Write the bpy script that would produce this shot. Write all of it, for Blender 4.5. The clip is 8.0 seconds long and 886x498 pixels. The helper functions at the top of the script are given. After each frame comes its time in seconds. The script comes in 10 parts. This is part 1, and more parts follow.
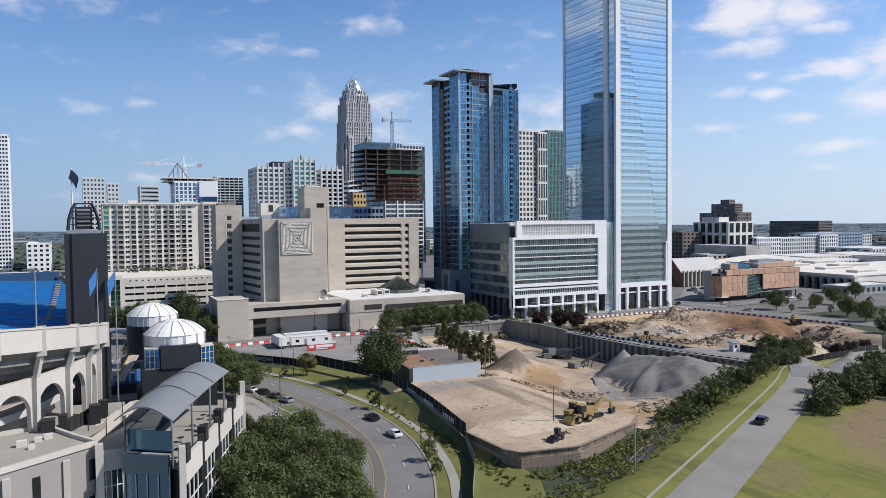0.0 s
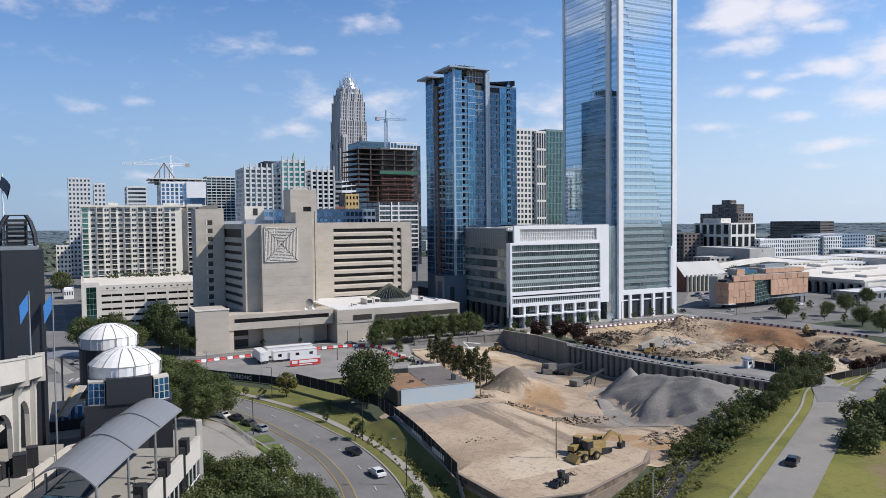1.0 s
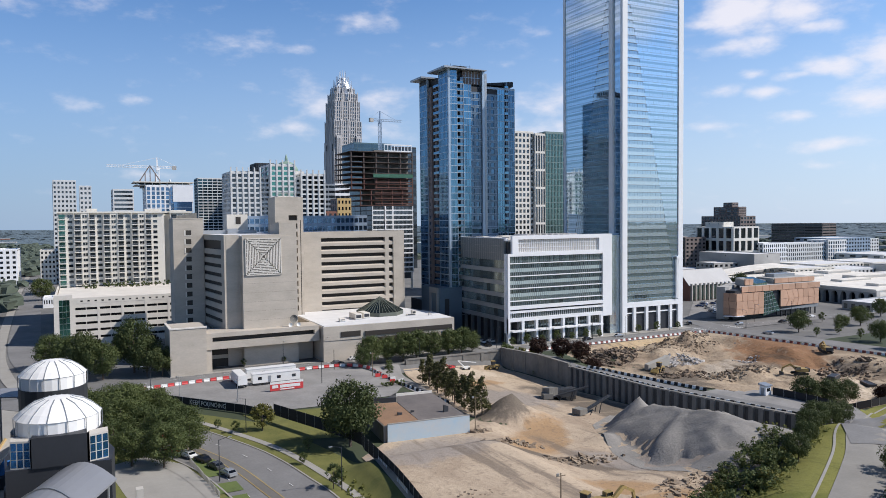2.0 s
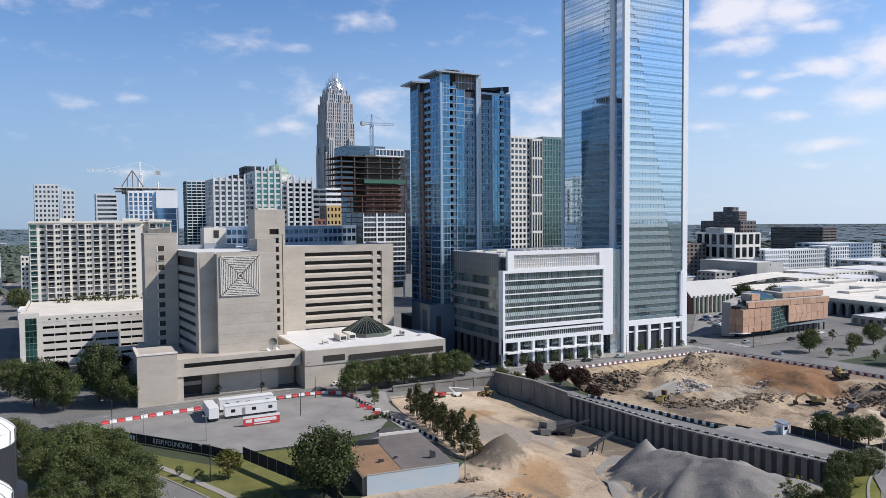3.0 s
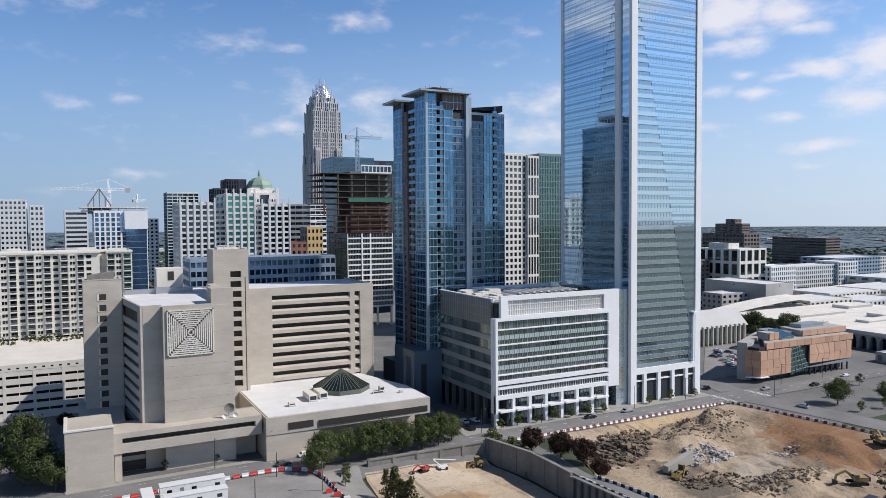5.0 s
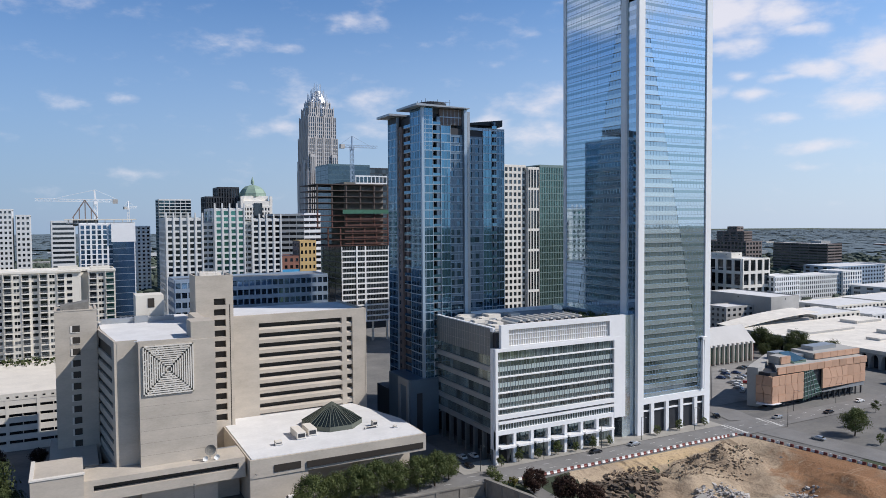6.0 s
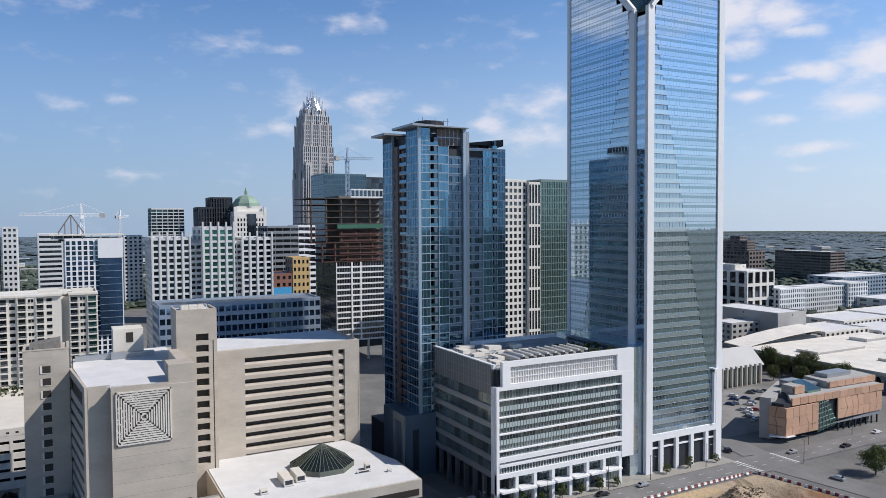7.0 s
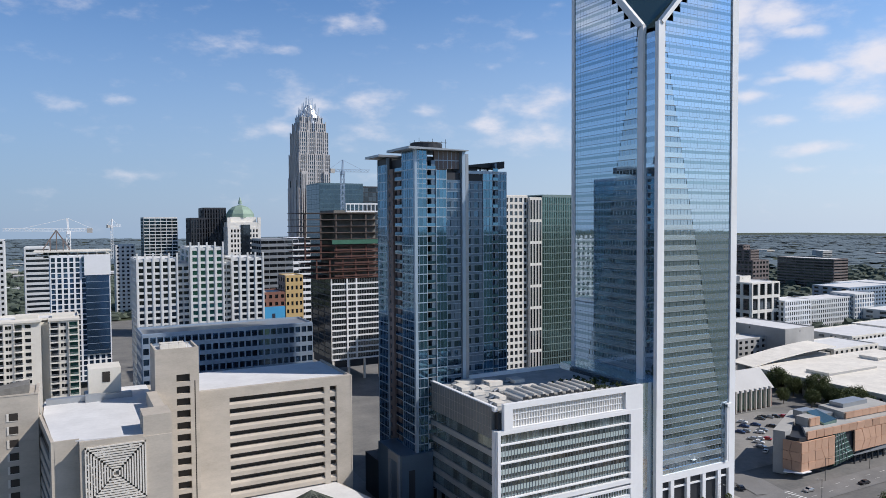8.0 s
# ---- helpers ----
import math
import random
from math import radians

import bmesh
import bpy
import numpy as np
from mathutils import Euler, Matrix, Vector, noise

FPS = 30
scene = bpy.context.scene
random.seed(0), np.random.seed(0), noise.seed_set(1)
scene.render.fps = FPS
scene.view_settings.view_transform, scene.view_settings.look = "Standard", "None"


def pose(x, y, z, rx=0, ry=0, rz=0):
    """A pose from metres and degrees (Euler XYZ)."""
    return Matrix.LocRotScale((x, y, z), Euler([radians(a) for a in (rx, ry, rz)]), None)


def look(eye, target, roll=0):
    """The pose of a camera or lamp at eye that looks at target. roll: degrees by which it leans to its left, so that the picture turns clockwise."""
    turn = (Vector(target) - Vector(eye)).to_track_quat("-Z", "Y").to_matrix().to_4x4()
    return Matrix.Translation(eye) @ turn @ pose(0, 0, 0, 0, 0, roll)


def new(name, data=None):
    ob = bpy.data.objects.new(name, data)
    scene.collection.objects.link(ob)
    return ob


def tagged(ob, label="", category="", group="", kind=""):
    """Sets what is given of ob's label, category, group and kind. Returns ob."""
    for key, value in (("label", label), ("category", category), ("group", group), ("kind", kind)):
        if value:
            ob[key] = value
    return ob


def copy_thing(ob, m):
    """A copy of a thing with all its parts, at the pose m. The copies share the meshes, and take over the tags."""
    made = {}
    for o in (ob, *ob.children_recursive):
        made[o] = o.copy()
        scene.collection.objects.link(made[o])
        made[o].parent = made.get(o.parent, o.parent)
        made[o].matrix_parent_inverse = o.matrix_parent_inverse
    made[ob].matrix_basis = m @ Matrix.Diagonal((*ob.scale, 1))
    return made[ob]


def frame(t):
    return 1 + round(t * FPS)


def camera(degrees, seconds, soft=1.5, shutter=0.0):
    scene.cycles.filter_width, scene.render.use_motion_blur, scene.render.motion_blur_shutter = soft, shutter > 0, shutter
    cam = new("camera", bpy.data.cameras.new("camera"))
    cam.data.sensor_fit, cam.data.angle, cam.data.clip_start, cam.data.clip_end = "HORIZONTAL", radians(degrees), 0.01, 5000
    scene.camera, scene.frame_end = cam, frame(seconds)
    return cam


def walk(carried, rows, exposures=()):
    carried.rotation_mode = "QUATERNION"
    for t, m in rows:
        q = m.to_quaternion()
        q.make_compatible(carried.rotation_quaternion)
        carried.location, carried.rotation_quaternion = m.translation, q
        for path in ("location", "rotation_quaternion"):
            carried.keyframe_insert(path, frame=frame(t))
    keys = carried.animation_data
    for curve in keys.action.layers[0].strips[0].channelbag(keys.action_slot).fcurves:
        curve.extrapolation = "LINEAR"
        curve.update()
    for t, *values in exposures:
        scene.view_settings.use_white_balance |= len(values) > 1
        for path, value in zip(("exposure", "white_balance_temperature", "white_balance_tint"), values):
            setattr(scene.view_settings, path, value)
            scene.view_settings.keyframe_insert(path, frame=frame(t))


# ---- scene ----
cam = camera(63.2, 8.0, soft=0.7)
METRES, EYE, TILT, LEAN, TURN = 140.0, 45.0, 0.0, 0.0, -26.4
ROWS = [
    (0.0, 0.0, 0.0, 0.0, -0.02, -2.18, 0.64),
    (0.5, 0.006, 0.0599, 0.0076, -0.12, -2.24, 0.62),
    (1.0, 0.0117, 0.122, 0.018, -0.22, -2.29, 0.62),
    (1.5, 0.0173, 0.1849, 0.0316, -0.29, -2.33, 0.61),
    (3.0, 0.0401, 0.3747, 0.0901, -0.68, -2.44, 0.42),
    (3.5, 0.0503, 0.4377, 0.1129, -0.8, -2.45, 0.39),
    (4.0, 0.0599, 0.4995, 0.1354, -0.95, -2.4, 0.38),
    (4.5, 0.0658, 0.5575, 0.1602, -1.0, -2.39, 0.41),
    (6.0, 0.0729, 0.7131, 0.2402, -1.26, -2.36, 0.38),
    (6.5, 0.0748, 0.7645, 0.2698, -1.36, -2.3, 0.35),
    (7.0, 0.0765, 0.8159, 0.3012, -1.41, -2.26, 0.33),
    (7.5, 0.0791, 0.8664, 0.3328, -1.45, -2.23, 0.3),
    (8.0, 0.0813, 0.9164, 0.3652, -1.52, -2.23, 0.33),
]
walk(cam, [(t, pose(0, 0, EYE, TILT, LEAN, TURN) @ pose(METRES * x, METRES * y, METRES * z, 90 + pitch, roll, yaw)) for t, x, y, z, yaw, pitch, roll in ROWS],
     exposures=[(0.0, -0.05, 6380, 13.0), (3.5, -0.02, 6380, 13.0), (4.5, -0.07, 6380, 13.0), (6.0, -0.14, 6380, 13.0), (8.0, -0.14, 6380, 13.0)])

# ---- world, sun ----
SUN = Vector((1.0, -0.66, 1.12)).normalized()
world = bpy.data.worlds.new("sky")
scene.world = world
world.use_nodes = True
wn, wl = world.node_tree.nodes, world.node_tree.links
wn.clear()
w_out = wn.new("ShaderNodeOutputWorld")
w_bg = wn.new("ShaderNodeBackground")
w_sky = wn.new("ShaderNodeTexSky")
w_sky.sky_type = "NISHITA"
w_sky.sun_disc = False
w_sky.sun_elevation = math.asin(SUN.z)
w_sky.sun_rotation = math.atan2(SUN.x, SUN.y)
w_sky.altitude = 200
w_sky.air_density, w_sky.dust_density, w_sky.ozone_density = 1.0, 0.3, 4.0
w_bg.inputs["Strength"].default_value = 0.11


def wmath(op, a, b=None):
    n = wn.new("ShaderNodeMath")
    n.operation = op
    for k, v in enumerate((a, b)):
        if v is None:
            continue
        if isinstance(v, (int, float)):
            n.inputs[k].default_value = v
        else:
            wl.new(v, n.inputs[k])
    return n.outputs[0]


# fair-weather clouds: azimuth and height in degrees, half width, half height, density
CLOUDS = [(49.4, 14.4, 3.0, 1.5, 1.1), (52.2, 14.3, 2.4, 1.1, 1.0), (54.0, 13.0, 1.7, 0.4, 0.8), (46.9, 13.9, 1.6, 0.5, 0.8), (49.4, 12.4, 2.0, 0.6, 0.8), (55.5, 10.2, 2.6, 0.7, 1.0),
          (58.4, 10.7, 2.6, 1.2, 1.1), (53.0, 9.9, 1.3, 0.3, 0.8), (57.6, 7.8, 2.0, 0.6, 0.9), (48.2, 9.1, 1.1, 0.42, 0.8), (50.4, 8.9, 1.2, 0.42, 0.75), (50.0, 10.2, 0.9, 0.3, 0.6)]
CLOUDS += [(52.9, 7.1, 1.1, 0.4, 0.75), (47.1, 6.7, 1.6, 0.4, 0.7), (54.9, 5.0, 2.0, 0.5, 0.7), (54.2, 3.5, 1.3, 0.3, 0.55), (12.2, 13.2, 3.6, 0.55, 0.40), (15.5, 13.0, 1.4, 0.45, 0.40), (20.3, 15.1, 2.6, 0.9, 0.36),
           (17.6, 9.1, 2.6, 1.1, 0.55), (21.2, 9.2, 2.4, 1.0, 0.6), (22.0, 7.0, 2.4, 0.8, 0.5), (15.2, 7.0, 2.0, 0.5, 0.6), (26.4, 8.6, 1.0, 0.4, 0.45), (35.6, 9.0, 2.4, 0.9, 0.6), (34.6, 6.6, 3.0, 0.9, 0.62),
           (31.2, 7.4, 2.0, 0.7, 0.65), (36.1, 14.2, 2.4, 0.5, 0.4), (0.4, 8.4, 1.4, 0.4, 0.36), (4.0, 8.8, 1.2, 0.4, 0.36), (4.9, 3.5, 2.2, 0.3, 0.4)]
# and all round the rest of the sky
sky_rng = random.Random(6)
CLOUDS += [(az + sky_rng.uniform(-8, 8), sky_rng.uniform(9, 20), sky_rng.uniform(5, 9), sky_rng.uniform(1.2, 2.2), 0.8) for az in (-165, -130, -85, -62, -35, -14, 72, 100, 130, 160)]
w_tc = wn.new("ShaderNodeTexCoord")
w_noise = wn.new("ShaderNodeTexNoise")
w_noise.inputs["Scale"].default_value, w_noise.inputs["Detail"].default_value, w_noise.inputs["Roughness"].default_value = 20.0, 8.0, 0.56
w_map = wn.new("ShaderNodeMapping")
w_map.inputs["Scale"].default_value = (1, 1, 2.2)
wl.new(w_tc.outputs["Generated"], w_map.inputs["Vector"])
wl.new(w_map.outputs["Vector"], w_noise.inputs["Vector"])
w_sep = wn.new("ShaderNodeSeparateXYZ")
wl.new(w_tc.outputs["Generated"], w_sep.inputs[0])
w_az = wmath("MULTIPLY", wmath("ARCTAN2", w_sep.outputs["X"], w_sep.outputs["Y"]), 57.2958)
w_el = wmath("MULTIPLY", wmath("ARCSINE", w_sep.outputs["Z"]), 57.2958)
w_total = None
for az, el, hw, hh, dens in CLOUDS:
    du = wmath("MULTIPLY", wmath("SUBTRACT", w_az, float(az)), 1.0 / hw)
    dv = wmath("MULTIPLY", wmath("SUBTRACT", w_el, float(el)), 1.0 / hh)
    d2 = wmath("ADD", wmath("MULTIPLY", du, du), wmath("MULTIPLY", dv, dv))
    m = wmath("MULTIPLY", wmath("POWER", 2.0, wmath("MULTIPLY", d2, -1.0)), float(dens))
    w_total = m if w_total is None else wmath("MAXIMUM", w_total, m)
w_ramp = wn.new("ShaderNodeMapRange")
w_ramp.interpolation_type = "SMOOTHSTEP"
w_ramp.inputs["From Min"].default_value, w_ramp.inputs["From Max"].default_value = 0.72, 1.5
wl.new(wmath("ADD", wmath("MULTIPLY", w_total, 0.8), wmath("MULTIPLY", w_noise.outputs["Fac"], 1.3)), w_ramp.inputs["Value"])
w_mix = wn.new("ShaderNodeMix")
w_mix.data_type = "RGBA"
wl.new(wmath("MULTIPLY", w_ramp.outputs["Result"], 0.85), w_mix.inputs["Factor"])
w_tint = wn.new("ShaderNodeMix")
w_tint.data_type, w_tint.blend_type = "RGBA", "MULTIPLY"
w_tint.inputs["Factor"].default_value = 1.0
# paler towards the sun's side
w_sep2 = wn.new("ShaderNodeSeparateXYZ")
wl.new(w_tc.outputs["Generated"], w_sep2.inputs[0])
w_side = wn.new("ShaderNodeMapRange")
w_side.inputs["From Min"].default_value, w_side.inputs["From Max"].default_value = -0.85, 0.45
wl.new(wmath("ADD", wmath("MULTIPLY", w_sep2.outputs["X"], 0.707), wmath("MULTIPLY", w_sep2.outputs["Y"], -0.707)), w_side.inputs["Value"])
w_gain = wn.new("ShaderNodeMix")
w_gain.data_type = "RGBA"
w_gain.inputs["A"].default_value, w_gain.inputs["B"].default_value = (0.70, 0.95, 1.17, 1), (1.10, 1.36, 1.52, 1)
wl.new(w_side.outputs["Result"], w_gain.inputs["Factor"])
wl.new(w_gain.outputs["Result"], w_tint.inputs["B"])
wl.new(w_sky.outputs["Color"], w_tint.inputs["A"])
# and the clear sky deepens towards the zenith
w_deep = wn.new("ShaderNodeMapRange")
w_deep.interpolation_type = "SMOOTHSTEP"
w_deep.inputs["From Min"].default_value, w_deep.inputs["From Max"].default_value = 17.0, 48.0
w_deep.inputs["To Min"].default_value, w_deep.inputs["To Max"].default_value = 1.0, 0.42
wl.new(w_el, w_deep.inputs["Value"])
w_top = wn.new("ShaderNodeMix")
w_top.data_type, w_top.blend_type = "RGBA", "MULTIPLY"
w_top.inputs["Factor"].default_value = 1.0
wl.new(w_deep.outputs["Result"], w_top.inputs["B"])
wl.new(w_tint.outputs["Result"], w_top.inputs["A"])
# the haze low over the land is a pale grey blue
w_haze = wn.new("ShaderNodeMix")
w_haze.data_type = "RGBA"
w_low = wn.new("ShaderNodeMapRange")
w_low.interpolation_type = "SMOOTHSTEP"
w_low.inputs["From Min"].default_value, w_low.inputs["From Max"].default_value = 20.0, -1.0
w_low.inputs["To Max"].default_value = 0.85
wl.new(w_el, w_low.inputs["Value"])
wl.new(w_low.outputs["Result"], w_haze.inputs["Factor"])
wl.new(w_top.outputs["Result"], w_haze.inputs["A"])
w_air = wn.new("ShaderNodeMix")
w_air.data_type = "RGBA"
w_air.inputs["A"].default_value, w_air.inputs["B"].default_value = (2.8, 3.95, 5.7, 1), (6.2, 7.2, 8.6, 1)
wl.new(w_side.outputs["Result"], w_air.inputs["Factor"])
wl.new(w_air.outputs["Result"], w_haze.inputs["B"])
wl.new(w_haze.outputs["Result"], w_mix.inputs["A"])
w_mix.inputs["B"].default_value = (8.6, 8.4, 8.7, 1)
wl.new(w_mix.outputs["Result"], w_bg.inputs["Color"])
wl.new(w_bg.outputs[0], w_out.inputs[0])
sun = new("sun", bpy.data.lights.new("sun", "SUN"))
sun.data.energy, sun.data.angle, sun.data.color = 5.0, radians(0.53), (1.0, 0.95, 0.87)
sun.matrix_world = look(SUN * 400, (0, 0, 0))


# ---- materials ----
def mat(name, colour, rough=0.8, metal=0.0, vary=0.25, scale=0.6, fine=9.0, bump=0.0, rand=0.0, island=0.0, spec=0.5, tone=None, stretch=(1, 1, 1)):
    """Painted, mineral or metal surface: a coarse and a fine variation of its colour, and fine relief."""
    m = bpy.data.materials.new(name)
    m.use_nodes = True
    n, l = m.node_tree.nodes, m.node_tree.links
    b = n["Principled BSDF"]
    b.inputs["Roughness"].default_value, b.inputs["Metallic"].default_value = rough, metal
    b.inputs["Specular IOR Level"].default_value = spec
    tc = n.new("ShaderNodeTexCoord")
    mp = n.new("ShaderNodeMapping")
    mp.inputs["Scale"].default_value = stretch
    l.new(tc.outputs["Object"], mp.inputs["Vector"])
    big, small = n.new("ShaderNodeTexNoise"), n.new("ShaderNodeTexNoise")
    for k, s, d in ((big, scale * 0.12, 5.0), (small, fine * 0.25, 6.0)):
        k.inputs["Scale"].default_value, k.inputs["Detail"].default_value = s, d
        k.inputs["Roughness"].default_value = 0.62
        l.new(mp.outputs["Vector"], k.inputs["Vector"])
    add = n.new("ShaderNodeMath")
    add.operation = "MULTIPLY_ADD"
    l.new(small.outputs["Fac"], add.inputs[0])
    add.inputs[1].default_value = 0.45
    l.new(big.outputs["Fac"], add.inputs[2])
    last = add.outputs[0]
    if rand or island:
        src = n.new("ShaderNodeObjectInfo").outputs["Random"] if rand else n.new("ShaderNodeNewGeometry").outputs["Random Per Island"]
        ra = n.new("ShaderNodeMath")
        ra.operation = "MULTIPLY_ADD"
        l.new(src, ra.inputs[0])
        ra.inputs[1].default_value = rand or island
        l.new(last, ra.inputs[2])
        last = ra.outputs[0]
    ramp = n.new("ShaderNodeMapRange")
    ramp.inputs["From Min"].default_value, ramp.inputs["From Max"].default_value = 0.45, 1.0 + (rand or island)
    l.new(last, ramp.inputs["Value"])
    mix = n.new("ShaderNodeMix")
    mix.data_type = "RGBA"
    l.new(ramp.outputs[0], mix.inputs["Factor"])
    c = Vector(colour)
    lo = tone if tone else tuple(c * (1 - vary))
    hi = colour if tone else tuple(min(1.0, v) for v in c * (1 + vary * 0.6))
    mix.inputs["A"].default_value = (*lo, 1)
    mix.inputs["B"].default_value = (*hi, 1)
    l.new(mix.outputs["Result"], b.inputs["Base Color"])
    if bump:
        bp = n.new("ShaderNodeBump")
        bp.inputs["Strength"].default_value = bump
        bp.inputs["Distance"].default_value = 0.15
        l.new(small.outputs["Fac"], bp.inputs["Height"])
        l.new(bp.outputs[0], b.inputs["Normal"])
    return m


def glass(name, colour, rough=0.04, vary=0.3, wave=0.015, rand=0.35, metal=0.9):
    """Coated, mirror-like window glass; panes differ a little in tint, and are not quite flat."""
    m = bpy.data.materials.new(name)
    m.use_nodes = True
    n, l = m.node_tree.nodes, m.node_tree.links
    b = n["Principled BSDF"]
    b.inputs["Roughness"].default_value, b.inputs["Metallic"].default_value = rough, metal
    info = n.new("ShaderNodeObjectInfo")
    geo = n.new("ShaderNodeNewGeometry")
    s = n.new("ShaderNodeMath")
    s.operation = "ADD"
    l.new(info.outputs["Random"], s.inputs[0])
    l.new(geo.outputs["Random Per Island"], s.inputs[1])
    fr = n.new("ShaderNodeMath")
    fr.operation = "FRACT"
    l.new(s.outputs[0], fr.inputs[0])
    mix = n.new("ShaderNodeMix")
    mix.data_type = "RGBA"
    l.new(fr.outputs[0], mix.inputs["Factor"])
    mix.inputs["A"].default_value = (*[v * (1 - rand) for v in colour], 1)
    mix.inputs["B"].default_value = (*[min(1, v * (1 + rand * 0.5)) for v in colour], 1)
    l.new(mix.outputs["Result"], b.inputs["Base Color"])
    tc, ns, bp = n.new("ShaderNodeTexCoord"), n.new("ShaderNodeTexNoise"), n.new("ShaderNodeBump")
    ns.inputs["Scale"].default_value = 0.35
    l.new(tc.outputs["Object"], ns.inputs["Vector"])
    l.new(ns.outputs["Fac"], bp.inputs["Height"])
    bp.inputs["Strength"].default_value, bp.inputs["Distance"].default_value = 1.0, wave
    l.new(bp.outputs[0], b.inputs["Normal"])
    return m


M = {}
M["white"] = mat("white_metal_panel", (0.82, 0.825, 0.83), 0.45, vary=0.08, scale=0.5, fine=3)
M["whiteroof"] = mat("white_roof_membrane", (0.66, 0.66, 0.66), 0.8, vary=0.14, scale=1.2, fine=4)
M["cream"] = mat("cream_stucco", (0.70, 0.665, 0.59), 0.9, vary=0.12, fine=6)
M["precast"] = mat("tan_precast_concrete", (0.475, 0.425, 0.36), 0.9, vary=0.2, scale=0.8, fine=5, bump=0.15, stretch=(1, 1, 2.5))
M["creamlight"] = mat("light_cream_concrete", (0.74, 0.71, 0.65), 0.85, vary=0.08)
M["deckconc"] = mat("pale_parking_deck_concrete", (0.68, 0.64, 0.575), 0.9, vary=0.16, scale=0.8, fine=5, bump=0.1)
# Near-black stand-in for the shade inside the open deck and its scuppers.
M["dark"] = mat("dark_opening", (0.012, 0.012, 0.014), 0.9, vary=0.2)
M["bronze"] = mat("dark_bronze_slot", (0.035, 0.028, 0.022), 0.6, vary=0.25)
M["greymetal"] = mat("grey_metal_panel", (0.36, 0.38, 0.40), 0.4, 0.5, vary=0.10, fine=3)
M["darkmetal"] = mat("charcoal_metal", (0.035, 0.038, 0.045), 0.55, 0.2, vary=0.2)
M["concrete"] = mat("grey_concrete", (0.40, 0.39, 0.37), 0.9, vary=0.18, scale=0.9, fine=6, bump=0.15)
# Weathered grey, darkened further for the shaded dug-ground wall and stadium underside.
M["oldconc"] = mat("weathered_shaded_concrete", (0.215, 0.205, 0.185), 0.95, vary=0.4, scale=1.6, fine=6, bump=0.3, stretch=(1, 1, 0.4))
M["asphalt"] = mat("worn_asphalt", (0.19, 0.186, 0.182), 0.9, vary=0.3, scale=0.7, fine=8, bump=0.1)
M["paleasphalt"] = mat("pale_old_asphalt", (0.25, 0.238, 0.215), 0.95, vary=0.22, scale=0.9, fine=7, bump=0.1)
M["lot"] = mat("parking_lot_asphalt", (0.26, 0.25, 0.238), 0.95, vary=0.3, scale=1.0, fine=6, bump=0.1)
M["tower_glass"] = glass("tower_glass", (0.55, 0.67, 0.77), 0.03, rand=0.08, wave=0.005)
M["tower_window"] = glass("tower_window_glass", (0.44, 0.55, 0.63), 0.03, rand=0.2, wave=0.006)
M["tower_spandrel"] = glass("tower_spandrel_glass", (0.58, 0.68, 0.73), 0.10, rand=0.06, wave=0.004, metal=0.75)
M["tower_window_dark"] = glass("dim_tower_window_glass", (0.34, 0.46, 0.52), 0.05, rand=0.1, wave=0.006)
M["joint"] = mat("blue_grey_glazing_joint", (0.16, 0.23, 0.31), 0.5, 0.2, vary=0.1)
M["res_glass"] = glass("blue_residential_glass", (0.105, 0.235, 0.345), 0.05, rand=0.3, wave=0.006)
# A darker copy of the blue glass: shadow is put into its tint.
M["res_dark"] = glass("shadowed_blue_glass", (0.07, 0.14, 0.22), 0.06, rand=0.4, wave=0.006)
M["office_glass"] = glass("green_grey_office_glass", (0.27, 0.34, 0.35), 0.08, rand=0.5, metal=0.7)
M["office_band"] = mat("frosted_green_glass_band", (0.42, 0.50, 0.49), 0.25, vary=0.08, fine=2, spec=0.7)
M["window"] = glass("dark_window", (0.09, 0.11, 0.13), 0.08, rand=0.6)
M["bluewin"] = glass("blue_window", (0.12, 0.22, 0.36), 0.08, rand=0.6)
M["greenwin"] = glass("green_window", (0.10, 0.28, 0.24), 0.10, rand=0.4)
M["greenglass"] = glass("pale_green_glass", (0.30, 0.45, 0.42), 0.10, rand=0.25)


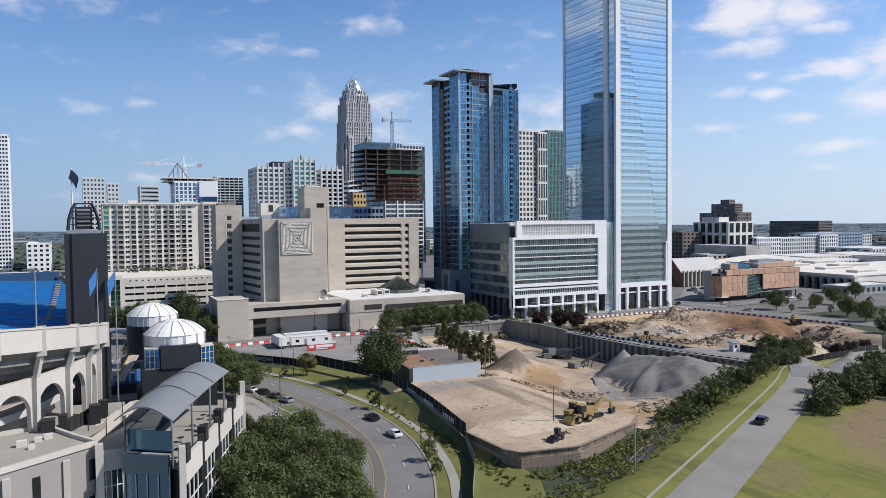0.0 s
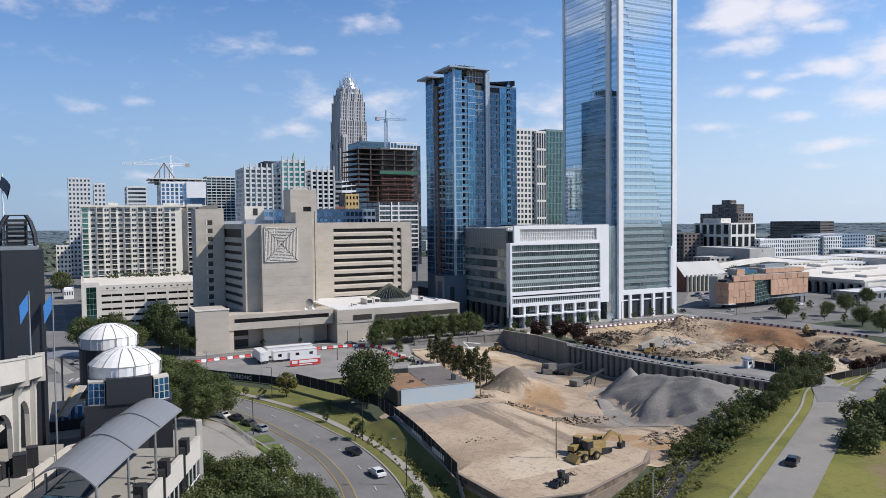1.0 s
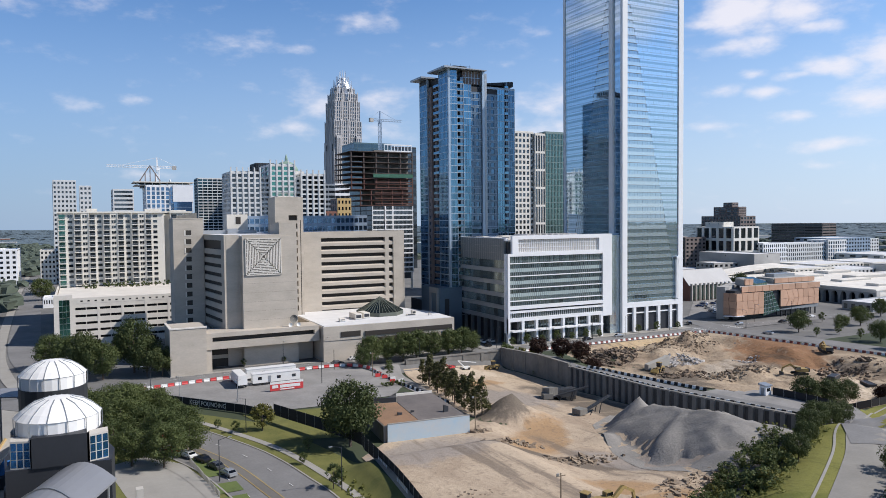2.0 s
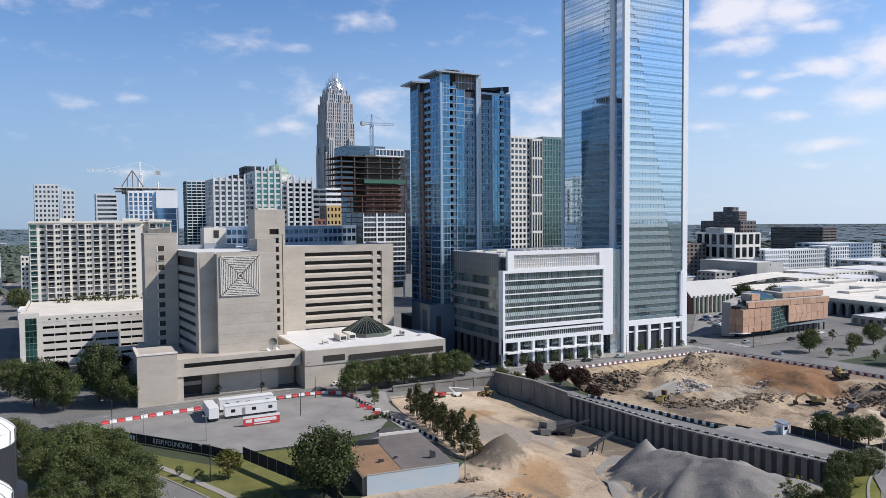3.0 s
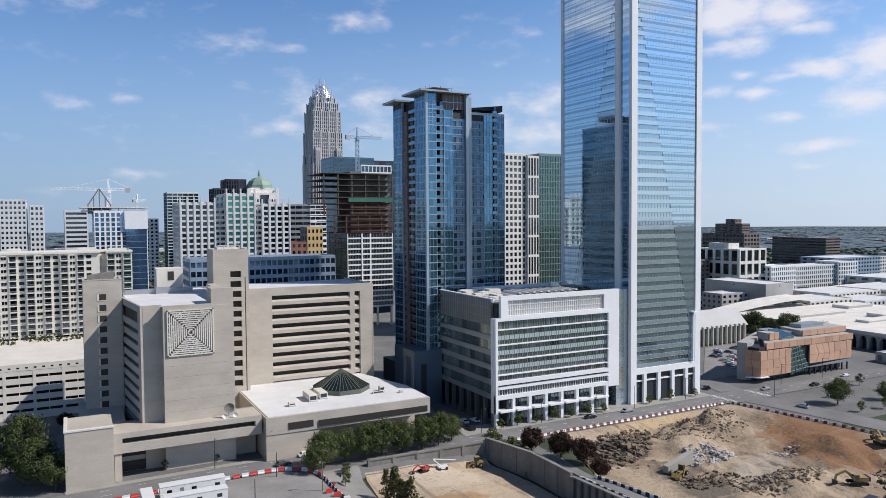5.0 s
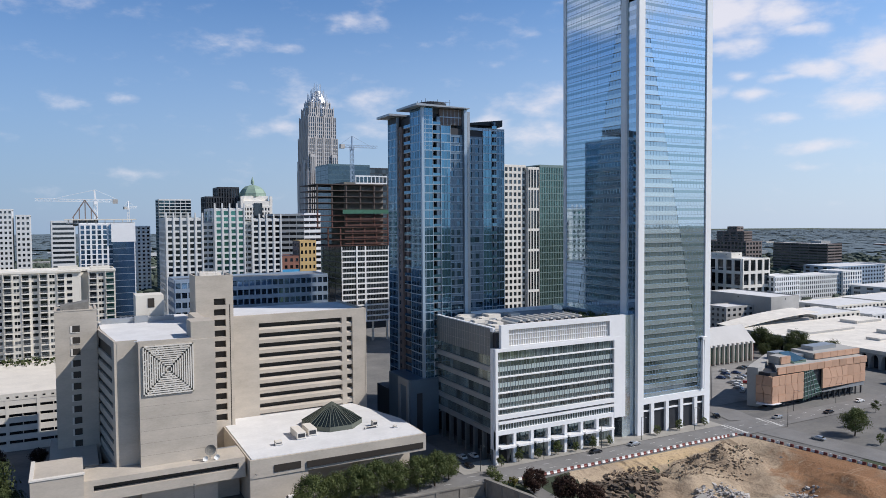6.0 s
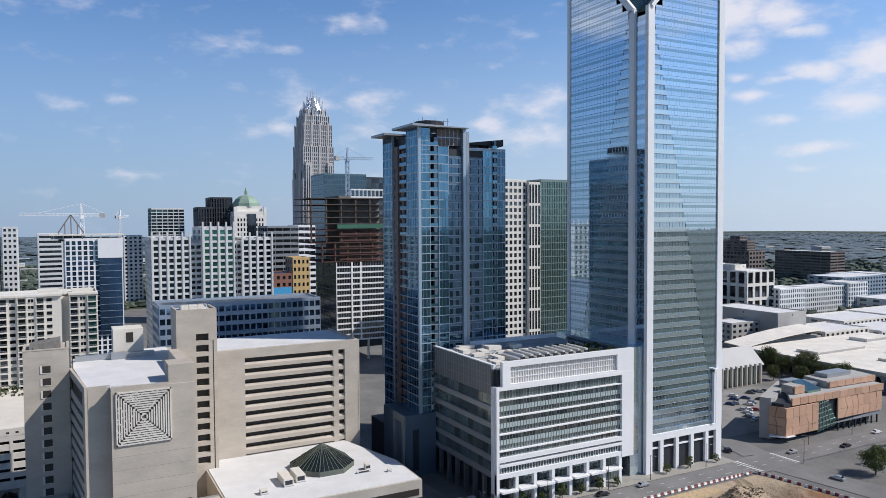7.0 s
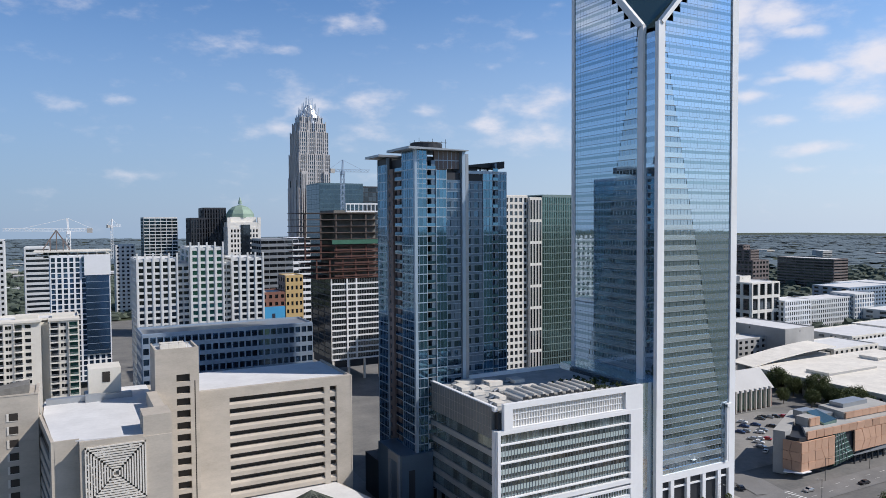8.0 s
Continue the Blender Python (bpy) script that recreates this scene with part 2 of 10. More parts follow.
# ---- mesh tools ----
class MB:
    """A mesh being put together, in world coordinates."""

    def __init__(self):
        self.v, self.f = [], []

    def box(self, x0, x1, y0, y1, z0, z1):
        n = len(self.v)
        self.v += [(x0, y0, z0), (x1, y0, z0), (x1, y1, z0), (x0, y1, z0), (x0, y0, z1), (x1, y0, z1), (x1, y1, z1), (x0, y1, z1)]
        self.f += [(n, n + 3, n + 2, n + 1), (n + 4, n + 5, n + 6, n + 7), (n, n + 1, n + 5, n + 4), (n + 1, n + 2, n + 6, n + 5), (n + 2, n + 3, n + 7, n + 6), (n + 3, n, n + 4, n + 7)]
        return self

    def fbox(self, face, r, u0, u1, z0, z1, o0, o1):
        """A box on a side of the block r = (x0, x1, y0, y1): u runs to the right as one faces the side, o outwards."""
        x0, x1, y0, y1 = r
        if face == "S":
            return self.box(x0 + u0, x0 + u1, y0 - o1, y0 - o0, z0, z1)
        if face == "W":
            return self.box(x0 - o1, x0 - o0, y1 - u1, y1 - u0, z0, z1)
        if face == "E":
            return self.box(x1 + o0, x1 + o1, y0 + u0, y0 + u1, z0, z1)
        return self.box(x1 - u1, x1 - u0, y1 + o0, y1 + o1, z0, z1)

    def wall(self, face, r, us, zs, deep):
        """One wall sheet with an opening in every second bay and storey, and the reveals of the openings."""
        x0, x1, y0, y1 = r

        def at(u, z, o):
            return (x0 + u, y0 - o, z) if face == "S" else (x0 - o, y1 - u, z) if face == "W" else (x1 + o, y0 + u, z)

        n, w = len(self.v), len(us)
        for z in zs:
            self.v += [at(u, z, deep) for u in us]
        for j in range(len(zs) - 1):
            for i in range(w - 1):
                q = (n + j * w + i, n + j * w + i + 1, n + (j + 1) * w + i + 1, n + (j + 1) * w + i)
                if not (i % 2 and j % 2):
                    self.f.append(q)
                    continue
                b = len(self.v)
                self.v += [at(u, z, 0.0) for u, z in ((us[i], zs[j]), (us[i + 1], zs[j]), (us[i + 1], zs[j + 1]), (us[i], zs[j + 1]))]
                self.f += [(q[k], q[(k + 1) % 4], b + (k + 1) % 4, b + k) for k in range(4)]
        # the outer edge, back to the core
        ring = [n + i for i in range(w)] + [n + j * w + w - 1 for j in range(1, len(zs))] + [n + (len(zs) - 1) * w + i for i in range(w - 2, -1, -1)] + [n + j * w for j in range(len(zs) - 2, 0, -1)]
        b = len(self.v)
        for k in ring:
            j, i = divmod(k - n, w)
            self.v.append(at(us[i], zs[j], 0.0))
        m = len(ring)
        self.f += [(ring[(k + 1) % m], ring[k], b + k, b + (k + 1) % m) for k in range(m)]
        return self

    def prism(self, poly, z0, z1):
        """An upright prism on a counter-clockwise outline; z1 may be a list, one height a corner."""
        n, k = len(self.v), len(poly)
        tops = z1 if isinstance(z1, (list, tuple)) else [z1] * k
        self.v += [(x, y, z0) for x, y in poly] + [(x, y, t) for (x, y), t in zip(poly, tops)]
        self.f += [tuple(n + i for i in reversed(range(k))), tuple(n + k + i for i in range(k))]
        self.f += [(n + i, n + (i + 1) % k, n + k + (i + 1) % k, n + k + i) for i in range(k)]
        return self

    def beam(self, a, b, w, h=None):
        """A square bar from a to b."""
        a, b = Vector(a), Vector(b)
        h = h or w
        d = (b - a).normalized()
        side = d.cross(Vector((0, 0, 1)))
        side = Vector((1, 0, 0)) if side.length < 1e-4 else side.normalized()
        up = side.cross(d).normalized()
        n = len(self.v)
        for p in (a, b):
            for s, t in ((-1, -1), (1, -1), (1, 1), (-1, 1)):
                self.v.append(tuple(p + side * (s * w / 2) + up * (t * h / 2)))
        self.f += [(n + 3, n + 2, n + 1, n), (n + 4, n + 5, n + 6, n + 7)] + [(n + i, n + (i + 1) % 4, n + 4 + (i + 1) % 4, n + 4 + i) for i in range(4)]
        return self

    def tube(self, a, b, ra, rb=None, k=10):
        """A round bar, tapered from ra to rb."""
        a, b = Vector(a), Vector(b)
        rb = ra if rb is None else rb
        d = (b - a).normalized()
        side = d.cross(Vector((0, 0, 1)))
        side = Vector((1, 0, 0)) if side.length < 1e-4 else side.normalized()
        up = side.cross(d).normalized()
        n = len(self.v)
        for p, r in ((a, ra), (b, rb)):
            for i in range(k):
                q = 2 * math.pi * i / k
                self.v.append(tuple(p + side * (r * math.cos(q)) + up * (r * math.sin(q))))
        self.f += [tuple(n + i for i in reversed(range(k))), tuple(n + k + i for i in range(k))]
        self.f += [(n + i, n + (i + 1) % k, n + k + (i + 1) % k, n + k + i) for i in range(k)]
        return self

    def quad(self, a, b, c, d):
        n = len(self.v)
        self.v += [tuple(a), tuple(b), tuple(c), tuple(d)]
        self.f.append((n, n + 1, n + 2, n + 3))
        return self

    def lathe(self, cx, cy, rings, k=24, closed=True):
        """A round body from rings of (radius, z), bottom to top."""
        n = len(self.v)
        for r, z in rings:
            self.v += [(cx + r * math.cos(2 * math.pi * i / k), cy + r * math.sin(2 * math.pi * i / k), z) for i in range(k)]
        for j in range(len(rings) - 1):
            self.f += [(n + j * k + i, n + j * k + (i + 1) % k, n + (j + 1) * k + (i + 1) % k, n + (j + 1) * k + i) for i in range(k)]
        if closed:
            self.f += [tuple(n + i for i in reversed(range(k))), tuple(n + (len(rings) - 1) * k + i for i in range(k))]
        return self

    def mesh(self, name, material, at=(0, 0, 0), smooth=False):
        me = bpy.data.meshes.new(name)
        ax, ay, az = at
        me.from_pydata([(x - ax, y - ay, z - az) for x, y, z in self.v], [], self.f)
        me.materials.append(material)
        if smooth:
            for p in me.polygons:
                p.use_smooth = True
        me.update()
        return me


BASE = {}


def thing(name, at, label, category, group="", kind=""):
    ob = new(name)
    ob.location = at
    ob.empty_display_size = 0.5
    BASE[ob.name] = Vector(at)
    return tagged(ob, label, category, group, kind)


def root_of(ob):
    while ob.parent:
        ob = ob.parent
    return ob


def part(name, mb, material, parent, label="", smooth=False, kind=""):
    """One mesh object under a thing or a part; mb is in world coordinates."""
    at = BASE[root_of(parent).name]
    ob = new(name, mb.mesh(name, material, at, smooth))
    ob.parent = parent
    return tagged(ob, label, kind=kind)


def solo(name, mb, material, at, label, category, group="", kind="", smooth=False):
    """A thing that is one mesh."""
    ob = new(name, mb.mesh(name, material, at, smooth))
    ob.location = at
    BASE[ob.name] = Vector(at)
    return tagged(ob, label, category, group, kind)


SHARED = {}


def pane_mesh(w, h, t, material, bars):
    """A window unit w wide and h high: a pane, or with bars > 0 a pane and that many upright bars, in one small mesh."""
    key = (round(w, 2), round(h, 2), round(t, 2), material.name, bars)
    if key not in SHARED:
        SHARED[key] = MB().box(0, w, -t, 0, 0, h).mesh("window_pane", material)
    return SHARED[key]


def put_pane(parent, name, face, r, u, z, o, w, h, t, material, bars=0):
    at = BASE[root_of(parent).name]
    x0, x1, y0, y1 = r
    ob = new(name, pane_mesh(w, h, t, material, bars))
    ob.parent = parent
    if face == "S":
        p, a = (x0 + u, y0 - o, z), 0
    elif face == "W":
        p, a = (x0 - o, y1 - u, z), -90
    else:
        p, a = (x1 + o, y0 + u, z), 90
    ob.location = Vector(p) - at
    ob.rotation_euler = (0, 0, radians(a))
    return ob


def facade(root, face, r, z0, z1, rows, cols, wall, pane, frame_mb=None, pier=0.25, band=0.35, deep=0.35, edge=0.0, head=0.0, limit=300, name="window", pane_split=1):
    """A storeyed front: piers and bands stand proud of the core by deep, and each opening between them holds a window.
    pier and band: the share of a bay that is wall. Returns the number of windows that are parts of their own."""
    L = (r[1] - r[0]) if face in "SN" else (r[3] - r[2])
    mb = frame_mb or MB()
    bay, storey = (L - 2 * edge) / cols, (z1 - head - z0) / rows
    us, zs = [0.0], [z0]
    for c in range(cols):
        u = edge + c * bay
        us += [u + bay * pier / 2, u + bay * (1 - pier / 2)]
    us.append(L)
    for k in range(rows):
        zs += [z0 + (k + band) * storey, z0 + (k + 1) * storey]
    zs[-1] = zs[-1] if head else z1
    if head:
        zs.append(z1)
    mb.wall(face, r, us, zs, deep)
    count, rest = 0, MB()
    w, h = bay * (1 - pier), storey * (1 - band)
    for k in reversed(range(rows)):
        for c in range(cols):
            u, z = edge + c * bay + bay * pier / 2, z0 + k * storey + storey * band
            for s in range(pane_split):
                ws = w / pane_split
                if count < limit:
                    put_pane(root, name, face, r, u + s * ws + 0.03, z, 0.02, ws - 0.06, h, 0.06, pane)
                    count += 1
                else:
                    rest.fbox(face, r, u + s * ws + 0.03, u + (s + 1) * ws - 0.03, z, z + h, 0.02, 0.08)
    if rest.v:
        part("distant_window", rest, pane, root, kind="stuff")
    if not frame_mb:
        part("wall", mb, wall, root)
    return count


def roof_slab(root, r, z, material, parapet=0.8, thick=0.35, wall=None, over=0.0):
    """A roof sheet and the low wall round it."""
    x0, x1, y0, y1 = r
    part("roof", MB().box(x0 + thick, x1 - thick, y0 + thick, y1 - thick, z - 0.2, z + 0.05), material, root)
    o = over
    mb = MB().box(x0 - o, x1 + o, y0 - o, y0 + thick, z - 0.6, z + parapet).box(x0 - o, x1 + o, y1 - thick, y1 + o, z - 0.6, z + parapet)
    mb.box(x0 - o, x0 + thick, y0 + thick, y1 - thick, z - 0.6, z + parapet).box(x1 - thick, x1 + o, y0 + thick, y1 - thick, z - 0.6, z + parapet)
    part("parapet", mb, wall or material, root)


def tower_block(name, r, z0, z1, label, category, wall, pane, rows, s_cols, w_cols, pier=0.3, band=0.35, deep=0.35, edge=0.0, head=1.2, limit=300, core=None, w_wall=None, roof=None, e_cols=0):
    """A plain storeyed building with windows on the sides that can be seen."""
    x0, x1, y0, y1 = r
    if y0 > 470 or x0 > 450:
        limit = min(limit, 44)
    root = thing(name, ((x0 + x1) / 2, (y0 + y1) / 2, z0), label, category)
    part("core", MB().box(x0, x1, y0, y1, z0, z1 - 0.5), core or wall, root)
    used = 0
    if s_cols:
        used = facade(root, "S", r, z0, z1, rows, s_cols, wall, pane, None, pier, band, deep, edge, head, limit)
    if w_cols:
        used += facade(root, "W", r, z0, z1, rows, w_cols, w_wall or wall, pane, None, pier, band, deep, edge, head, max(0, limit - used))
    if e_cols:
        facade(root, "E", r, z0, z1, rows, e_cols, wall, pane, None, pier, band, deep, edge, head, max(0, limit - used))
    roof_slab(root, r, z1 - 0.4, roof or M["whiteroof"], 0.7, 0.4, wall)
    return root


# ---- ground ----
def ramp(a, b, v):
    t = min(1.0, max(0.0, (v - a) / (b - a)))
    return t * t * (3 - 2 * t)


def inside(x, y, x0, x1, y0, y1, s):
    """1 within the rectangle, fading to 0 over s outside it."""
    return ramp(x0 - s, x0, x) * (1 - ramp(x1, x1 + s, x)) * ramp(y0 - s, y0, y) * (1 - ramp(y1, y1 + s, y))


def seg(x, y, ax, ay, bx, by):
    """Distance from a line piece and the share along it."""
    dx, dy = bx - ax, by - ay
    t = min(1.0, max(0.0, ((x - ax) * dx + (y - ay) * dy) / (dx * dx + dy * dy)))
    return math.hypot(x - ax - t * dx, y - ay - t * dy), t


def between(y, table):
    """Straight-line look-up in a table of (y, x)."""
    for (y0, x0), (y1, x1) in zip(table, table[1:]):
        if y <= y1:
            return x0 + (x1 - x0) * max(0.0, (y - y0) / (y1 - y0))
    return table[-1][1]


WALL_X = [(142, 180.5), (158, 176.0), (176, 171.0), (190, 168.0), (224, 165.0), (245, 165.2), (263, 160.8)]
YARD_X = [(150, 200.0), (170, 195.0), (180, 184.0), (199, 175.5), (222, 170.5), (262, 184.0)]


def mound(x, y):
    """Heaps of stone and earth on the dug ground."""
    z = 0.0
    if x < between(y, WALL_X) - 1 and 90 < x < 180:
        # the long stone heap: a ridge between two tips, with fans and gullies down its slopes
        d, t = seg(x, y, 147.5, 168, 149.5, 148)
        a = math.atan2(y - 158, x - 148)
        gully = noise.noise((3.2 * math.cos(a), 3.2 * math.sin(a), 1.7)) + 0.5 * noise.noise((8 * math.cos(a), 8 * math.sin(a), 5.1))
        reach = (12.5 + 5.5 * t) * (1 + 0.2 * gully)
        z = max(z, (7.4 + 2.4 * t) * (1 - d / reach))
        for mx, my, r, top in ((147.5, 172.5, 8.5, 8.4), (153, 150, 13, 9.8), (121.5, 195, 9, 7.0), (128, 190, 6, 2.6), (138, 134, 9, 2.4), (133, 168, 5, 1.2), (112, 186, 5, 1.4)):
            a = math.atan2(y - my, x - mx)
            z = max(z, top * (1 - math.hypot(x - mx, y - my) / (r * (1 + 0.16 * noise.noise((2.5 * math.cos(a), 2.5 * math.sin(a), mx))))))
        z *= 1 + 0.06 * noise.noise((x * 0.5, y * 0.5, 3)) + 0.05 * noise.noise((x * 1.4, y * 1.4, 7))
    return z


def height(x, y):
    z = 0.0
    # streets fall away to the east and rise a little beyond the tower
    z -= 5.0 * ramp(380, 560, x)
    # ramp road on the south-east
    d, t = seg(x, y, 60, 66, 180, 128)
    hi = 5.0 * (1 - ramp(7, 24, d)) * (1 - 0.5 * ramp(0.95, 1.0, t))
    if x > 60 and y < 0.517 * (x - 60) + 66:
        hi = 5.0 * (1 - ramp(150, 260, x)) * ramp(30, 60, x + 0.4 * (y - 60)) * max(ramp(60, 78, x), ramp(60, 72, y))
    z = max(z, hi) if hi > 0.02 else z
    # graded platform and the dug ground behind it
    z += (2.9 - z) * inside(x, y, 72, 98, 118, 165, 9) * (0 if x < 66.5 or y < 104 else 1)
    dig = inside(x, y, 118, 190, 150, 258, 14)
    wx, bx = between(y, WALL_X), between(y, YARD_X)
    z += (-3.0 - 2.2 * ramp(134, 160, x) - z) * dig * (1 - ramp(wx + 1.8, wx + 2.2, x)) * (1 - ramp(262, 264.5, y))
    # the building yard east of the service road
    yard = inside(x, y, 178, 258, 158, 252, 10) * ramp(bx + 1.0, bx + 6.0, x)
    z += (-3.2 - z) * yard
    if wx + 2.0 < x < bx + 1.5 and 140 < y < 262:
        z = max(z, 1.2 * ramp(140, 150, y) * (1 - ramp(240, 256, y)))
    z += mound(x, y)
    if yard > 0:
        n = noise.noise((x * 0.05, y * 0.05, 0.3)) * 1.6 + noise.noise((x * 0.16, y * 0.16, 1.3)) * 1.6 + noise.noise((x * 0.4, y * 0.4, 2.3)) * 0.9 + noise.noise((x * 0.9, y * 0.9, 4.3)) * 0.4
        z += yard * n * ramp(200, 216, x + 0.5 * (y - 200))
        # spoil heaps: the big one in the north corner, a low one in the middle, and the clay bank on the east
        for mx, my, ra, rb, top in ((241, 249, 21, 11, 7.5), (224, 240, 16, 9, 4.0), (222, 204, 15, 8, 2.6), (262, 215, 12, 18, 4.0), (205, 248, 14, 8, 2.2)):
            q = math.hypot((x - mx) / ra, (y - my) / rb)
            if q < 1:
                z += yard * top * (1 - q) * (1 + 0.25 * noise.noise((x * 0.3, y * 0.3, mx)))
    if dig > 0:
        z += dig * 0.35 * noise.noise((x * 0.12, y * 0.12, 5.3))
    far = ramp(900, 2600, math.hypot(x, y))
    z += far * 14 * (0.5 + noise.noise((x * 0.0012, y * 0.0012, 9.0)))
    return z


def axis(lo, hi, step, reach):
    out, d, v = [], step, lo
    while v > -reach:
        d *= 1.22
        v -= d
        out.append(v)
    out = out[::-1] + [lo + step * k for k in range(int((hi - lo) / step) + 1)]
    d, v = step, out[-1]
    while v < reach:
        d *= 1.22
        v += d
        out.append(v)
    return out


def draped(name, outline, material, lift, step=2.0, kind="structure", label="", category=""):
    """A sheet laid on the ground inside an outline."""
    xs, ys = [p[0] for p in outline], [p[1] for p in outline]
    bm = bmesh.new()
    bm.faces.new([bm.verts.new((x, y, 0)) for x, y in outline])
    for ax, lo, hi in ((0, min(xs), max(xs)), (1, min(ys), max(ys))):
        c = math.ceil(lo / step) * step
        while c < hi:
            no = (1, 0, 0) if ax == 0 else (0, 1, 0)
            co = (c, 0, 0) if ax == 0 else (0, c, 0)
            bmesh.ops.bisect_plane(bm, geom=bm.verts[:] + bm.edges[:] + bm.faces[:], plane_co=co, plane_no=no)
            c += step
    for v in bm.verts:
        v.co.z = height(v.co.x, v.co.y) + lift * (1 + 6 * min(1.0, mound(v.co.x, v.co.y) / 2.0))
    me = bpy.data.meshes.new(name)
    bm.to_mesh(me)
    bm.free()
    me.materials.append(material)
    for p in me.polygons:
        p.use_smooth = True
    return tagged(new(name, me), label, category, kind=kind)


def ribbon(name, line, half, material, lift, label, category, kind="structure", close=None, left=None, right=None):
    """A strip along a line of points, draped on the ground; left and right offsets may replace the half width."""
    pts = smooth_line(line)
    a, b = (-half, half) if left is None else (left, right)
    mb = MB()
    across = max(2, int((b - a) / 2.0) + 1)
    for i, (x, y, nx, ny) in enumerate(pts):
        for k in range(across + 1):
            o = a + (b - a) * k / across
            px, py = x + nx * o, y + ny * o
            mb.v.append((px, py, height(px, py) + lift))
    for i in range(len(pts) - 1):
        for k in range(across):
            n = i * (across + 1) + k
            mb.f.append((n, n + 1, n + across + 2, n + across + 1))
    ob = new(name, mb.mesh(name, material))
    return tagged(ob, label, category, kind=kind)


def smooth_line(line, step=2.0):
    """Points along a Catmull-Rom line, each with its right-hand normal."""
    P = [Vector((*p, 0)) for p in line]
    P = [P[0] * 2 - P[1]] + P + [P[-1] * 2 - P[-2]]
    out = []
    for i in range(1, len(P) - 2):
        a, b, c, d = P[i - 1:i + 3]
        k = max(1, int((c - b).length / step))
        for j in range(k + (i == len(P) - 3)):
            t = j / k
            out.append(0.5 * ((2 * b) + (c - a) * t + (2 * a - 5 * b + 4 * c - d) * t * t + (3 * b - a - 3 * c + d) * t ** 3))
    res = []
    for i, p in enumerate(out):
        d = (out[min(i + 1, len(out) - 1)] - out[max(i - 1, 0)]).normalized()
        res.append((p.x, p.y, d.y, -d.x))
    return res


M["grass"] = mat("dry_mown_grass", (0.18, 0.172, 0.046), 0.95, vary=0.35, scale=1.5, fine=10, bump=0.3, tone=(0.085, 0.098, 0.022))
M["lawn"] = mat("green_mown_lawn", (0.13, 0.17, 0.045), 0.95, vary=0.3, scale=1.5, fine=10, bump=0.3, tone=(0.08, 0.11, 0.03))
M["land"] = mat("wooded_land", (0.060, 0.075, 0.035), 0.95, vary=0.3, scale=0.05, fine=0.8, tone=(0.028, 0.040, 0.022))
M["redclay"] = mat("red_clay", (0.33, 0.19, 0.105), 0.95, scale=1.2, fine=5, bump=0.4, tone=(0.19, 0.12, 0.075))
M["gravel"] = mat("grey_crushed_stone", (0.29, 0.272, 0.248), 0.95, scale=1.2, fine=7, bump=0.9, tone=(0.165, 0.158, 0.148))
M["cityground"] = mat("worn_city_paving", (0.21, 0.203, 0.19), 0.95, scale=0.5, fine=3, tone=(0.10, 0.10, 0.10))


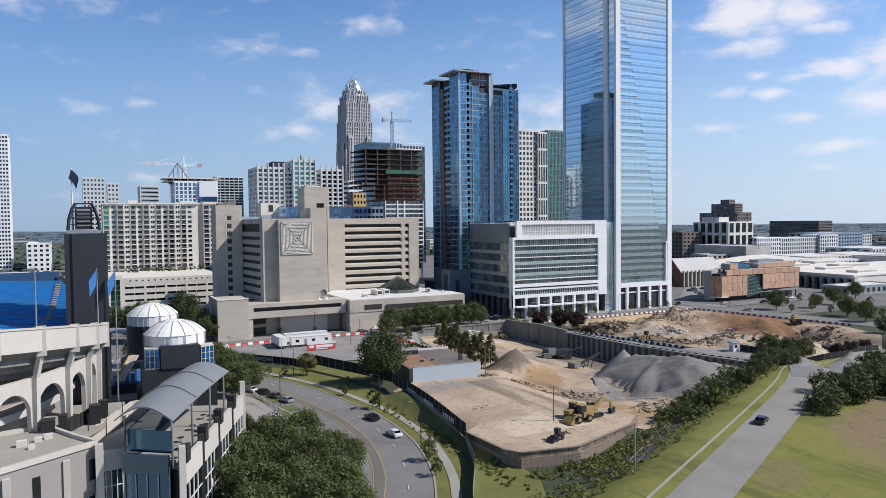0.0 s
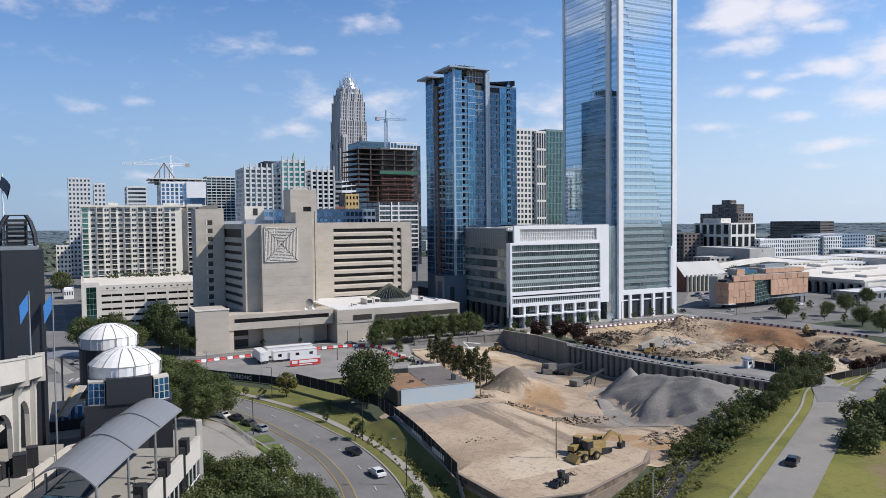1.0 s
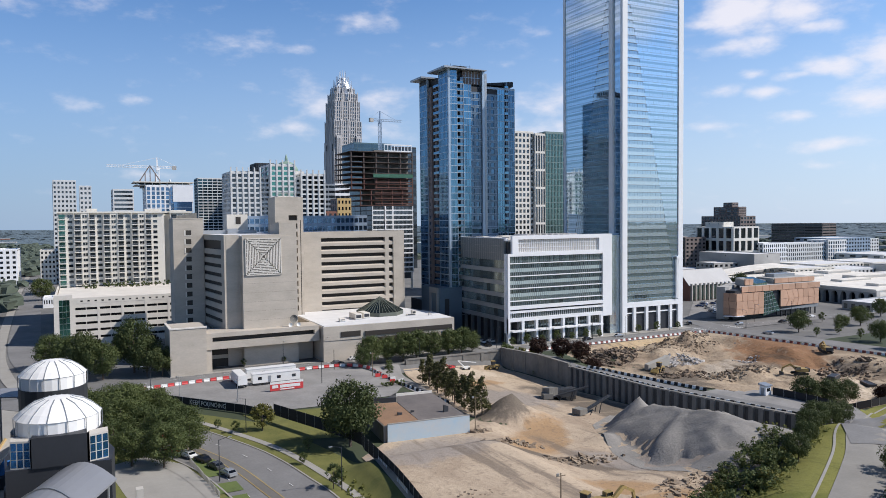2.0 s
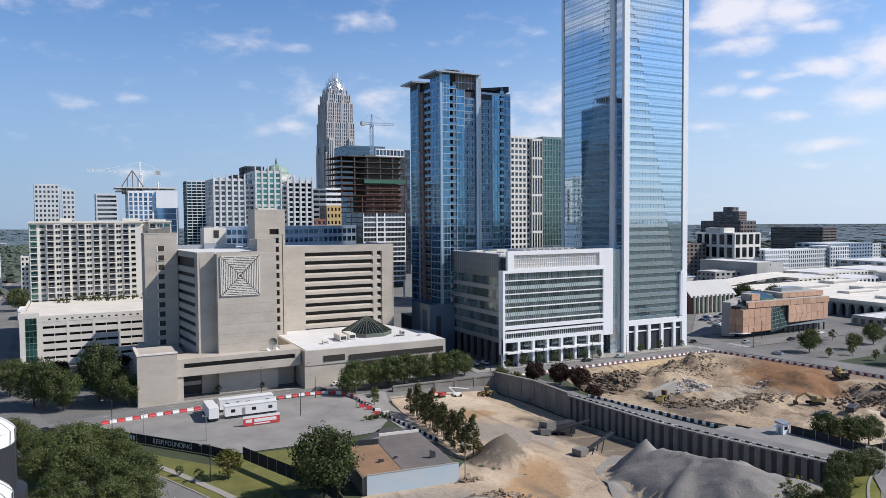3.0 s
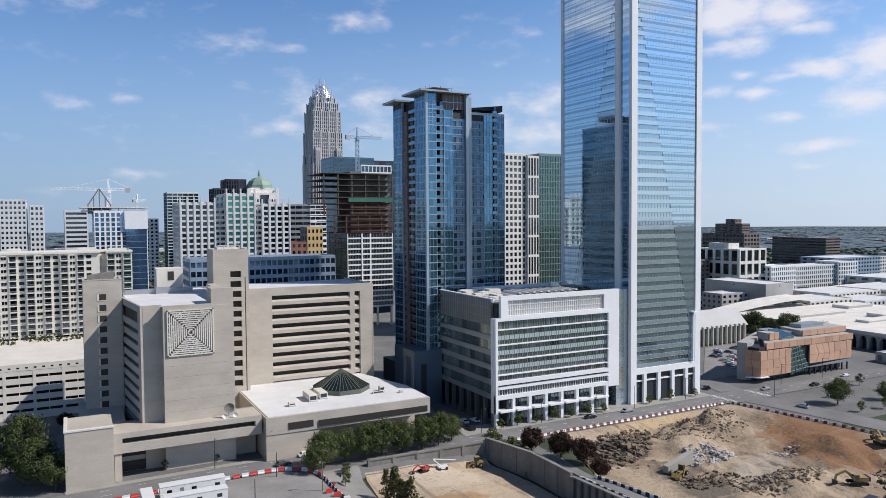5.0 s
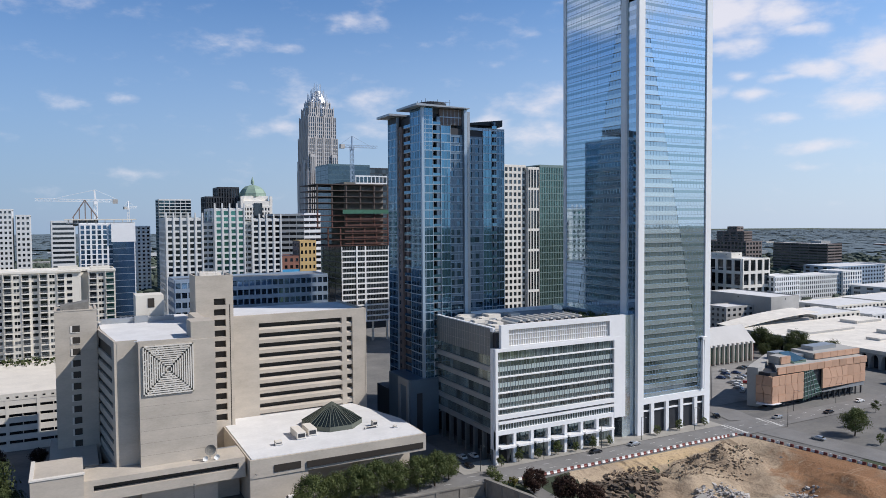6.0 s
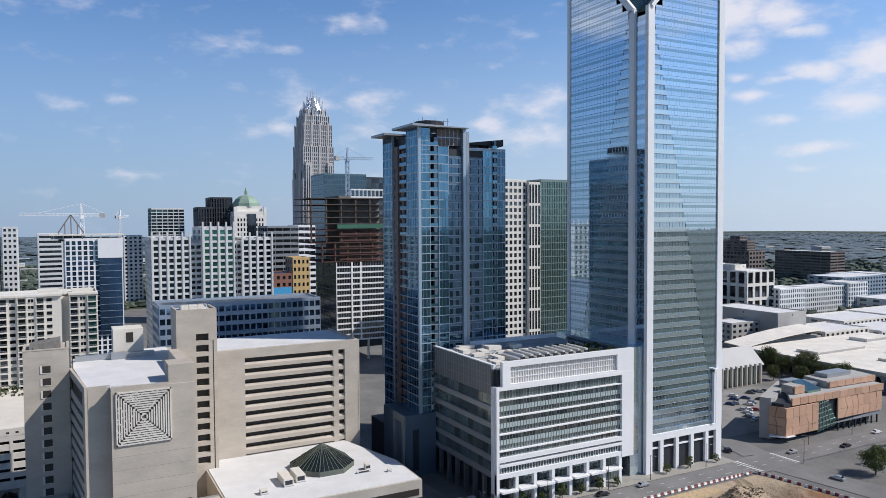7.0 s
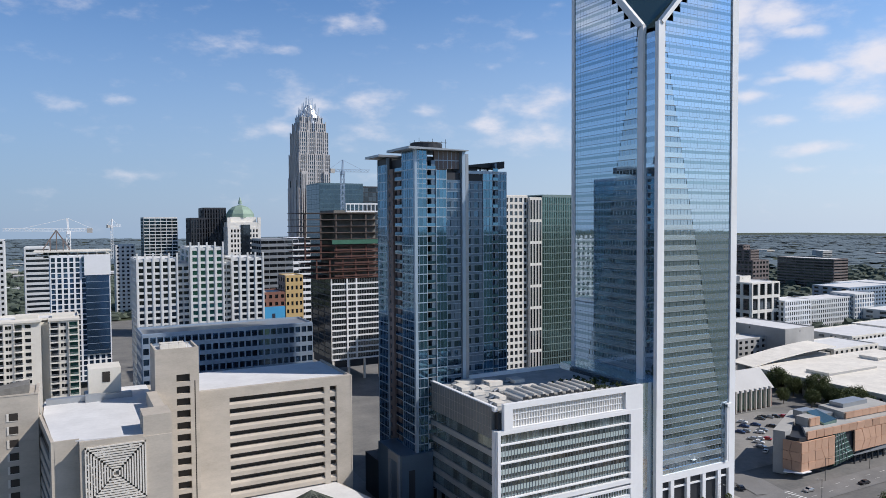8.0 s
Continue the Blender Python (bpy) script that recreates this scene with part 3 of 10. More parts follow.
def soil(name, pale, mid, dark, track=20.0, seed=0.0, rough=0.4, spots=()):
    """Worked ground: broad patches of pale, brown and dark soil, drawn-out wheel tracks and fine clods.
    spots: stains, and shadow painted as one (x, y, half length, half width, turn in degrees, colour)."""
    m = bpy.data.materials.new(name)
    m.use_nodes = True
    n, l = m.node_tree.nodes, m.node_tree.links
    b = n["Principled BSDF"]
    b.inputs["Roughness"].default_value = 0.95
    b.inputs["Specular IOR Level"].default_value = 0.2
    tc = n.new("ShaderNodeTexCoord")

    def tex(scale, detail, stretch=(1, 1, 1), turn=0.0, distort=0.0):
        mp, t = n.new("ShaderNodeMapping"), n.new("ShaderNodeTexNoise")
        mp.inputs["Scale"].default_value = stretch
        mp.inputs["Rotation"].default_value = (0, 0, radians(turn))
        mp.inputs["Location"].default_value = (seed, seed * 2, 0)
        t.inputs["Scale"].default_value, t.inputs["Detail"].default_value, t.inputs["Roughness"].default_value = scale, detail, 0.65
        t.inputs["Distortion"].default_value = distort
        l.new(tc.outputs["Object"], mp.inputs["Vector"])
        l.new(mp.outputs["Vector"], t.inputs["Vector"])
        return t.outputs["Fac"]

    def step(v, lo, hi, top=1.0):
        r = n.new("ShaderNodeMapRange")
        r.interpolation_type = "SMOOTHSTEP"
        r.inputs["From Min"].default_value, r.inputs["From Max"].default_value, r.inputs["To Max"].default_value = lo, hi, top
        l.new(v, r.inputs["Value"])
        return r.outputs["Result"]

    def blend(fac, a, c):
        x = n.new("ShaderNodeMix")
        x.data_type = "RGBA"
        l.new(fac, x.inputs["Factor"])
        for key, v in (("A", a), ("B", c)):
            if isinstance(v, tuple):
                x.inputs[key].default_value = (*v, 1)
            else:
                l.new(v, x.inputs[key])
        return x.outputs["Result"]

    clod = tex(0.9, 8.0)
    col = blend(step(tex(0.045, 7.0, distort=0.6), 0.42, 0.62), pale, mid)
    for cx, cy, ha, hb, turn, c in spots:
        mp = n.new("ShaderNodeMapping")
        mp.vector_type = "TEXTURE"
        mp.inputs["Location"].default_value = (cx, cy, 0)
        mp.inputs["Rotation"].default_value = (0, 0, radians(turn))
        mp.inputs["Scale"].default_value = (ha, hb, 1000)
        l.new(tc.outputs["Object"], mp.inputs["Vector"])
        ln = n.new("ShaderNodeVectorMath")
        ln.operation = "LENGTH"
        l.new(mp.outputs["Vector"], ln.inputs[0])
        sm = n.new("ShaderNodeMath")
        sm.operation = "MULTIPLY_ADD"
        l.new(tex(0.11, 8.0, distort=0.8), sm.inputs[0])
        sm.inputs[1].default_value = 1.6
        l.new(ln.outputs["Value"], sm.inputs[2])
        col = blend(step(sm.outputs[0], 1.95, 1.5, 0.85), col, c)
    col = blend(step(tex(0.16, 8.0, (1.0, 0.12, 1.0), track, 0.4), 0.53, 0.66, 0.75), col, dark)
    col = blend(step(tex(0.22, 6.0, (0.10, 1.0, 1.0), track - 25.0, 0.3), 0.57, 0.68, 0.55), col, pale)
    col = blend(step(clod, 0.50, 0.72, 0.6), col, dark)
    l.new(col, b.inputs["Base Color"])
    bp = n.new("ShaderNodeBump")
    bp.inputs["Strength"].default_value, bp.inputs["Distance"].default_value = rough, 0.5
    l.new(clod, bp.inputs["Height"])
    l.new(bp.outputs[0], b.inputs["Normal"])
    return m


GREYSOIL, DAMPSHADE, ORANGE, PALE = (0.30, 0.265, 0.235), (0.115, 0.098, 0.08), (0.36, 0.225, 0.115), (0.56, 0.47, 0.36)
# Spot (155, 205): damp ground with the wall's shadow painted along its foot.
M["dirt"] = soil("graded_site_soil", (0.47, 0.375, 0.275), (0.355, 0.275, 0.20), (0.175, 0.14, 0.11), 35.0,
                 spots=((86, 170, 17, 12, 20, GREYSOIL), (118, 176, 20, 7, 45, ORANGE), (113, 132, 14, 5, -50, ORANGE), (119, 196, 11, 8, 0, DAMPSHADE), (155, 205, 9, 30, 8, DAMPSHADE), (112, 158, 22, 2.6, -35, DAMPSHADE),
                        (134, 236, 14, 5, 10, ORANGE), (140, 254, 14, 8, 0, PALE), (84, 122, 13, 8, 20, PALE), (136, 214, 10, 14, 20, GREYSOIL), (128, 150, 6, 16, 30, GREYSOIL)))
M["yarddirt"] = soil("churned_yard_soil", (0.42, 0.33, 0.235), (0.27, 0.205, 0.145), (0.115, 0.085, 0.06), -15.0, 7.0, 0.8,
                     spots=((228, 172, 26, 12, 10, PALE), (262, 222, 26, 16, 60, (0.25, 0.125, 0.06)), (226, 259, 20, 4, 0, (0.50, 0.37, 0.22)), (200, 214, 20, 9, 80, DAMPSHADE), (225, 214, 16, 7, 20, (0.40, 0.345, 0.28)), (192, 246, 14, 9, 0, DAMPSHADE)))
gx, gy = axis(-60, 330, 2.0, 4600), axis(40, 300, 2.0, 4600)
gm = MB()
for y in gy:
    for x in gx:
        under = 1.2 if (78 < x < 158 and 126 < y < 174) or (122 < x < 156 and 174 <= y < 256) or (204 < x < 262 and 160 < y < 254) else 0.05
        gm.v.append((x, y, height(x, y) - under))
for j in range(len(gy) - 1):
    for i in range(len(gx) - 1):
        n = j * len(gx) + i
        gm.f.append((n, n + 1, n + len(gx) + 1, n + len(gx)))
gmesh = gm.mesh("ground", M["land"], smooth=True)
gmesh.materials.append(M["cityground"])
for p in gmesh.polygons:
    c = p.center
    if -90 < c.x < 440 and 262 < c.y < 880 or 262 < c.x < 640 and 225 < c.y < 520:
        p.material_index = 1
ground = new("ground", gmesh)
tagged(ground, "wide wooded land reaching to the horizon", "ground", kind="structure")

# ---- glass tower ----
def glass_tower():
    X0, X1, Y0, Y1, TOP = 234.0, 270.2, 280.0, 322.6, 214.0
    root = thing("glass_tower", (252, 301, 0), "tall office tower of pale blue mirror glass with white corner piers", "skyscraper")
    # core behind the glass, with the cut corner on the south-west
    part("core", MB().box(X0 + 2.6, X1 - 0.6, Y0 + 0.6, Y1 - 0.6, 0, 150).box(X0 + 30, X1 - 0.6, Y0 + 0.6, Y1 - 0.6, 150, TOP - 2).box(X0 + 2.6, X0 + 30, Y0 + 30, Y1 - 0.6, 150, TOP - 2), M["darkmetal"], root)
    storey, zb = 3.31, 13.5
    n = 56
    r = (X0, X1, Y0, Y1)
    # beside the notch the floors are banded and shingled, out to a slanting line that falls from the notch's head
    # to the outer corners; past it the glass is one smooth mirror
    bars, joints, rails, floors = MB(), MB(), MB(), MB()
    for k in range(n):
        z = zb + k * storey
        cut = max(0.0, (z + storey - 158.5) / 1.08)
        if cut > 27:
            break
        for face, lo, hi, step in (("S", 3.0 + cut, X1 - X0 - 3.0, 1.53), ("W", 1.4, Y1 - Y0 - 8.6 - cut, 1.6)):
            split = 1.9 + (158.5 - z - 1.6) * 0.2197
            if face == "S":
                split = min(hi, max(lo, split))
                band, plain = (lo, split), (split, hi)
            else:
                split = max(lo, min(hi, Y1 - Y0 - 6.7 - split))
                band, plain = (split, hi), (lo, split)
            if band[1] - band[0] > 0.4:
                a, b = band
                part("window_band", MB().fbox(face, r, a, b, z + 1.5, z + storey - 0.14, -0.5, -0.12), M["tower_window"], root)
                part("spandrel", MB().fbox(face, r, a, b, z, z + 1.5, -0.45, 0.16), M["tower_spandrel"], root)
                rails.fbox(face, r, a, b, z + storey - 0.14, z + storey, -0.45, 0.2)
                for i in range(1, int((b - a) / step) + 1):
                    bars.fbox(face, r, a + i * step - 0.05, a + i * step + 0.05, z + 1.5, z + storey - 0.14, -0.12, 0.0)
            if plain[1] - plain[0] > 0.4:
                a, b = plain
                part("glass_sheet", MB().fbox(face, r, a, b, z + 0.05, z + storey - 0.05, -0.45, 0.0), M["tower_glass"], root)
                joints.fbox(face, r, a, b, z - 0.05, z + 0.05, -0.45, 0.03)
                floors.fbox(face, r, a, b, z + 1.5, z + 2.5, -0.4, 0.012)
                for i in range(1, int((b - a) / step) + 1):
                    joints.fbox(face, r, a + i * step - 0.02, a + i * step + 0.02, z + 0.05, z + storey - 0.05, -0.4, 0.015)
        if cut == 0:
            part("notch_band", MB().box(X0 + 0.5, X0 + 2.6, Y0 + 1.0, Y0 + 6.0, z + 1.5, z + storey), M["tower_window"], root)
            part("notch_spandrel", MB().box(X0 + 0.4, X0 + 2.6, Y0 + 1.0, Y0 + 6.0, z, z + 1.5), M["tower_glass"], root)
    part("window_bar", bars, M["tower_spandrel"], root, kind="stuff")
    part("sill_rail", rails, M["greymetal"], root, kind="stuff")
    part("window_line", floors, M["tower_window_dark"], root, kind="stuff")
    part("glass_joint", joints, M["joint"], root, kind="stuff")
    # white piers and the frame round the fronts
    for lab, b in (("corner_pier", (X0, X0 + 2.8, Y0 - 0.5, Y0 + 1.0, 0, 158.5)), ("corner_pier", (X1 - 2.8, X1, Y0 - 0.5, Y0 + 1.2, 0, TOP - 10)),
                   ("corner_pier", (X0 - 0.4, X0 + 1.0, Y0 + 6.0, Y0 + 8.4, 0, 158.5)), ("corner_pier", (X0 - 0.4, X0 + 1.0, Y1 - 1.5, Y1, 0, TOP - 10))):
        part(lab, MB().box(*b), M["white"], root)
    part("slanted_pier", MB().beam((X0 + 1.4, Y0 + 0.2, 158.2), (X0 + 28, Y0 + 0.2, 158.2 + 26.6 * 1.08), 2.2, 1.4), M["white"], root)
    part("slanted_pier", MB().beam((X0 + 0.3, Y0 + 7.2, 158.2), (X0 + 0.3, Y0 + 33, 158.2 + 25.8 * 1.08), 1.4, 2.2), M["white"], root)
    mb = MB()
    mb.quad((X0 + 1.0, Y0 + 7.0, 157.5), (X0 + 2.6, Y0 + 0.9, 157.5), (X0 + 30, Y0 + 0.9, 186.5), (X0 + 1.0, Y0 + 34, 186.5))
    mb.quad((X0 + 1.0, Y0 + 34, 186.5), (X0 + 30, Y0 + 0.9, 186.5), (X0 + 30, Y0 + 0.9, 187.0), (X0 + 1.0, Y0 + 34, 187.0))
    part("slanted_glass", mb, M["greenglass"], root)
    part("roof", MB().box(X0 + 10, X1, Y0 + 10, Y1, TOP - 14, TOP - 12), M["whiteroof"], root)
    # lobby: beam, columns and glass
    part("beam", MB().fbox("S", r, 2.8, X1 - X0 - 2.8, 11.2, 13.5, -0.8, 0.5), M["white"], root)
    for i in range(1, 5):
        u = i * (X1 - X0) / 5
        part("column", MB().fbox("S", r, u - 0.75, u + 0.75, 0, 11.2, -0.8, 0.45), M["white"], root)
    part("lobby_glass", MB().fbox("S", r, 2.8, X1 - X0 - 2.8, 0, 11.2, -1.2, -1.0), M["greenglass"], root)
    mb = MB()
    for i in range(1, 26):
        mb.fbox("S", r, 2.8 + i * 1.2 - 0.04, 2.8 + i * 1.2 + 0.04, 0, 11.2, -1.0, -0.82)
    for z in (2.8, 5.6, 8.4):
        mb.fbox("S", r, 2.8, X1 - X0 - 2.8, z, z + 0.3, -1.0, -0.78)
    part("lobby_mullion", mb, M["white"], root, kind="stuff")
    part("canopy", MB().fbox("S", r, 3.2, X1 - X0 - 3.2, 8.3, 8.8, -0.76, -0.1), M["white"], root)
    part("base_wall", MB().box(X0 - 5.5, X0 + 2.2, Y0 + 1.5, Y1, 0, 44), M["tower_spandrel"], root)
    part("antenna_bracket", MB().fbox("S", r, X1 - X0 - 4.6, X1 - X0 - 3.9, 14, 33, 0.2, 1.2).fbox("S", r, X1 - X0 - 4.6, X1 - X0 - 2.4, 32.4, 33.6, 0.2, 1.4), M["white"], root)
    return root


glass_tower()


# ---- white office block beside the tower ----
M["greylotroof"] = mat("pale_grey_roof_gravel", (0.42, 0.42, 0.41), 0.95, scale=1.5, fine=8, vary=0.3)
M["clad"] = mat("grey_green_metal_cladding", (0.20, 0.22, 0.23), 0.4, 0.5, vary=0.12, fine=3)
def white_office():
    X0, X1, Y0, Y1 = 172.9, 226.4, 278.0, 320.5
    r = (X0, X1, Y0, Y1)
    root = thing("office_building", (200, 299, 0), "mid-rise white-framed office block with green-grey glass bands", "office building")
    part("core", MB().box(X0 + 1.2, X1 - 0.3, Y0 + 1.2, Y1 - 0.5, 9.2, 42.1).box(X0 + 5, X1 - 1, Y0 + 5, Y1 - 1, 0, 9.2), M["darkmetal"], root)
    L = X1 - X0
    # south frame
    fr = MB()
    fr.fbox("S", r, 0.0, 1.0, 5.0, 37.4, -1.0, 0.5)
    fr.fbox("S", r, L - 5.0, L, 9.0, 37.4, -1.0, 0.5)
    fr.fbox("S", r, 1.0, L - 5.0, 36.3, 37.4, -1.0, 0.5)
    fr.fbox("S", r, 1.0, L - 5.0, 14.6, 16.0, -1.0, 0.5)
    part("frame", fr, M["white"], root)
    up = MB()
    up.fbox("S", r, 2.2, 5.0, 37.4, 44.8, -1.0, 0.45)
    up.fbox("S", r, L - 7.0, L, 37.4, 44.8, -1.0, 0.45)
    up.fbox("S", r, 5.0, L - 7.0, 43.2, 44.8, -1.0, 0.45)
    up.fbox("S", r, 5.0, L - 7.0, 37.4, 38.0, -1.0, 0.45)
    part("upper_frame", up, M["white"], root)
    part("louvre_screen", MB().fbox("S", r, 5.0, L - 7.0, 38.0, 43.2, -1.0, -0.5), M["deckconc"], root, "pale translucent louvre screen")
    lv = MB()
    for i in range(45):
        u = 5.0 + (L - 12.0) * (i + 0.5) / 45
        lv.fbox("S", r, u - 0.09, u + 0.09, 38.0, 43.2, -0.5, -0.25)
    for z in (39.7, 41.5):
        lv.fbox("S", r, 5.0, L - 7.0, z, z + 0.18, -0.5, -0.2)
    part("louvre_bar", lv, M["white"], root, kind="stuff")
    # floors of the south front: windows below a frosted band
    for z in (33.4, 28.2, 23.1, 18.0):
        part("floor_rail", MB().fbox("S", r, 1.0, L - 5.0, z - 0.16, z + 0.16, -0.6, 0.55), M["white"], root)
    for z in (33.6, 28.4, 23.3, 18.2, 16.0):
        top = {33.6: 36.3, 28.4: 33.2, 23.3: 28.0, 18.2: 22.9, 16.0: 17.8}[z]
        h = top - z
        if h > 4:
            part("frosted_band", MB().fbox("S", r, 1.0, L - 5.0, z + 1.45, z + 2.95, -0.95, -0.45), M["office_band"], root)
            part("lower_window_band", MB().fbox("S", r, 1.0, L - 5.0, z + 0.05, z + 1.45, -0.9, -0.55), M["office_glass"], root)
            z, h = z + 2.95, h - 2.95
        n = 46
        for i in range(n):
            w = (L - 6.0) / n
            put_pane(root, "window", "S", r, 1.0 + i * w + 0.06, z + 0.1, -0.55, w - 0.12, h - 0.15, 0.08, M["office_glass"])
        part("window_back", MB().fbox("S", r, 1.0, L - 5.0, z, z + h, -0.98, -0.62), M["darkmetal"], root)
    mb = MB()
    for i in range(47):
        u = 1.0 + i * (L - 6.0) / 46
        mb.fbox("S", r, u - 0.05, u + 0.05, 16.0, 36.3, -0.6, -0.35)
    part("mullion", mb, M["greymetal"], root, kind="stuff")
    part("sunshade", MB().fbox("S", r, 1.0, L - 5.0, 13.1, 13.9, -0.9, 0.6), M["white"], root)
    part("window_band", MB().fbox("S", r, 1.0, L - 5.0, 11.0, 13.1, -0.9, -0.4), M["office_glass"], root)
    mb = MB()
    for i in range(47):
        u = 1.0 + i * (L - 6.0) / 46
        mb.fbox("S", r, u - 0.06, u + 0.06, 11.0, 13.1, -0.4, -0.2)
    part("band_mullion", mb, M["white"], root, kind="stuff")
    part("beam", MB().fbox("S", r, 0, L - 5, 9.6, 11.0, -1.0, 0.4), M["white"], root)
    for i in range(8):
        u = 0.0 + i * (L - 6.0) / 7
        part("column", MB().fbox("S", r, u, u + 1.1, 0, 9.6, -1.0, 0.38), M["white"], root)
    for i in range(7):
        u = 1.4 + i * (L - 6.0) / 7
        part("awning", MB().fbox("S", r, u, u + 5.8, 5.4, 6.0, -2.0, 1.6), M["white"], root)
    part("shopfront", MB().fbox("S", r, 1.0, L - 1.0, 0, 9.6, -4.6, -4.2), M["office_glass"], root)
    mb = MB()
    for i in range(36):
        mb.fbox("S", r, 1.5 + i * 1.45, 1.6 + i * 1.45, 0, 9.6, -4.2, -4.05)
    mb.fbox("S", r, 1.0, L - 1.0, 4.2, 4.6, -4.2, -4.0)
    part("shopfront_mullion", mb, M["greymetal"], root, kind="stuff")
    # west front in dark glass, with a metal-clad top
    D = Y1 - Y0
    part("cladding", MB().fbox("W", r, 0, D - 3.0, 34.6, 43.6, -1.2, -0.1), M["clad"], root)
    cl = MB()
    for i in range(1, 24):
        cl.fbox("W", r, i * (D - 3.0) / 24 - 0.03, i * (D - 3.0) / 24 + 0.03, 34.6, 43.6, -0.1, -0.02)
    for z in (37.6, 40.6):
        cl.fbox("W", r, 0, D - 3.0, z, z + 0.06, -0.1, -0.02)
    part("cladding_joint", cl, M["concrete"], root, kind="stuff")
    part("corner_pier", MB().fbox("W", r, -0.8, 0.9, 5.0, 34.6, -1.0, 0.5), M["white"], root)
    part("corner_pier", MB().fbox("W", r, D - 2.2, D - 0.6, 5.0, 37.4, -1.2, 0.3), M["white"], root)
    for k in range(5):
        z = 9.4 + k * 5.05
        part("spandrel", MB().fbox("W", r, 0.9, D - 2.2, z, z + 1.7, -1.2, 0.0), M["greymetal"], root)
        for i in range(13):
            w = (D - 3.1) / 13
            put_pane(root, "window", "W", r, 0.9 + i * w + 0.05, z + 1.75, -0.5, w - 0.1, 3.2, 0.08, M["office_glass"])
    # West columns use the dark cladding: their shade is put into the colour.
    for i in range(8):
        part("column", MB().fbox("W", r, 0.4 + i * (D - 2.5) / 7, 1.3 + i * (D - 2.5) / 7, 0, 9.4, -1.2, 0.2), M["clad"], root)
    part("west_wall", MB().fbox("W", r, 0, D, 0, 9.4, -5.5, -4.6), M["darkmetal"], root)
    # roof with its equipment yard
    part("roof", MB().box(X0 + 2, X1 - 0.5, Y0 + 1.5, Y1 - 1, 42.2, 42.6), M["greylotroof"], root)
    pr = MB().box(X0 + 0.2, X0 + 1.2, Y0 + 1.5, Y1, 42.6, 43.9).box(X0 + 0.2, X1 - 0.5, Y1 - 1, Y1, 42.6, 43.9)
    part("parapet", pr, M["white"], root)
    return root


white_office()
for i in range(9):
    x = 186.0 + i * 3.1
    u = thing("rooftop_cooler", (x, 290, 42.6), "white louvred rooftop cooling unit on a frame", "cooling unit", "rooftop cooling units")
    mb = MB().prism([(x - 0.8, 283.5), (x + 0.8, 283.5), (x + 0.8, 294), (x - 0.8, 294)], 43.3, [43.9, 44.9, 44.9, 43.9]).tube((x + 0.8, 283.6, 44.6), (x + 0.8, 293.9, 44.6), 0.55, k=10)
    part("casing", mb, M["deckconc"], u)
    part("frame", MB().box(x - 1.0, x - 0.8, 283.2, 295.8, 42.6, 43.6).box(x + 0.8, x + 1.0, 283.2, 295.8, 42.6, 43.6), M["greymetal"], u)
    part("fan_grille", MB().box(x - 0.9, x + 0.9, 282.9, 283.0, 43.8, 44.7), M["darkmetal"], u)


urng = random.Random(12)
for x, y, w, d, h in ((178, 286, 3, 5, 1.4), (182, 292, 2.4, 6, 1.8), (179, 299, 4, 3, 1.6), (178, 307, 3, 6, 2.0), (184, 304, 3, 4, 1.5), (190, 300, 6, 2, 1.2), (198, 299, 5, 2, 1.3), (190, 308, 5, 5, 2.2), (199, 308, 4, 5, 1.8), (183, 314, 6, 3, 1.6)):
    u = thing("rooftop_duct", (x, y, 42.6), "pale metal air handling box with duct on the roof", "roof equipment", "office roof equipment")
    part("casing", MB().box(x - w / 2, x + w / 2, y - d / 2, y + d / 2, 42.9, 42.9 + 0.6 * h), M["deckconc"], u)
    part("base_rail", MB().box(x - w / 2 - 0.15, x + w / 2 + 0.15, y - d / 2 - 0.15, y + d / 2 + 0.15, 42.6, 42.9), M["greymetal"], u)
    part("duct", MB().tube((x - w / 2, y, 43.5), (x - w / 2 - 1.6, y + urng.uniform(-1, 1), 42.9), 0.4, k=8), M["greymetal"], u)


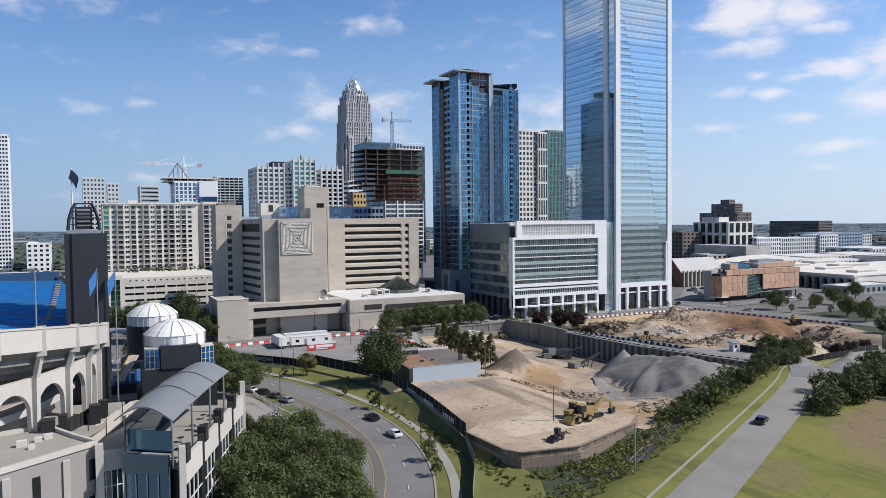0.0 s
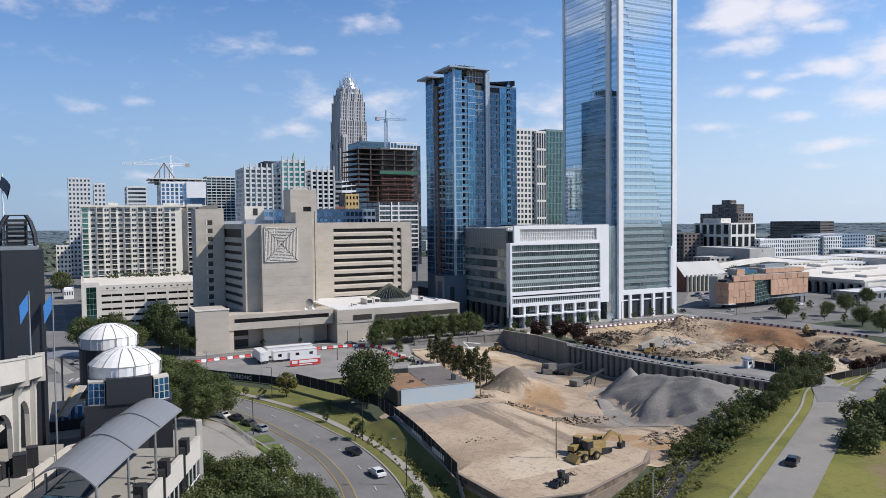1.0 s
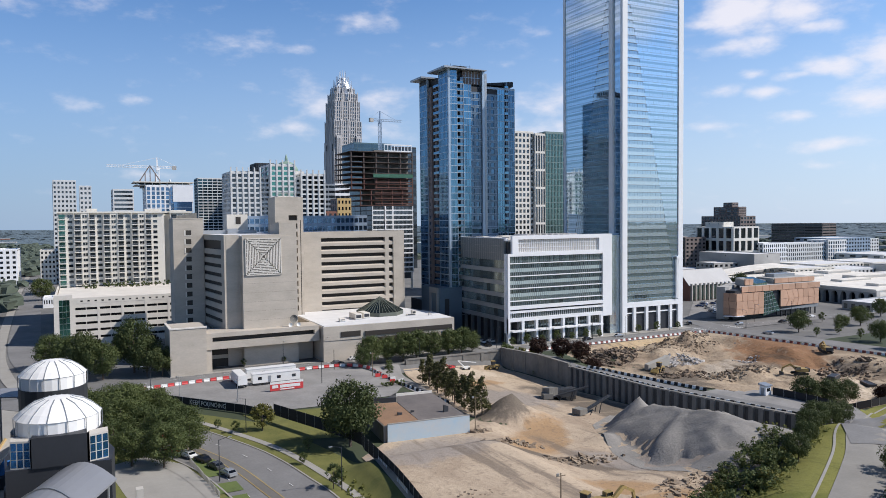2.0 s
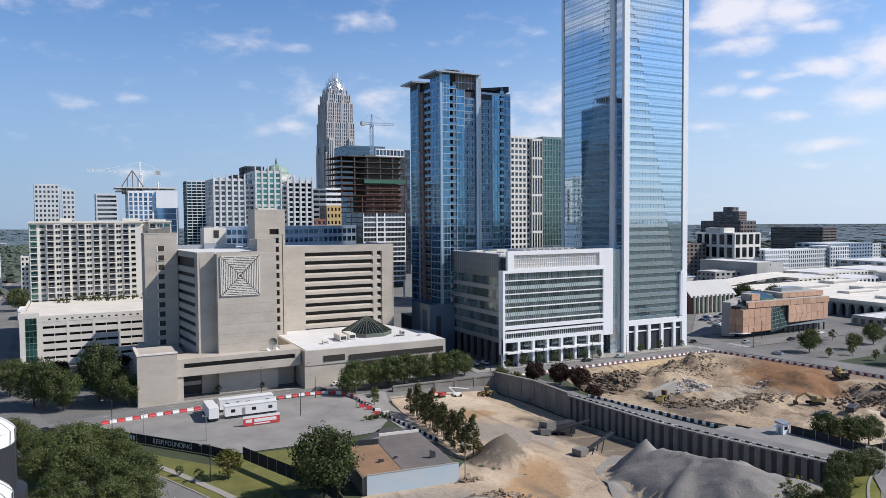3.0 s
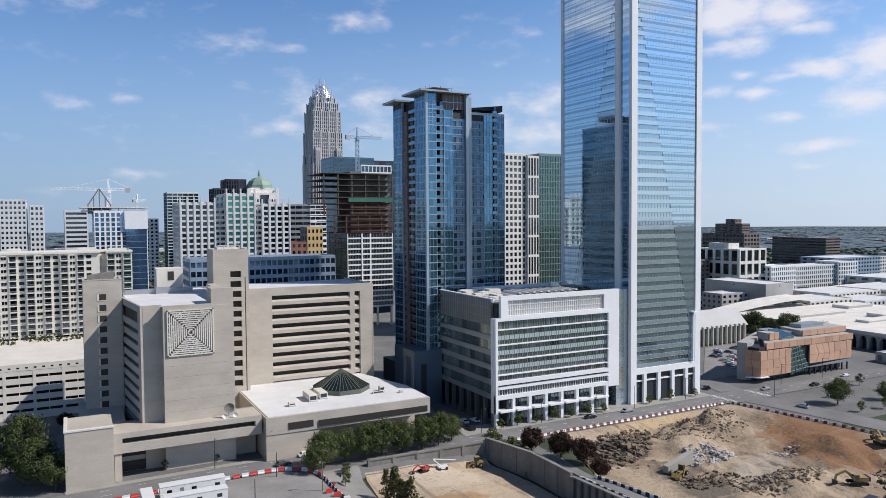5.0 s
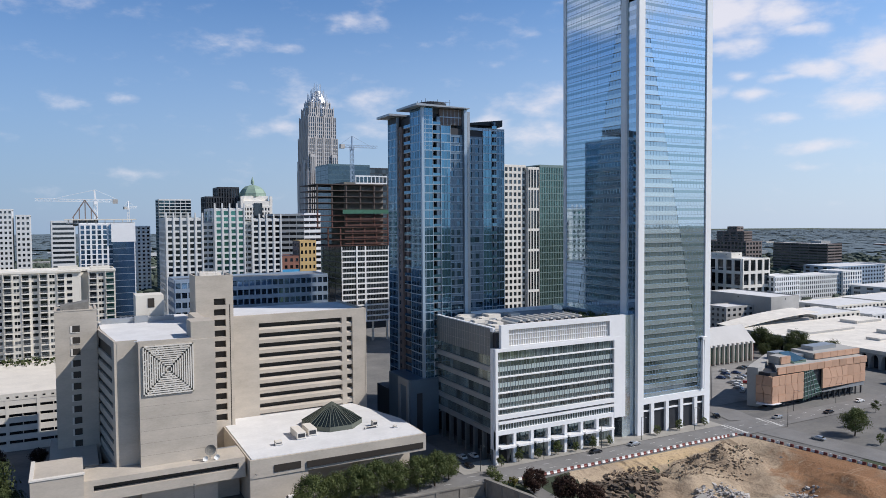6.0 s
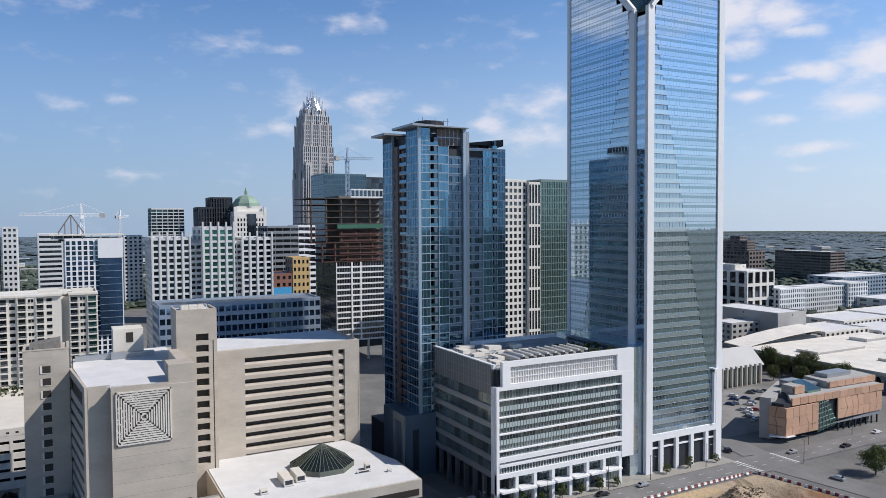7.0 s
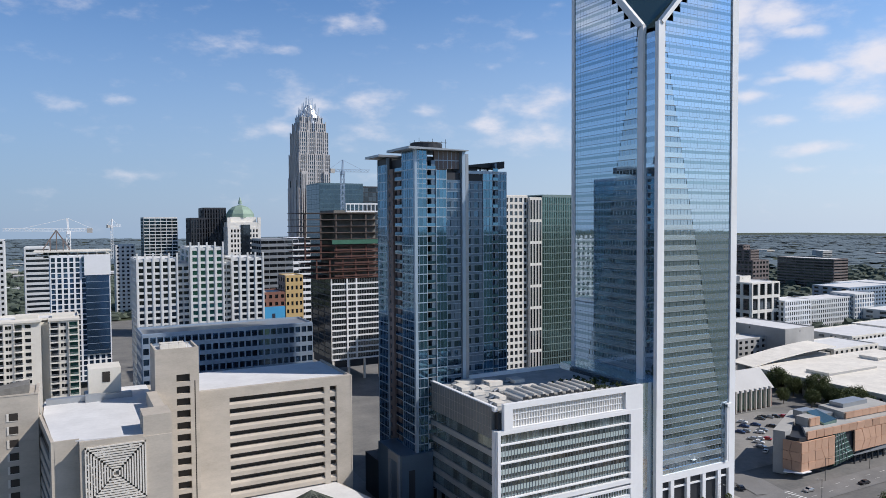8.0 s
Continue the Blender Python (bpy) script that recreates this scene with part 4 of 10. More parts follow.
# ---- blue residential tower ----
def residential_tower():
    root = thing("residential_tower", (186, 334, 0), "slender residential tower of blue glass with pale edge lines", "skyscraper")
    storey, n = 3.08, 37
    R1 = (167.4, 184.3, 318.0, 348.6)
    R2 = (187.0, 203.8, 320.6, 347.0)
    part("core", MB().box(169.2, 202.2, 322.6, 347.0, 0, 112).box(169.2, 183, 320.4, 347, 112, 117.2), M["darkmetal"], root)
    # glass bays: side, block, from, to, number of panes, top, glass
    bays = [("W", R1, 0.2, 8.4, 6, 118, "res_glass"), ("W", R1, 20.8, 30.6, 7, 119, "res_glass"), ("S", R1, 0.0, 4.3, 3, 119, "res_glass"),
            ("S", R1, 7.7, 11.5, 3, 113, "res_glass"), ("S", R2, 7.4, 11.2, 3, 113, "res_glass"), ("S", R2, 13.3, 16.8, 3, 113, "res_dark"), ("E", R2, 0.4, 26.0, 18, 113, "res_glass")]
    total = 0
    lines, bars = MB(), MB()
    for face, r, u0, u1, k, top, g in bays:
        part("bay_back", MB().fbox(face, r, u0 + 0.1, u1 - 0.1, 12, top, -1.9, -0.2), M["darkmetal"], root)
        rest = MB()
        w = (u1 - u0) / k
        for f in range(n):
            z = 8 + f * storey
            if z + storey > top + 0.2:
                continue
            lines.fbox(face, r, u0, u1, z - 0.05, z + 0.27, -1.0, 0.06)
            bright = face == "S" and u0 == 0.0 and f > n - 7
            for i in range(k):
                if i:
                    (lines if bright else bars).fbox(face, r, u0 + i * w - 0.07, u0 + i * w + 0.07, z + 0.27, z + storey - 0.05, -0.2, 0.02)
                if bright and i < k:
                    lines.fbox(face, r, u0 + i * w, u0 + (i + 1) * w, z + 1.6, z + 1.72, -0.2, 0.02)
                if total < 290 and f > 12 and face != "E" and (total + f) % 2:
                    put_pane(root, "window", face, r, u0 + i * w + 0.04, z + 0.22, -0.1, w - 0.08, storey - 0.26, 0.08, M[g])
                    total += 1
                else:
                    rest.fbox(face, r, u0 + i * w + 0.04, u0 + (i + 1) * w - 0.04, z + 0.22, z + storey - 0.04, -0.1, -0.02)
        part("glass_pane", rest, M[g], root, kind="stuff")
        for u in (u0, u1):
            lines.fbox(face, r, u - 0.09, u + 0.09, 8, top, -0.9, 0.1)
    # flat bays of metal panels with uneven windows, between the glass bays
    rng = random.Random(14)
    panels, wins, slits = MB(), MB(), MB()
    for r, u0, u1, top in ((R1, 11.7, 16.9, 112), (R2, 0.9, 7.2, 112)):
        part("bay_back", MB().fbox("S", r, u0, u1, 8, top, -1.9, -0.5), M["darkmetal"], root)
        w = (u1 - u0) / 4
        for f in range(n):
            z = 8 + f * storey
            if z + storey > top + 0.2:
                continue
            lines.fbox("S", r, u0, u1, z, z + 0.16, -0.6, 0.02)
            lines.fbox("S", r, u0, u1, z + 2.2, z + 2.3, -0.6, 0.0)
            panels.fbox("S", r, u0, u1, z + 2.3, z + storey - 0.02, -0.5, -0.1)
            for i in range(4):
                target, o = (slits, -0.36) if rng.random() < (0.92 if i in (0, 2) else 0.12) else (panels, -0.12)
                target.fbox("S", r, u0 + i * w + 0.05, u0 + (i + 1) * w - 0.05, z + 0.18, z + 2.18, -0.5, o)
    part("metal_panel", panels, M["res_panel"], root, kind="stuff")
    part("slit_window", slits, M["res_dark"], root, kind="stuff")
    part("edge_line", lines, M["paleblue"], root, kind="stuff")
    part("glazing_bar", bars, M["res_bar"], root, kind="stuff")
    # balcony recesses
    slabs, rails = MB(), MB()
    for f in range(n - 2):
        z = 8 + f * storey
        for face, r, u0, u1, out in (("S", R1, 4.4, 7.6, -0.15), ("S", R2, 11.3, 13.2, 0.35), ("W", R1, 14.6, 20.6, -0.1)):
            slabs.fbox(face, r, u0, u1, z, z + 0.25, -1.9, out)
            rails.fbox(face, r, u0, u1, z + 0.25, z + 1.25, out - 0.14, out - 0.06)
            if face == "S":
                wins.fbox(face, r, u0 + (u1 - u0) * 0.52, u1 - 0.1, z + 0.25, z + storey, -1.7, -0.25)
    part("balcony_slab", slabs, M["greymetal"], root, kind="stuff")
    part("balcony_rail", rails, M["res_glass"], root, kind="stuff")
    part("balcony_side_wall", wins, M["res_panel"], root, kind="stuff")
    part("brick_strip", MB().fbox("W", R1, 8.5, 12.2, 8, 114, -1.6, -0.5).fbox("W", R1, 14.6, 17.0, 8, 112, -1.6, -0.9), M["brownpanel"], root, "brown wall strip with small windows")
    for f in range(n - 3):
        z = 8 + f * storey
        put_pane(root, "small_window", "W", R1, 17.4, z + 0.5, -1.5, 2.8, 2.2, 0.05, M["res_dark"])
        put_pane(root, "small_window", "W", R1, 9.2, z + 0.9, -0.5, 1.0, 1.5, 0.05, M["window"])
    part("fin", MB().box(184.4, 185.6, 317.2, 326.0, 8, 119.4), M["paleblue"], root, "pale vertical metal fin")
    part("fin", MB().box(185.9, 187.0, 317.6, 326.0, 8, 118.2), M["greymetal"], root, "pale vertical metal fin")
    # roof canopies, tilted up at the corner
    part("roof_slab", MB().prism([(164.2, 315.6), (185.9, 315.6), (185.9, 333), (164.2, 333)], 119.0, [119.8, 119.3, 119.3, 119.8]), M["greymetal"], root)
    part("roof_slab", MB().prism([(163.6, 338.4), (178, 338.4), (178, 351.0), (163.6, 351.0)], 118.2, [119.0, 118.7, 118.7, 119.0]), M["greymetal"], root)
    part("crown_wall", MB().box(175.0, 184.2, 319.0, 320.0, 113.2, 118.9), M["brownpanel"], root, "dark rusty louvred wall under the roof canopy")
    cw = MB()
    for i in range(1, 6):
        cw.box(175.0 + i * 1.6 - 0.08, 175.0 + i * 1.6 + 0.08, 318.9, 319.0, 113.2, 118.9)
    cw.box(175.0, 184.2, 318.85, 319.0, 115.8, 116.1)
    part("crown_bar", cw, M["paleblue"], root, kind="stuff")
    part("plant_room", MB().lathe(178.5, 332, [(5.6, 119.4), (5.6, 122.4), (5.2, 122.8)], 20), M["darkmetal"], root)
    mb = MB()
    for i in range(9):
        mb.tube((172 + i * 1.7, 331, 119.4), (172 + i * 1.7, 331, 123.0 + (i % 3) * 0.7), 0.07, k=5)
    mb.tube((173.6, 326.4, 122.6), (183.6, 326.4, 122.6), 0.07, k=5)
    part("antenna", mb, M["darkmetal"], root, kind="stuff")
    # the slanted wing on posts over the lower part
    part("roof_wing", MB().prism([(187.6, 323), (204.6, 323), (206.4, 332), (187.6, 332)], 114.4, [114.8, 116.8, 116.8, 114.8]), M["darkmetal"], root)
    for x in (189.5, 192.5, 196.5, 199.5):
        part("wing_post", MB().tube((x, 326, 110), (x, 326, 114.8), 0.3, k=8), M["darkmetal"], root)
    part("roof_hut", MB().box(190.5, 194.5, 324.5, 330, 112, 114.4).box(197.5, 199.5, 325, 329, 112, 113.6), M["darkmetal"], root)
    part("parapet", MB().box(187.0, 203.8, 320.6, 321.0, 112, 113.0).box(203.4, 203.8, 321.0, 346, 112, 113.0), M["paleblue"], root)
    part("podium", MB().box(161.5, 172.8, 316.8, 336, 0, 21), M["res_panel"], root)
    part("rear_podium", MB().box(172.8, 203.4, 322.0, 348, 0, 14).box(161.5, 172.8, 336, 348, 0, 14), M["darkmetal"], root)
    part("podium_slot", MB().box(164.0, 166.2, 316.7, 316.8, 2, 16), M["darkmetal"], root)
    part("podium_frame", MB().box(160.9, 161.5, 318, 319.4, 0, 21).box(160.9, 161.5, 325, 326.4, 0, 21).box(160.9, 161.5, 319.4, 325, 18.5, 21), M["greymetal"], root)
    return root


M["res_panel"] = mat("blue_grey_wall_panel", (0.13, 0.19, 0.255), 0.35, 0.5, vary=0.2)
M["res_bar"] = mat("blue_grey_glazing_bar", (0.17, 0.24, 0.32), 0.45, 0.3, vary=0.1)
M["paleblue"] = mat("pale_blue_metal", (0.36, 0.45, 0.54), 0.4, 0.4, vary=0.08)
M["brownpanel"] = mat("brown_wall_panel", (0.185, 0.15, 0.14), 0.8, vary=0.2)
residential_tower()


# ---- grey-tan government building ----
# Backing behind the relief bars, darker than the wall.
M["reliefdark"] = mat("dark_recessed_concrete", (0.20, 0.185, 0.16), 0.95, vary=0.35, scale=3, fine=10)


def government_building():
    c, root = M["precast"], thing("government_building", (100, 310, 0), "tan precast-concrete government building with deep window slots", "office building")
    ZB = 13.0
    # panel block, with its step-back and slanting side on the west
    part("panel_block", MB().box(69.7, 89.3, 289, 334, 0, 46.4), c, root)
    part("riser", MB().box(83.0, 89.3, 289.3, 297, 46.4, 51.2), c, root)
    part("riser_link", MB().box(86.6, 89.2, 297, 319, 46.4, 50.2), c, root)
    part("west_wing", MB().prism([(64.7, 292.3), (69.7, 292.3), (69.7, 334), (61.6, 334), (61.6, 320.9)], 0, 46.4), c, root)
    ax, ay, bx, by = 60.9, 320.9, 64.0, 292.3
    ln = math.hypot(bx - ax, by - ay)
    dx, dy = (bx - ax) / ln, (by - ay) / ln

    def side(u0, u1, z0, z1, o0, o1):
        """A piece of the slanting side: u runs south along it, o outwards to the west."""
        q = []
        for u, o in ((u0, o1), (u1, o1), (u1, o0), (u0, o0)):
            q.append((ax + dx * u + dy * o, ay + dy * u - dx * o))
        return MB().prism(q, z0, z1)

    part("west_glass", side(0, 25.0, ZB, 45.8, -0.66, -0.5), M["bronze"], root)
    for u0, u1 in ((25.0, ln), (0.0, 0.8)):
        part("west_pier", side(u0, u1, ZB, 46.9, -0.7, 0.0), c, root)
    for k in range(11):
        z = 44.9 - k * 3.3
        part("west_spandrel", side(0.8, 25.0, z - 1.95 if k else 44.9, z if k else 46.9, -0.66, -0.02), c, root)
    # stair tower
    part("stair_tower", MB().box(50.0, 61.0, 318.5, 331, 0, 52.8), c, root)
    part("stair_coping", MB().box(49.9, 61.1, 318.4, 319.1, 52.8, 53.1).box(49.9, 50.6, 319.1, 331, 52.8, 53.1).box(60.4, 61.1, 319.1, 331, 52.8, 53.1), c, root)
    part("stair_cap", MB().prism([(51.5, 320.5), (59.0, 320.5), (59.0, 327), (51.5, 327)], 52.8, [54.0, 55.2, 55.2, 54.0]).box(52.4, 58.2, 320.3, 320.5, 52.8, 53.6), M["oldconc"], root)
    rs = (50.0, 61.0, 318.5, 331)
    for k in range(12):
        z = 46.6 - k * 3.35
        # Paler strips painted as the sunlit left reveal and sill of each window.
        part("window_reveal", MB().fbox("S", rs, 4.0, 4.5, z, z + 1.9, 0.0, 0.12).fbox("S", rs, 4.0, 6.5, z - 0.14, z, 0.0, 0.14), M["deckconc"], root)
        put_pane(root, "window", "S", rs, 4.5, z, 0.01, 2.0, 1.9, 0.06, M["bronze"])
    # relief panel: nested square channels
    rp = (69.7, 88.6, 289, 334)
    part("relief_backing", MB().fbox("S", rp, 1.0, 13.8, 32.4, 45.6, 0.0, 0.05), M["reliefdark"], root)
    fr = MB()
    cx, cz, hw, hh = 7.4, 39.0, 6.4, 6.6
    for k in range(11):
        s = 1 - k / 11.5
        a, b, t = hw * s, hh * s, 0.16
        fr.fbox("S", rp, cx - a, cx + a, cz + b - 2 * t, cz + b, 0.05, 0.42)
        fr.fbox("S", rp, cx - a, cx + a, cz - b, cz - b + 2 * t, 0.05, 0.42)
        fr.fbox("S", rp, cx - a, cx - a + 2 * t, cz - b, cz + b, 0.05, 0.42)
        fr.fbox("S", rp, cx + a - 2 * t, cx + a, cz - b, cz + b, 0.05, 0.42)
    rng = random.Random(4)
    for k in range(230):
        a, b = rng.uniform(-1, 1), rng.uniform(-1, 1)
        if a > abs(b):
            continue
        fr.fbox("S", rp, cx + a * hw - 0.2, cx + a * hw + 0.2, cz + b * hh - 0.16, cz + b * hh + 0.16, 0.05, 0.40)
    part("relief_panel", fr, M["deckconc"], root, "pale relief of nested square channels")
    # casting joints on the plain wall
    jt = MB()
    for k in range(1, 6):
        jt.fbox("S", rp, 0, 18.9, ZB + k * 3.3, ZB + k * 3.3 + 0.05, 0, 0.012)
    part("wall_joint", jt, M["oldconc"], root, kind="stuff")
    # lift tower with its stack of square windows, deep in their reveals
    rl = (88.9, 100.4, 319.0, 331)
    part("lift_tower", MB().box(88.9, 94.4, 319, 331, 0, 60.6).box(98.0, 100.4, 319, 331, 0, 60.6).box(94.4, 98.0, 320.3, 331, 0, 60.6), c, root)
    part("lift_tower_top", MB().box(89.6, 99.6, 320, 330, 60.6, 60.8), M["whiteroof"], root)
    lp = MB().box(88.9, 100.4, 319, 319.5, 60.6, 61.4).box(88.9, 89.4, 319.5, 331, 60.6, 61.4).box(99.9, 100.4, 319.5, 331, 60.6, 61.4)
    part("lift_parapet", lp, c, root)
    hut = MB().box(91, 97.5, 322.5, 328, 60.6, 62.0)
    for x in (90.4, 92.6, 95.2, 97.6):
        hut.box(x, x + 0.25, 320.2, 320.45, 60.6, 62.8)
    hut.box(90.4, 97.9, 320.2, 320.45, 62.6, 62.8)
    part("roof_frame", hut, M["deckconc"], root)
    part("lift_head", MB().box(94.4, 98.0, 319, 320.3, 54.0, 60.6), c, root)
    for k in range(12):
        z = 51.9 - k * 3.36
        if k:
            part("sill_block", MB().box(94.4, 98.0, 319, 320.3, z + 2.1, z + 3.36), c, root)
        put_pane(root, "window", "S", rl, 5.5, z, -1.28, 3.6, 2.1, 0.04, M["bronze"])
    part("sill_block", MB().box(94.4, 98.0, 319, 320.3, 0, 14.9), c, root)
    part("wall_joint", MB().fbox("S", rl, 10.2, 10.5, 13, 52, -0.2, 0.01), M["bronze"], root, kind="stuff")
    # main wing with its ten long slots under sloping sills
    R = (100.6, 148.0, 326.0, 357.0)
    part("main_core", MB().box(100.8, 147.8, 327.6, 357, 0, 46), M["bronze"], root)
    for u0, u1, z0, z1 in ((0.0, 9.4, 0, 47.0), (38.6, 40.4, 0, 44.2), (42.6, 47.4, 0, 47.0), (9.4, 42.6, 44.2, 47.0), (9.4, 38.6, 0, 12.0)):
        part("wall_panel", MB().fbox("S", R, u0, u1, z0, z1, -1.7, 0.0), c, root)
    for k in range(10):
        z = 44.2 - (k + 1) * 3.4
        sp = MB()
        y0 = R[2]
        for a, b, back in ((9.4, 38.6, 0.02), (40.4, 42.6, 0.3)):
            m = len(sp.v)
            for x in (R[0] + a, R[0] + b):
                sp.v += [(x, y0 + back, z), (x, y0 + back, z + 1.25), (x, y0 + back + 0.75, z + 1.85), (x, y0 + 1.6, z + 1.85), (x, y0 + 1.6, z)]
            sp.f += [tuple(m + i for i in range(5)), tuple(m + 5 + i for i in reversed(range(5)))] + [(m + (i + 1) % 5, m + i, m + 5 + i, m + 5 + (i + 1) % 5) for i in range(5)]
        part("spandrel", sp, c, root)
    part("west_end_wall", MB().box(100.4, 100.6, 326, 357, 0, 46.8), c, root)
    part("east_wall", MB().box(147.9, 148.4, 326, 357, 0, 47.0), c, root)
    part("roof", MB().box(100.8, 147.8, 327.8, 356.6, 46.0, 46.3), M["whiteroof"], root)
    part("roof", MB().prism([(64.6, 293), (82.9, 290), (89.0, 297.2), (89.0, 345.6), (72.2, 345.6), (72.2, 336.6), (62.0, 336.6), (62.0, 321)], 46.4, 46.7), M["whiteroof"], root)
    part("rear_wing", MB().box(61.6, 72.0, 334, 337, 0, 46.4).box(72.0, 100.4, 334, 346, 0, 46.4), c, root)
    part("panel_parapet", MB().box(69.7, 83.0, 289, 289.5, 46.4, 46.95).box(64.4, 69.7, 292.3, 292.8, 46.4, 46.95), c, root)
    part("penthouse", MB().box(73, 81.5, 336, 345, 46.4, 54.6), M["cream"], root)
    part("penthouse_door", MB().box(76.6, 78.6, 335.9, 336.0, 50.6, 53.6), M["bronze"], root)
    part("roof_duct", MB().box(62.5, 84, 331, 333, 46.7, 48.2), M["greymetal"], root)
    part("roof_duct", MB().box(72, 76, 329.4, 330.9, 46.7, 48.8), M["greymetal"], root)
    # podium: corner cube, overhanging front and east hall
    part("corner_cube", MB().box(44.3, 56.0, 283, 299, 0, 15.8), c, root)
    part("cube_coping", MB().box(44.1, 56.2, 282.8, 284, 15.8, 16.2).box(44.1, 45, 284, 299, 15.8, 16.2), M["deckconc"], root)
    part("west_podium", MB().box(48, 60, 299, 330, 0, 13.0), c, root)
    fp = MB().box(56.0, 96.0, 284.6, 295, 11.9, 13.4).box(56.0, 96.0, 284.6, 295, 7.8, 10.3)
    fp.box(56.0, 58.2, 284.6, 295, 10.3, 11.9).box(94.2, 96.0, 284.6, 295, 10.3, 11.9)
    part("podium_front", fp, c, root)
    part("podium_slot", MB().box(58.0, 94.4, 286.4, 287, 10.2, 12.0), M["bronze"], root)
    part("podium_wall", MB().box(56.0, 96.0, 293, 297, 0, 7.8), c, root)
    part("podium_window", MB().box(58.5, 67, 292.7, 293, 4.4, 6.4), M["bronze"], root)
    part("entrance", MB().box(58.5, 66, 292.7, 293, 0.2, 3.0), M["bronze"], root)
    part("podium_column", MB().box(56.2, 58.0, 285, 287, 0, 7.8), c, root)
    part("podium_roof", MB().box(56.5, 96, 285.5, 297, 13.0, 13.15).box(60, 70, 289, 298, 13.0, 13.2), M["greymetal"], root)
    eh = MB().prism([(96.6, 281.6), (150.0, 281.2), (150.4, 300), (141, 336), (96.6, 336)], 7.8, 12.9)
    part("hall", eh, c, root)
    part("hall_base", MB().box(96.6, 113.0, 281.8, 336, 0, 7.8).box(113, 149, 291, 334, 0, 7.8), c, root)
    part("hall_roof", MB().prism([(97.2, 282.4), (149.4, 282.0), (149.8, 300), (140.6, 335), (97.2, 335)], 12.9, 13.1), M["whiteroof"], root)
    part("hall_window", MB().box(103.2, 110.8, 281.35, 281.7, 8.8, 10.8), M["bronze"], root)
    part("hall_window", MB().box(112.5, 149, 281.05, 281.5, 8.6, 10.4), M["bronze"], root)
    return root


government_building()


def skylight():
    root = thing("roof_skylight", (128, 305, 13.1), "ribbed octagonal pyramid skylight of green-brown copper", "skylight")
    k, R, top = 8, 9.6, 20.2
    pts = [(128 + R * math.cos(math.pi * (2 * i + 1) / k), 305 + R * math.sin(math.pi * (2 * i + 1) / k)) for i in range(k)]
    part("kerb", MB().prism(pts, 13.1, 14.6), M["copper"], root)
    mb = MB()
    ribs = MB()
    for i in range(k):
        a, b = pts[i], pts[(i + 1) % k]
        mb.v += [(a[0], a[1], 14.6), (b[0], b[1], 14.6), (128, 305, top)]
        n = len(mb.v) - 3
        mb.f.append((n, n + 1, n + 2))
        for s in range(5):
            p = Vector((a[0] + (b[0] - a[0]) * s / 5, a[1] + (b[1] - a[1]) * s / 5, 14.65))
            ribs.beam(p, (128, 305, top + 0.05), 0.22 if s == 0 else 0.12)
    part("panes", mb, M["copperglass"], root)
    part("rib", ribs, M["copper"], root, kind="stuff")


M["copper"] = mat("weathered_copper", (0.13, 0.145, 0.12), 0.7, 0.3, vary=0.25)
M["copperglass"] = glass("dull_green_glass", (0.12, 0.15, 0.13), 0.2)
skylight()


def roof_unit(x, y, z, w, d, h, n=1):
    u = thing("rooftop_unit", (x, y, z), "boxy grey-white air handling unit on a flat white roof", "air conditioner", "rooftop air units")
    part("casing", MB().box(x - w / 2, x + w / 2, y - d / 2, y + d / 2, z + 0.25, z + h), M["deckconc"], u)
    for q in (y - d / 2, y + d / 2 - 0.3):
        part("skid", MB().box(x - w / 2 - 0.1, x + w / 2 + 0.1, q, q + 0.3, z, z + 0.25), M["greymetal"], u)
    part("grille", MB().box(x - w * 0.4, x + w * 0.4, y - d / 2 - 0.04, y - d / 2, z + 0.6, z + h - 0.4), M["darkmetal"], u)
    return u


for x, y, w, d, h in ((114.5, 297, 2.6, 7.5, 2.2), (118.5, 298.5, 2.6, 7.0, 2.2), (107, 291.5, 2.0, 1.8, 1.3), (139, 296, 1.6, 1.6, 1.8), (137, 294, 4.0, 0.8, 0.6), (144, 291, 1.2, 0.8, 0.9)):
    roof_unit(x, y, 13.1, w, d, h)


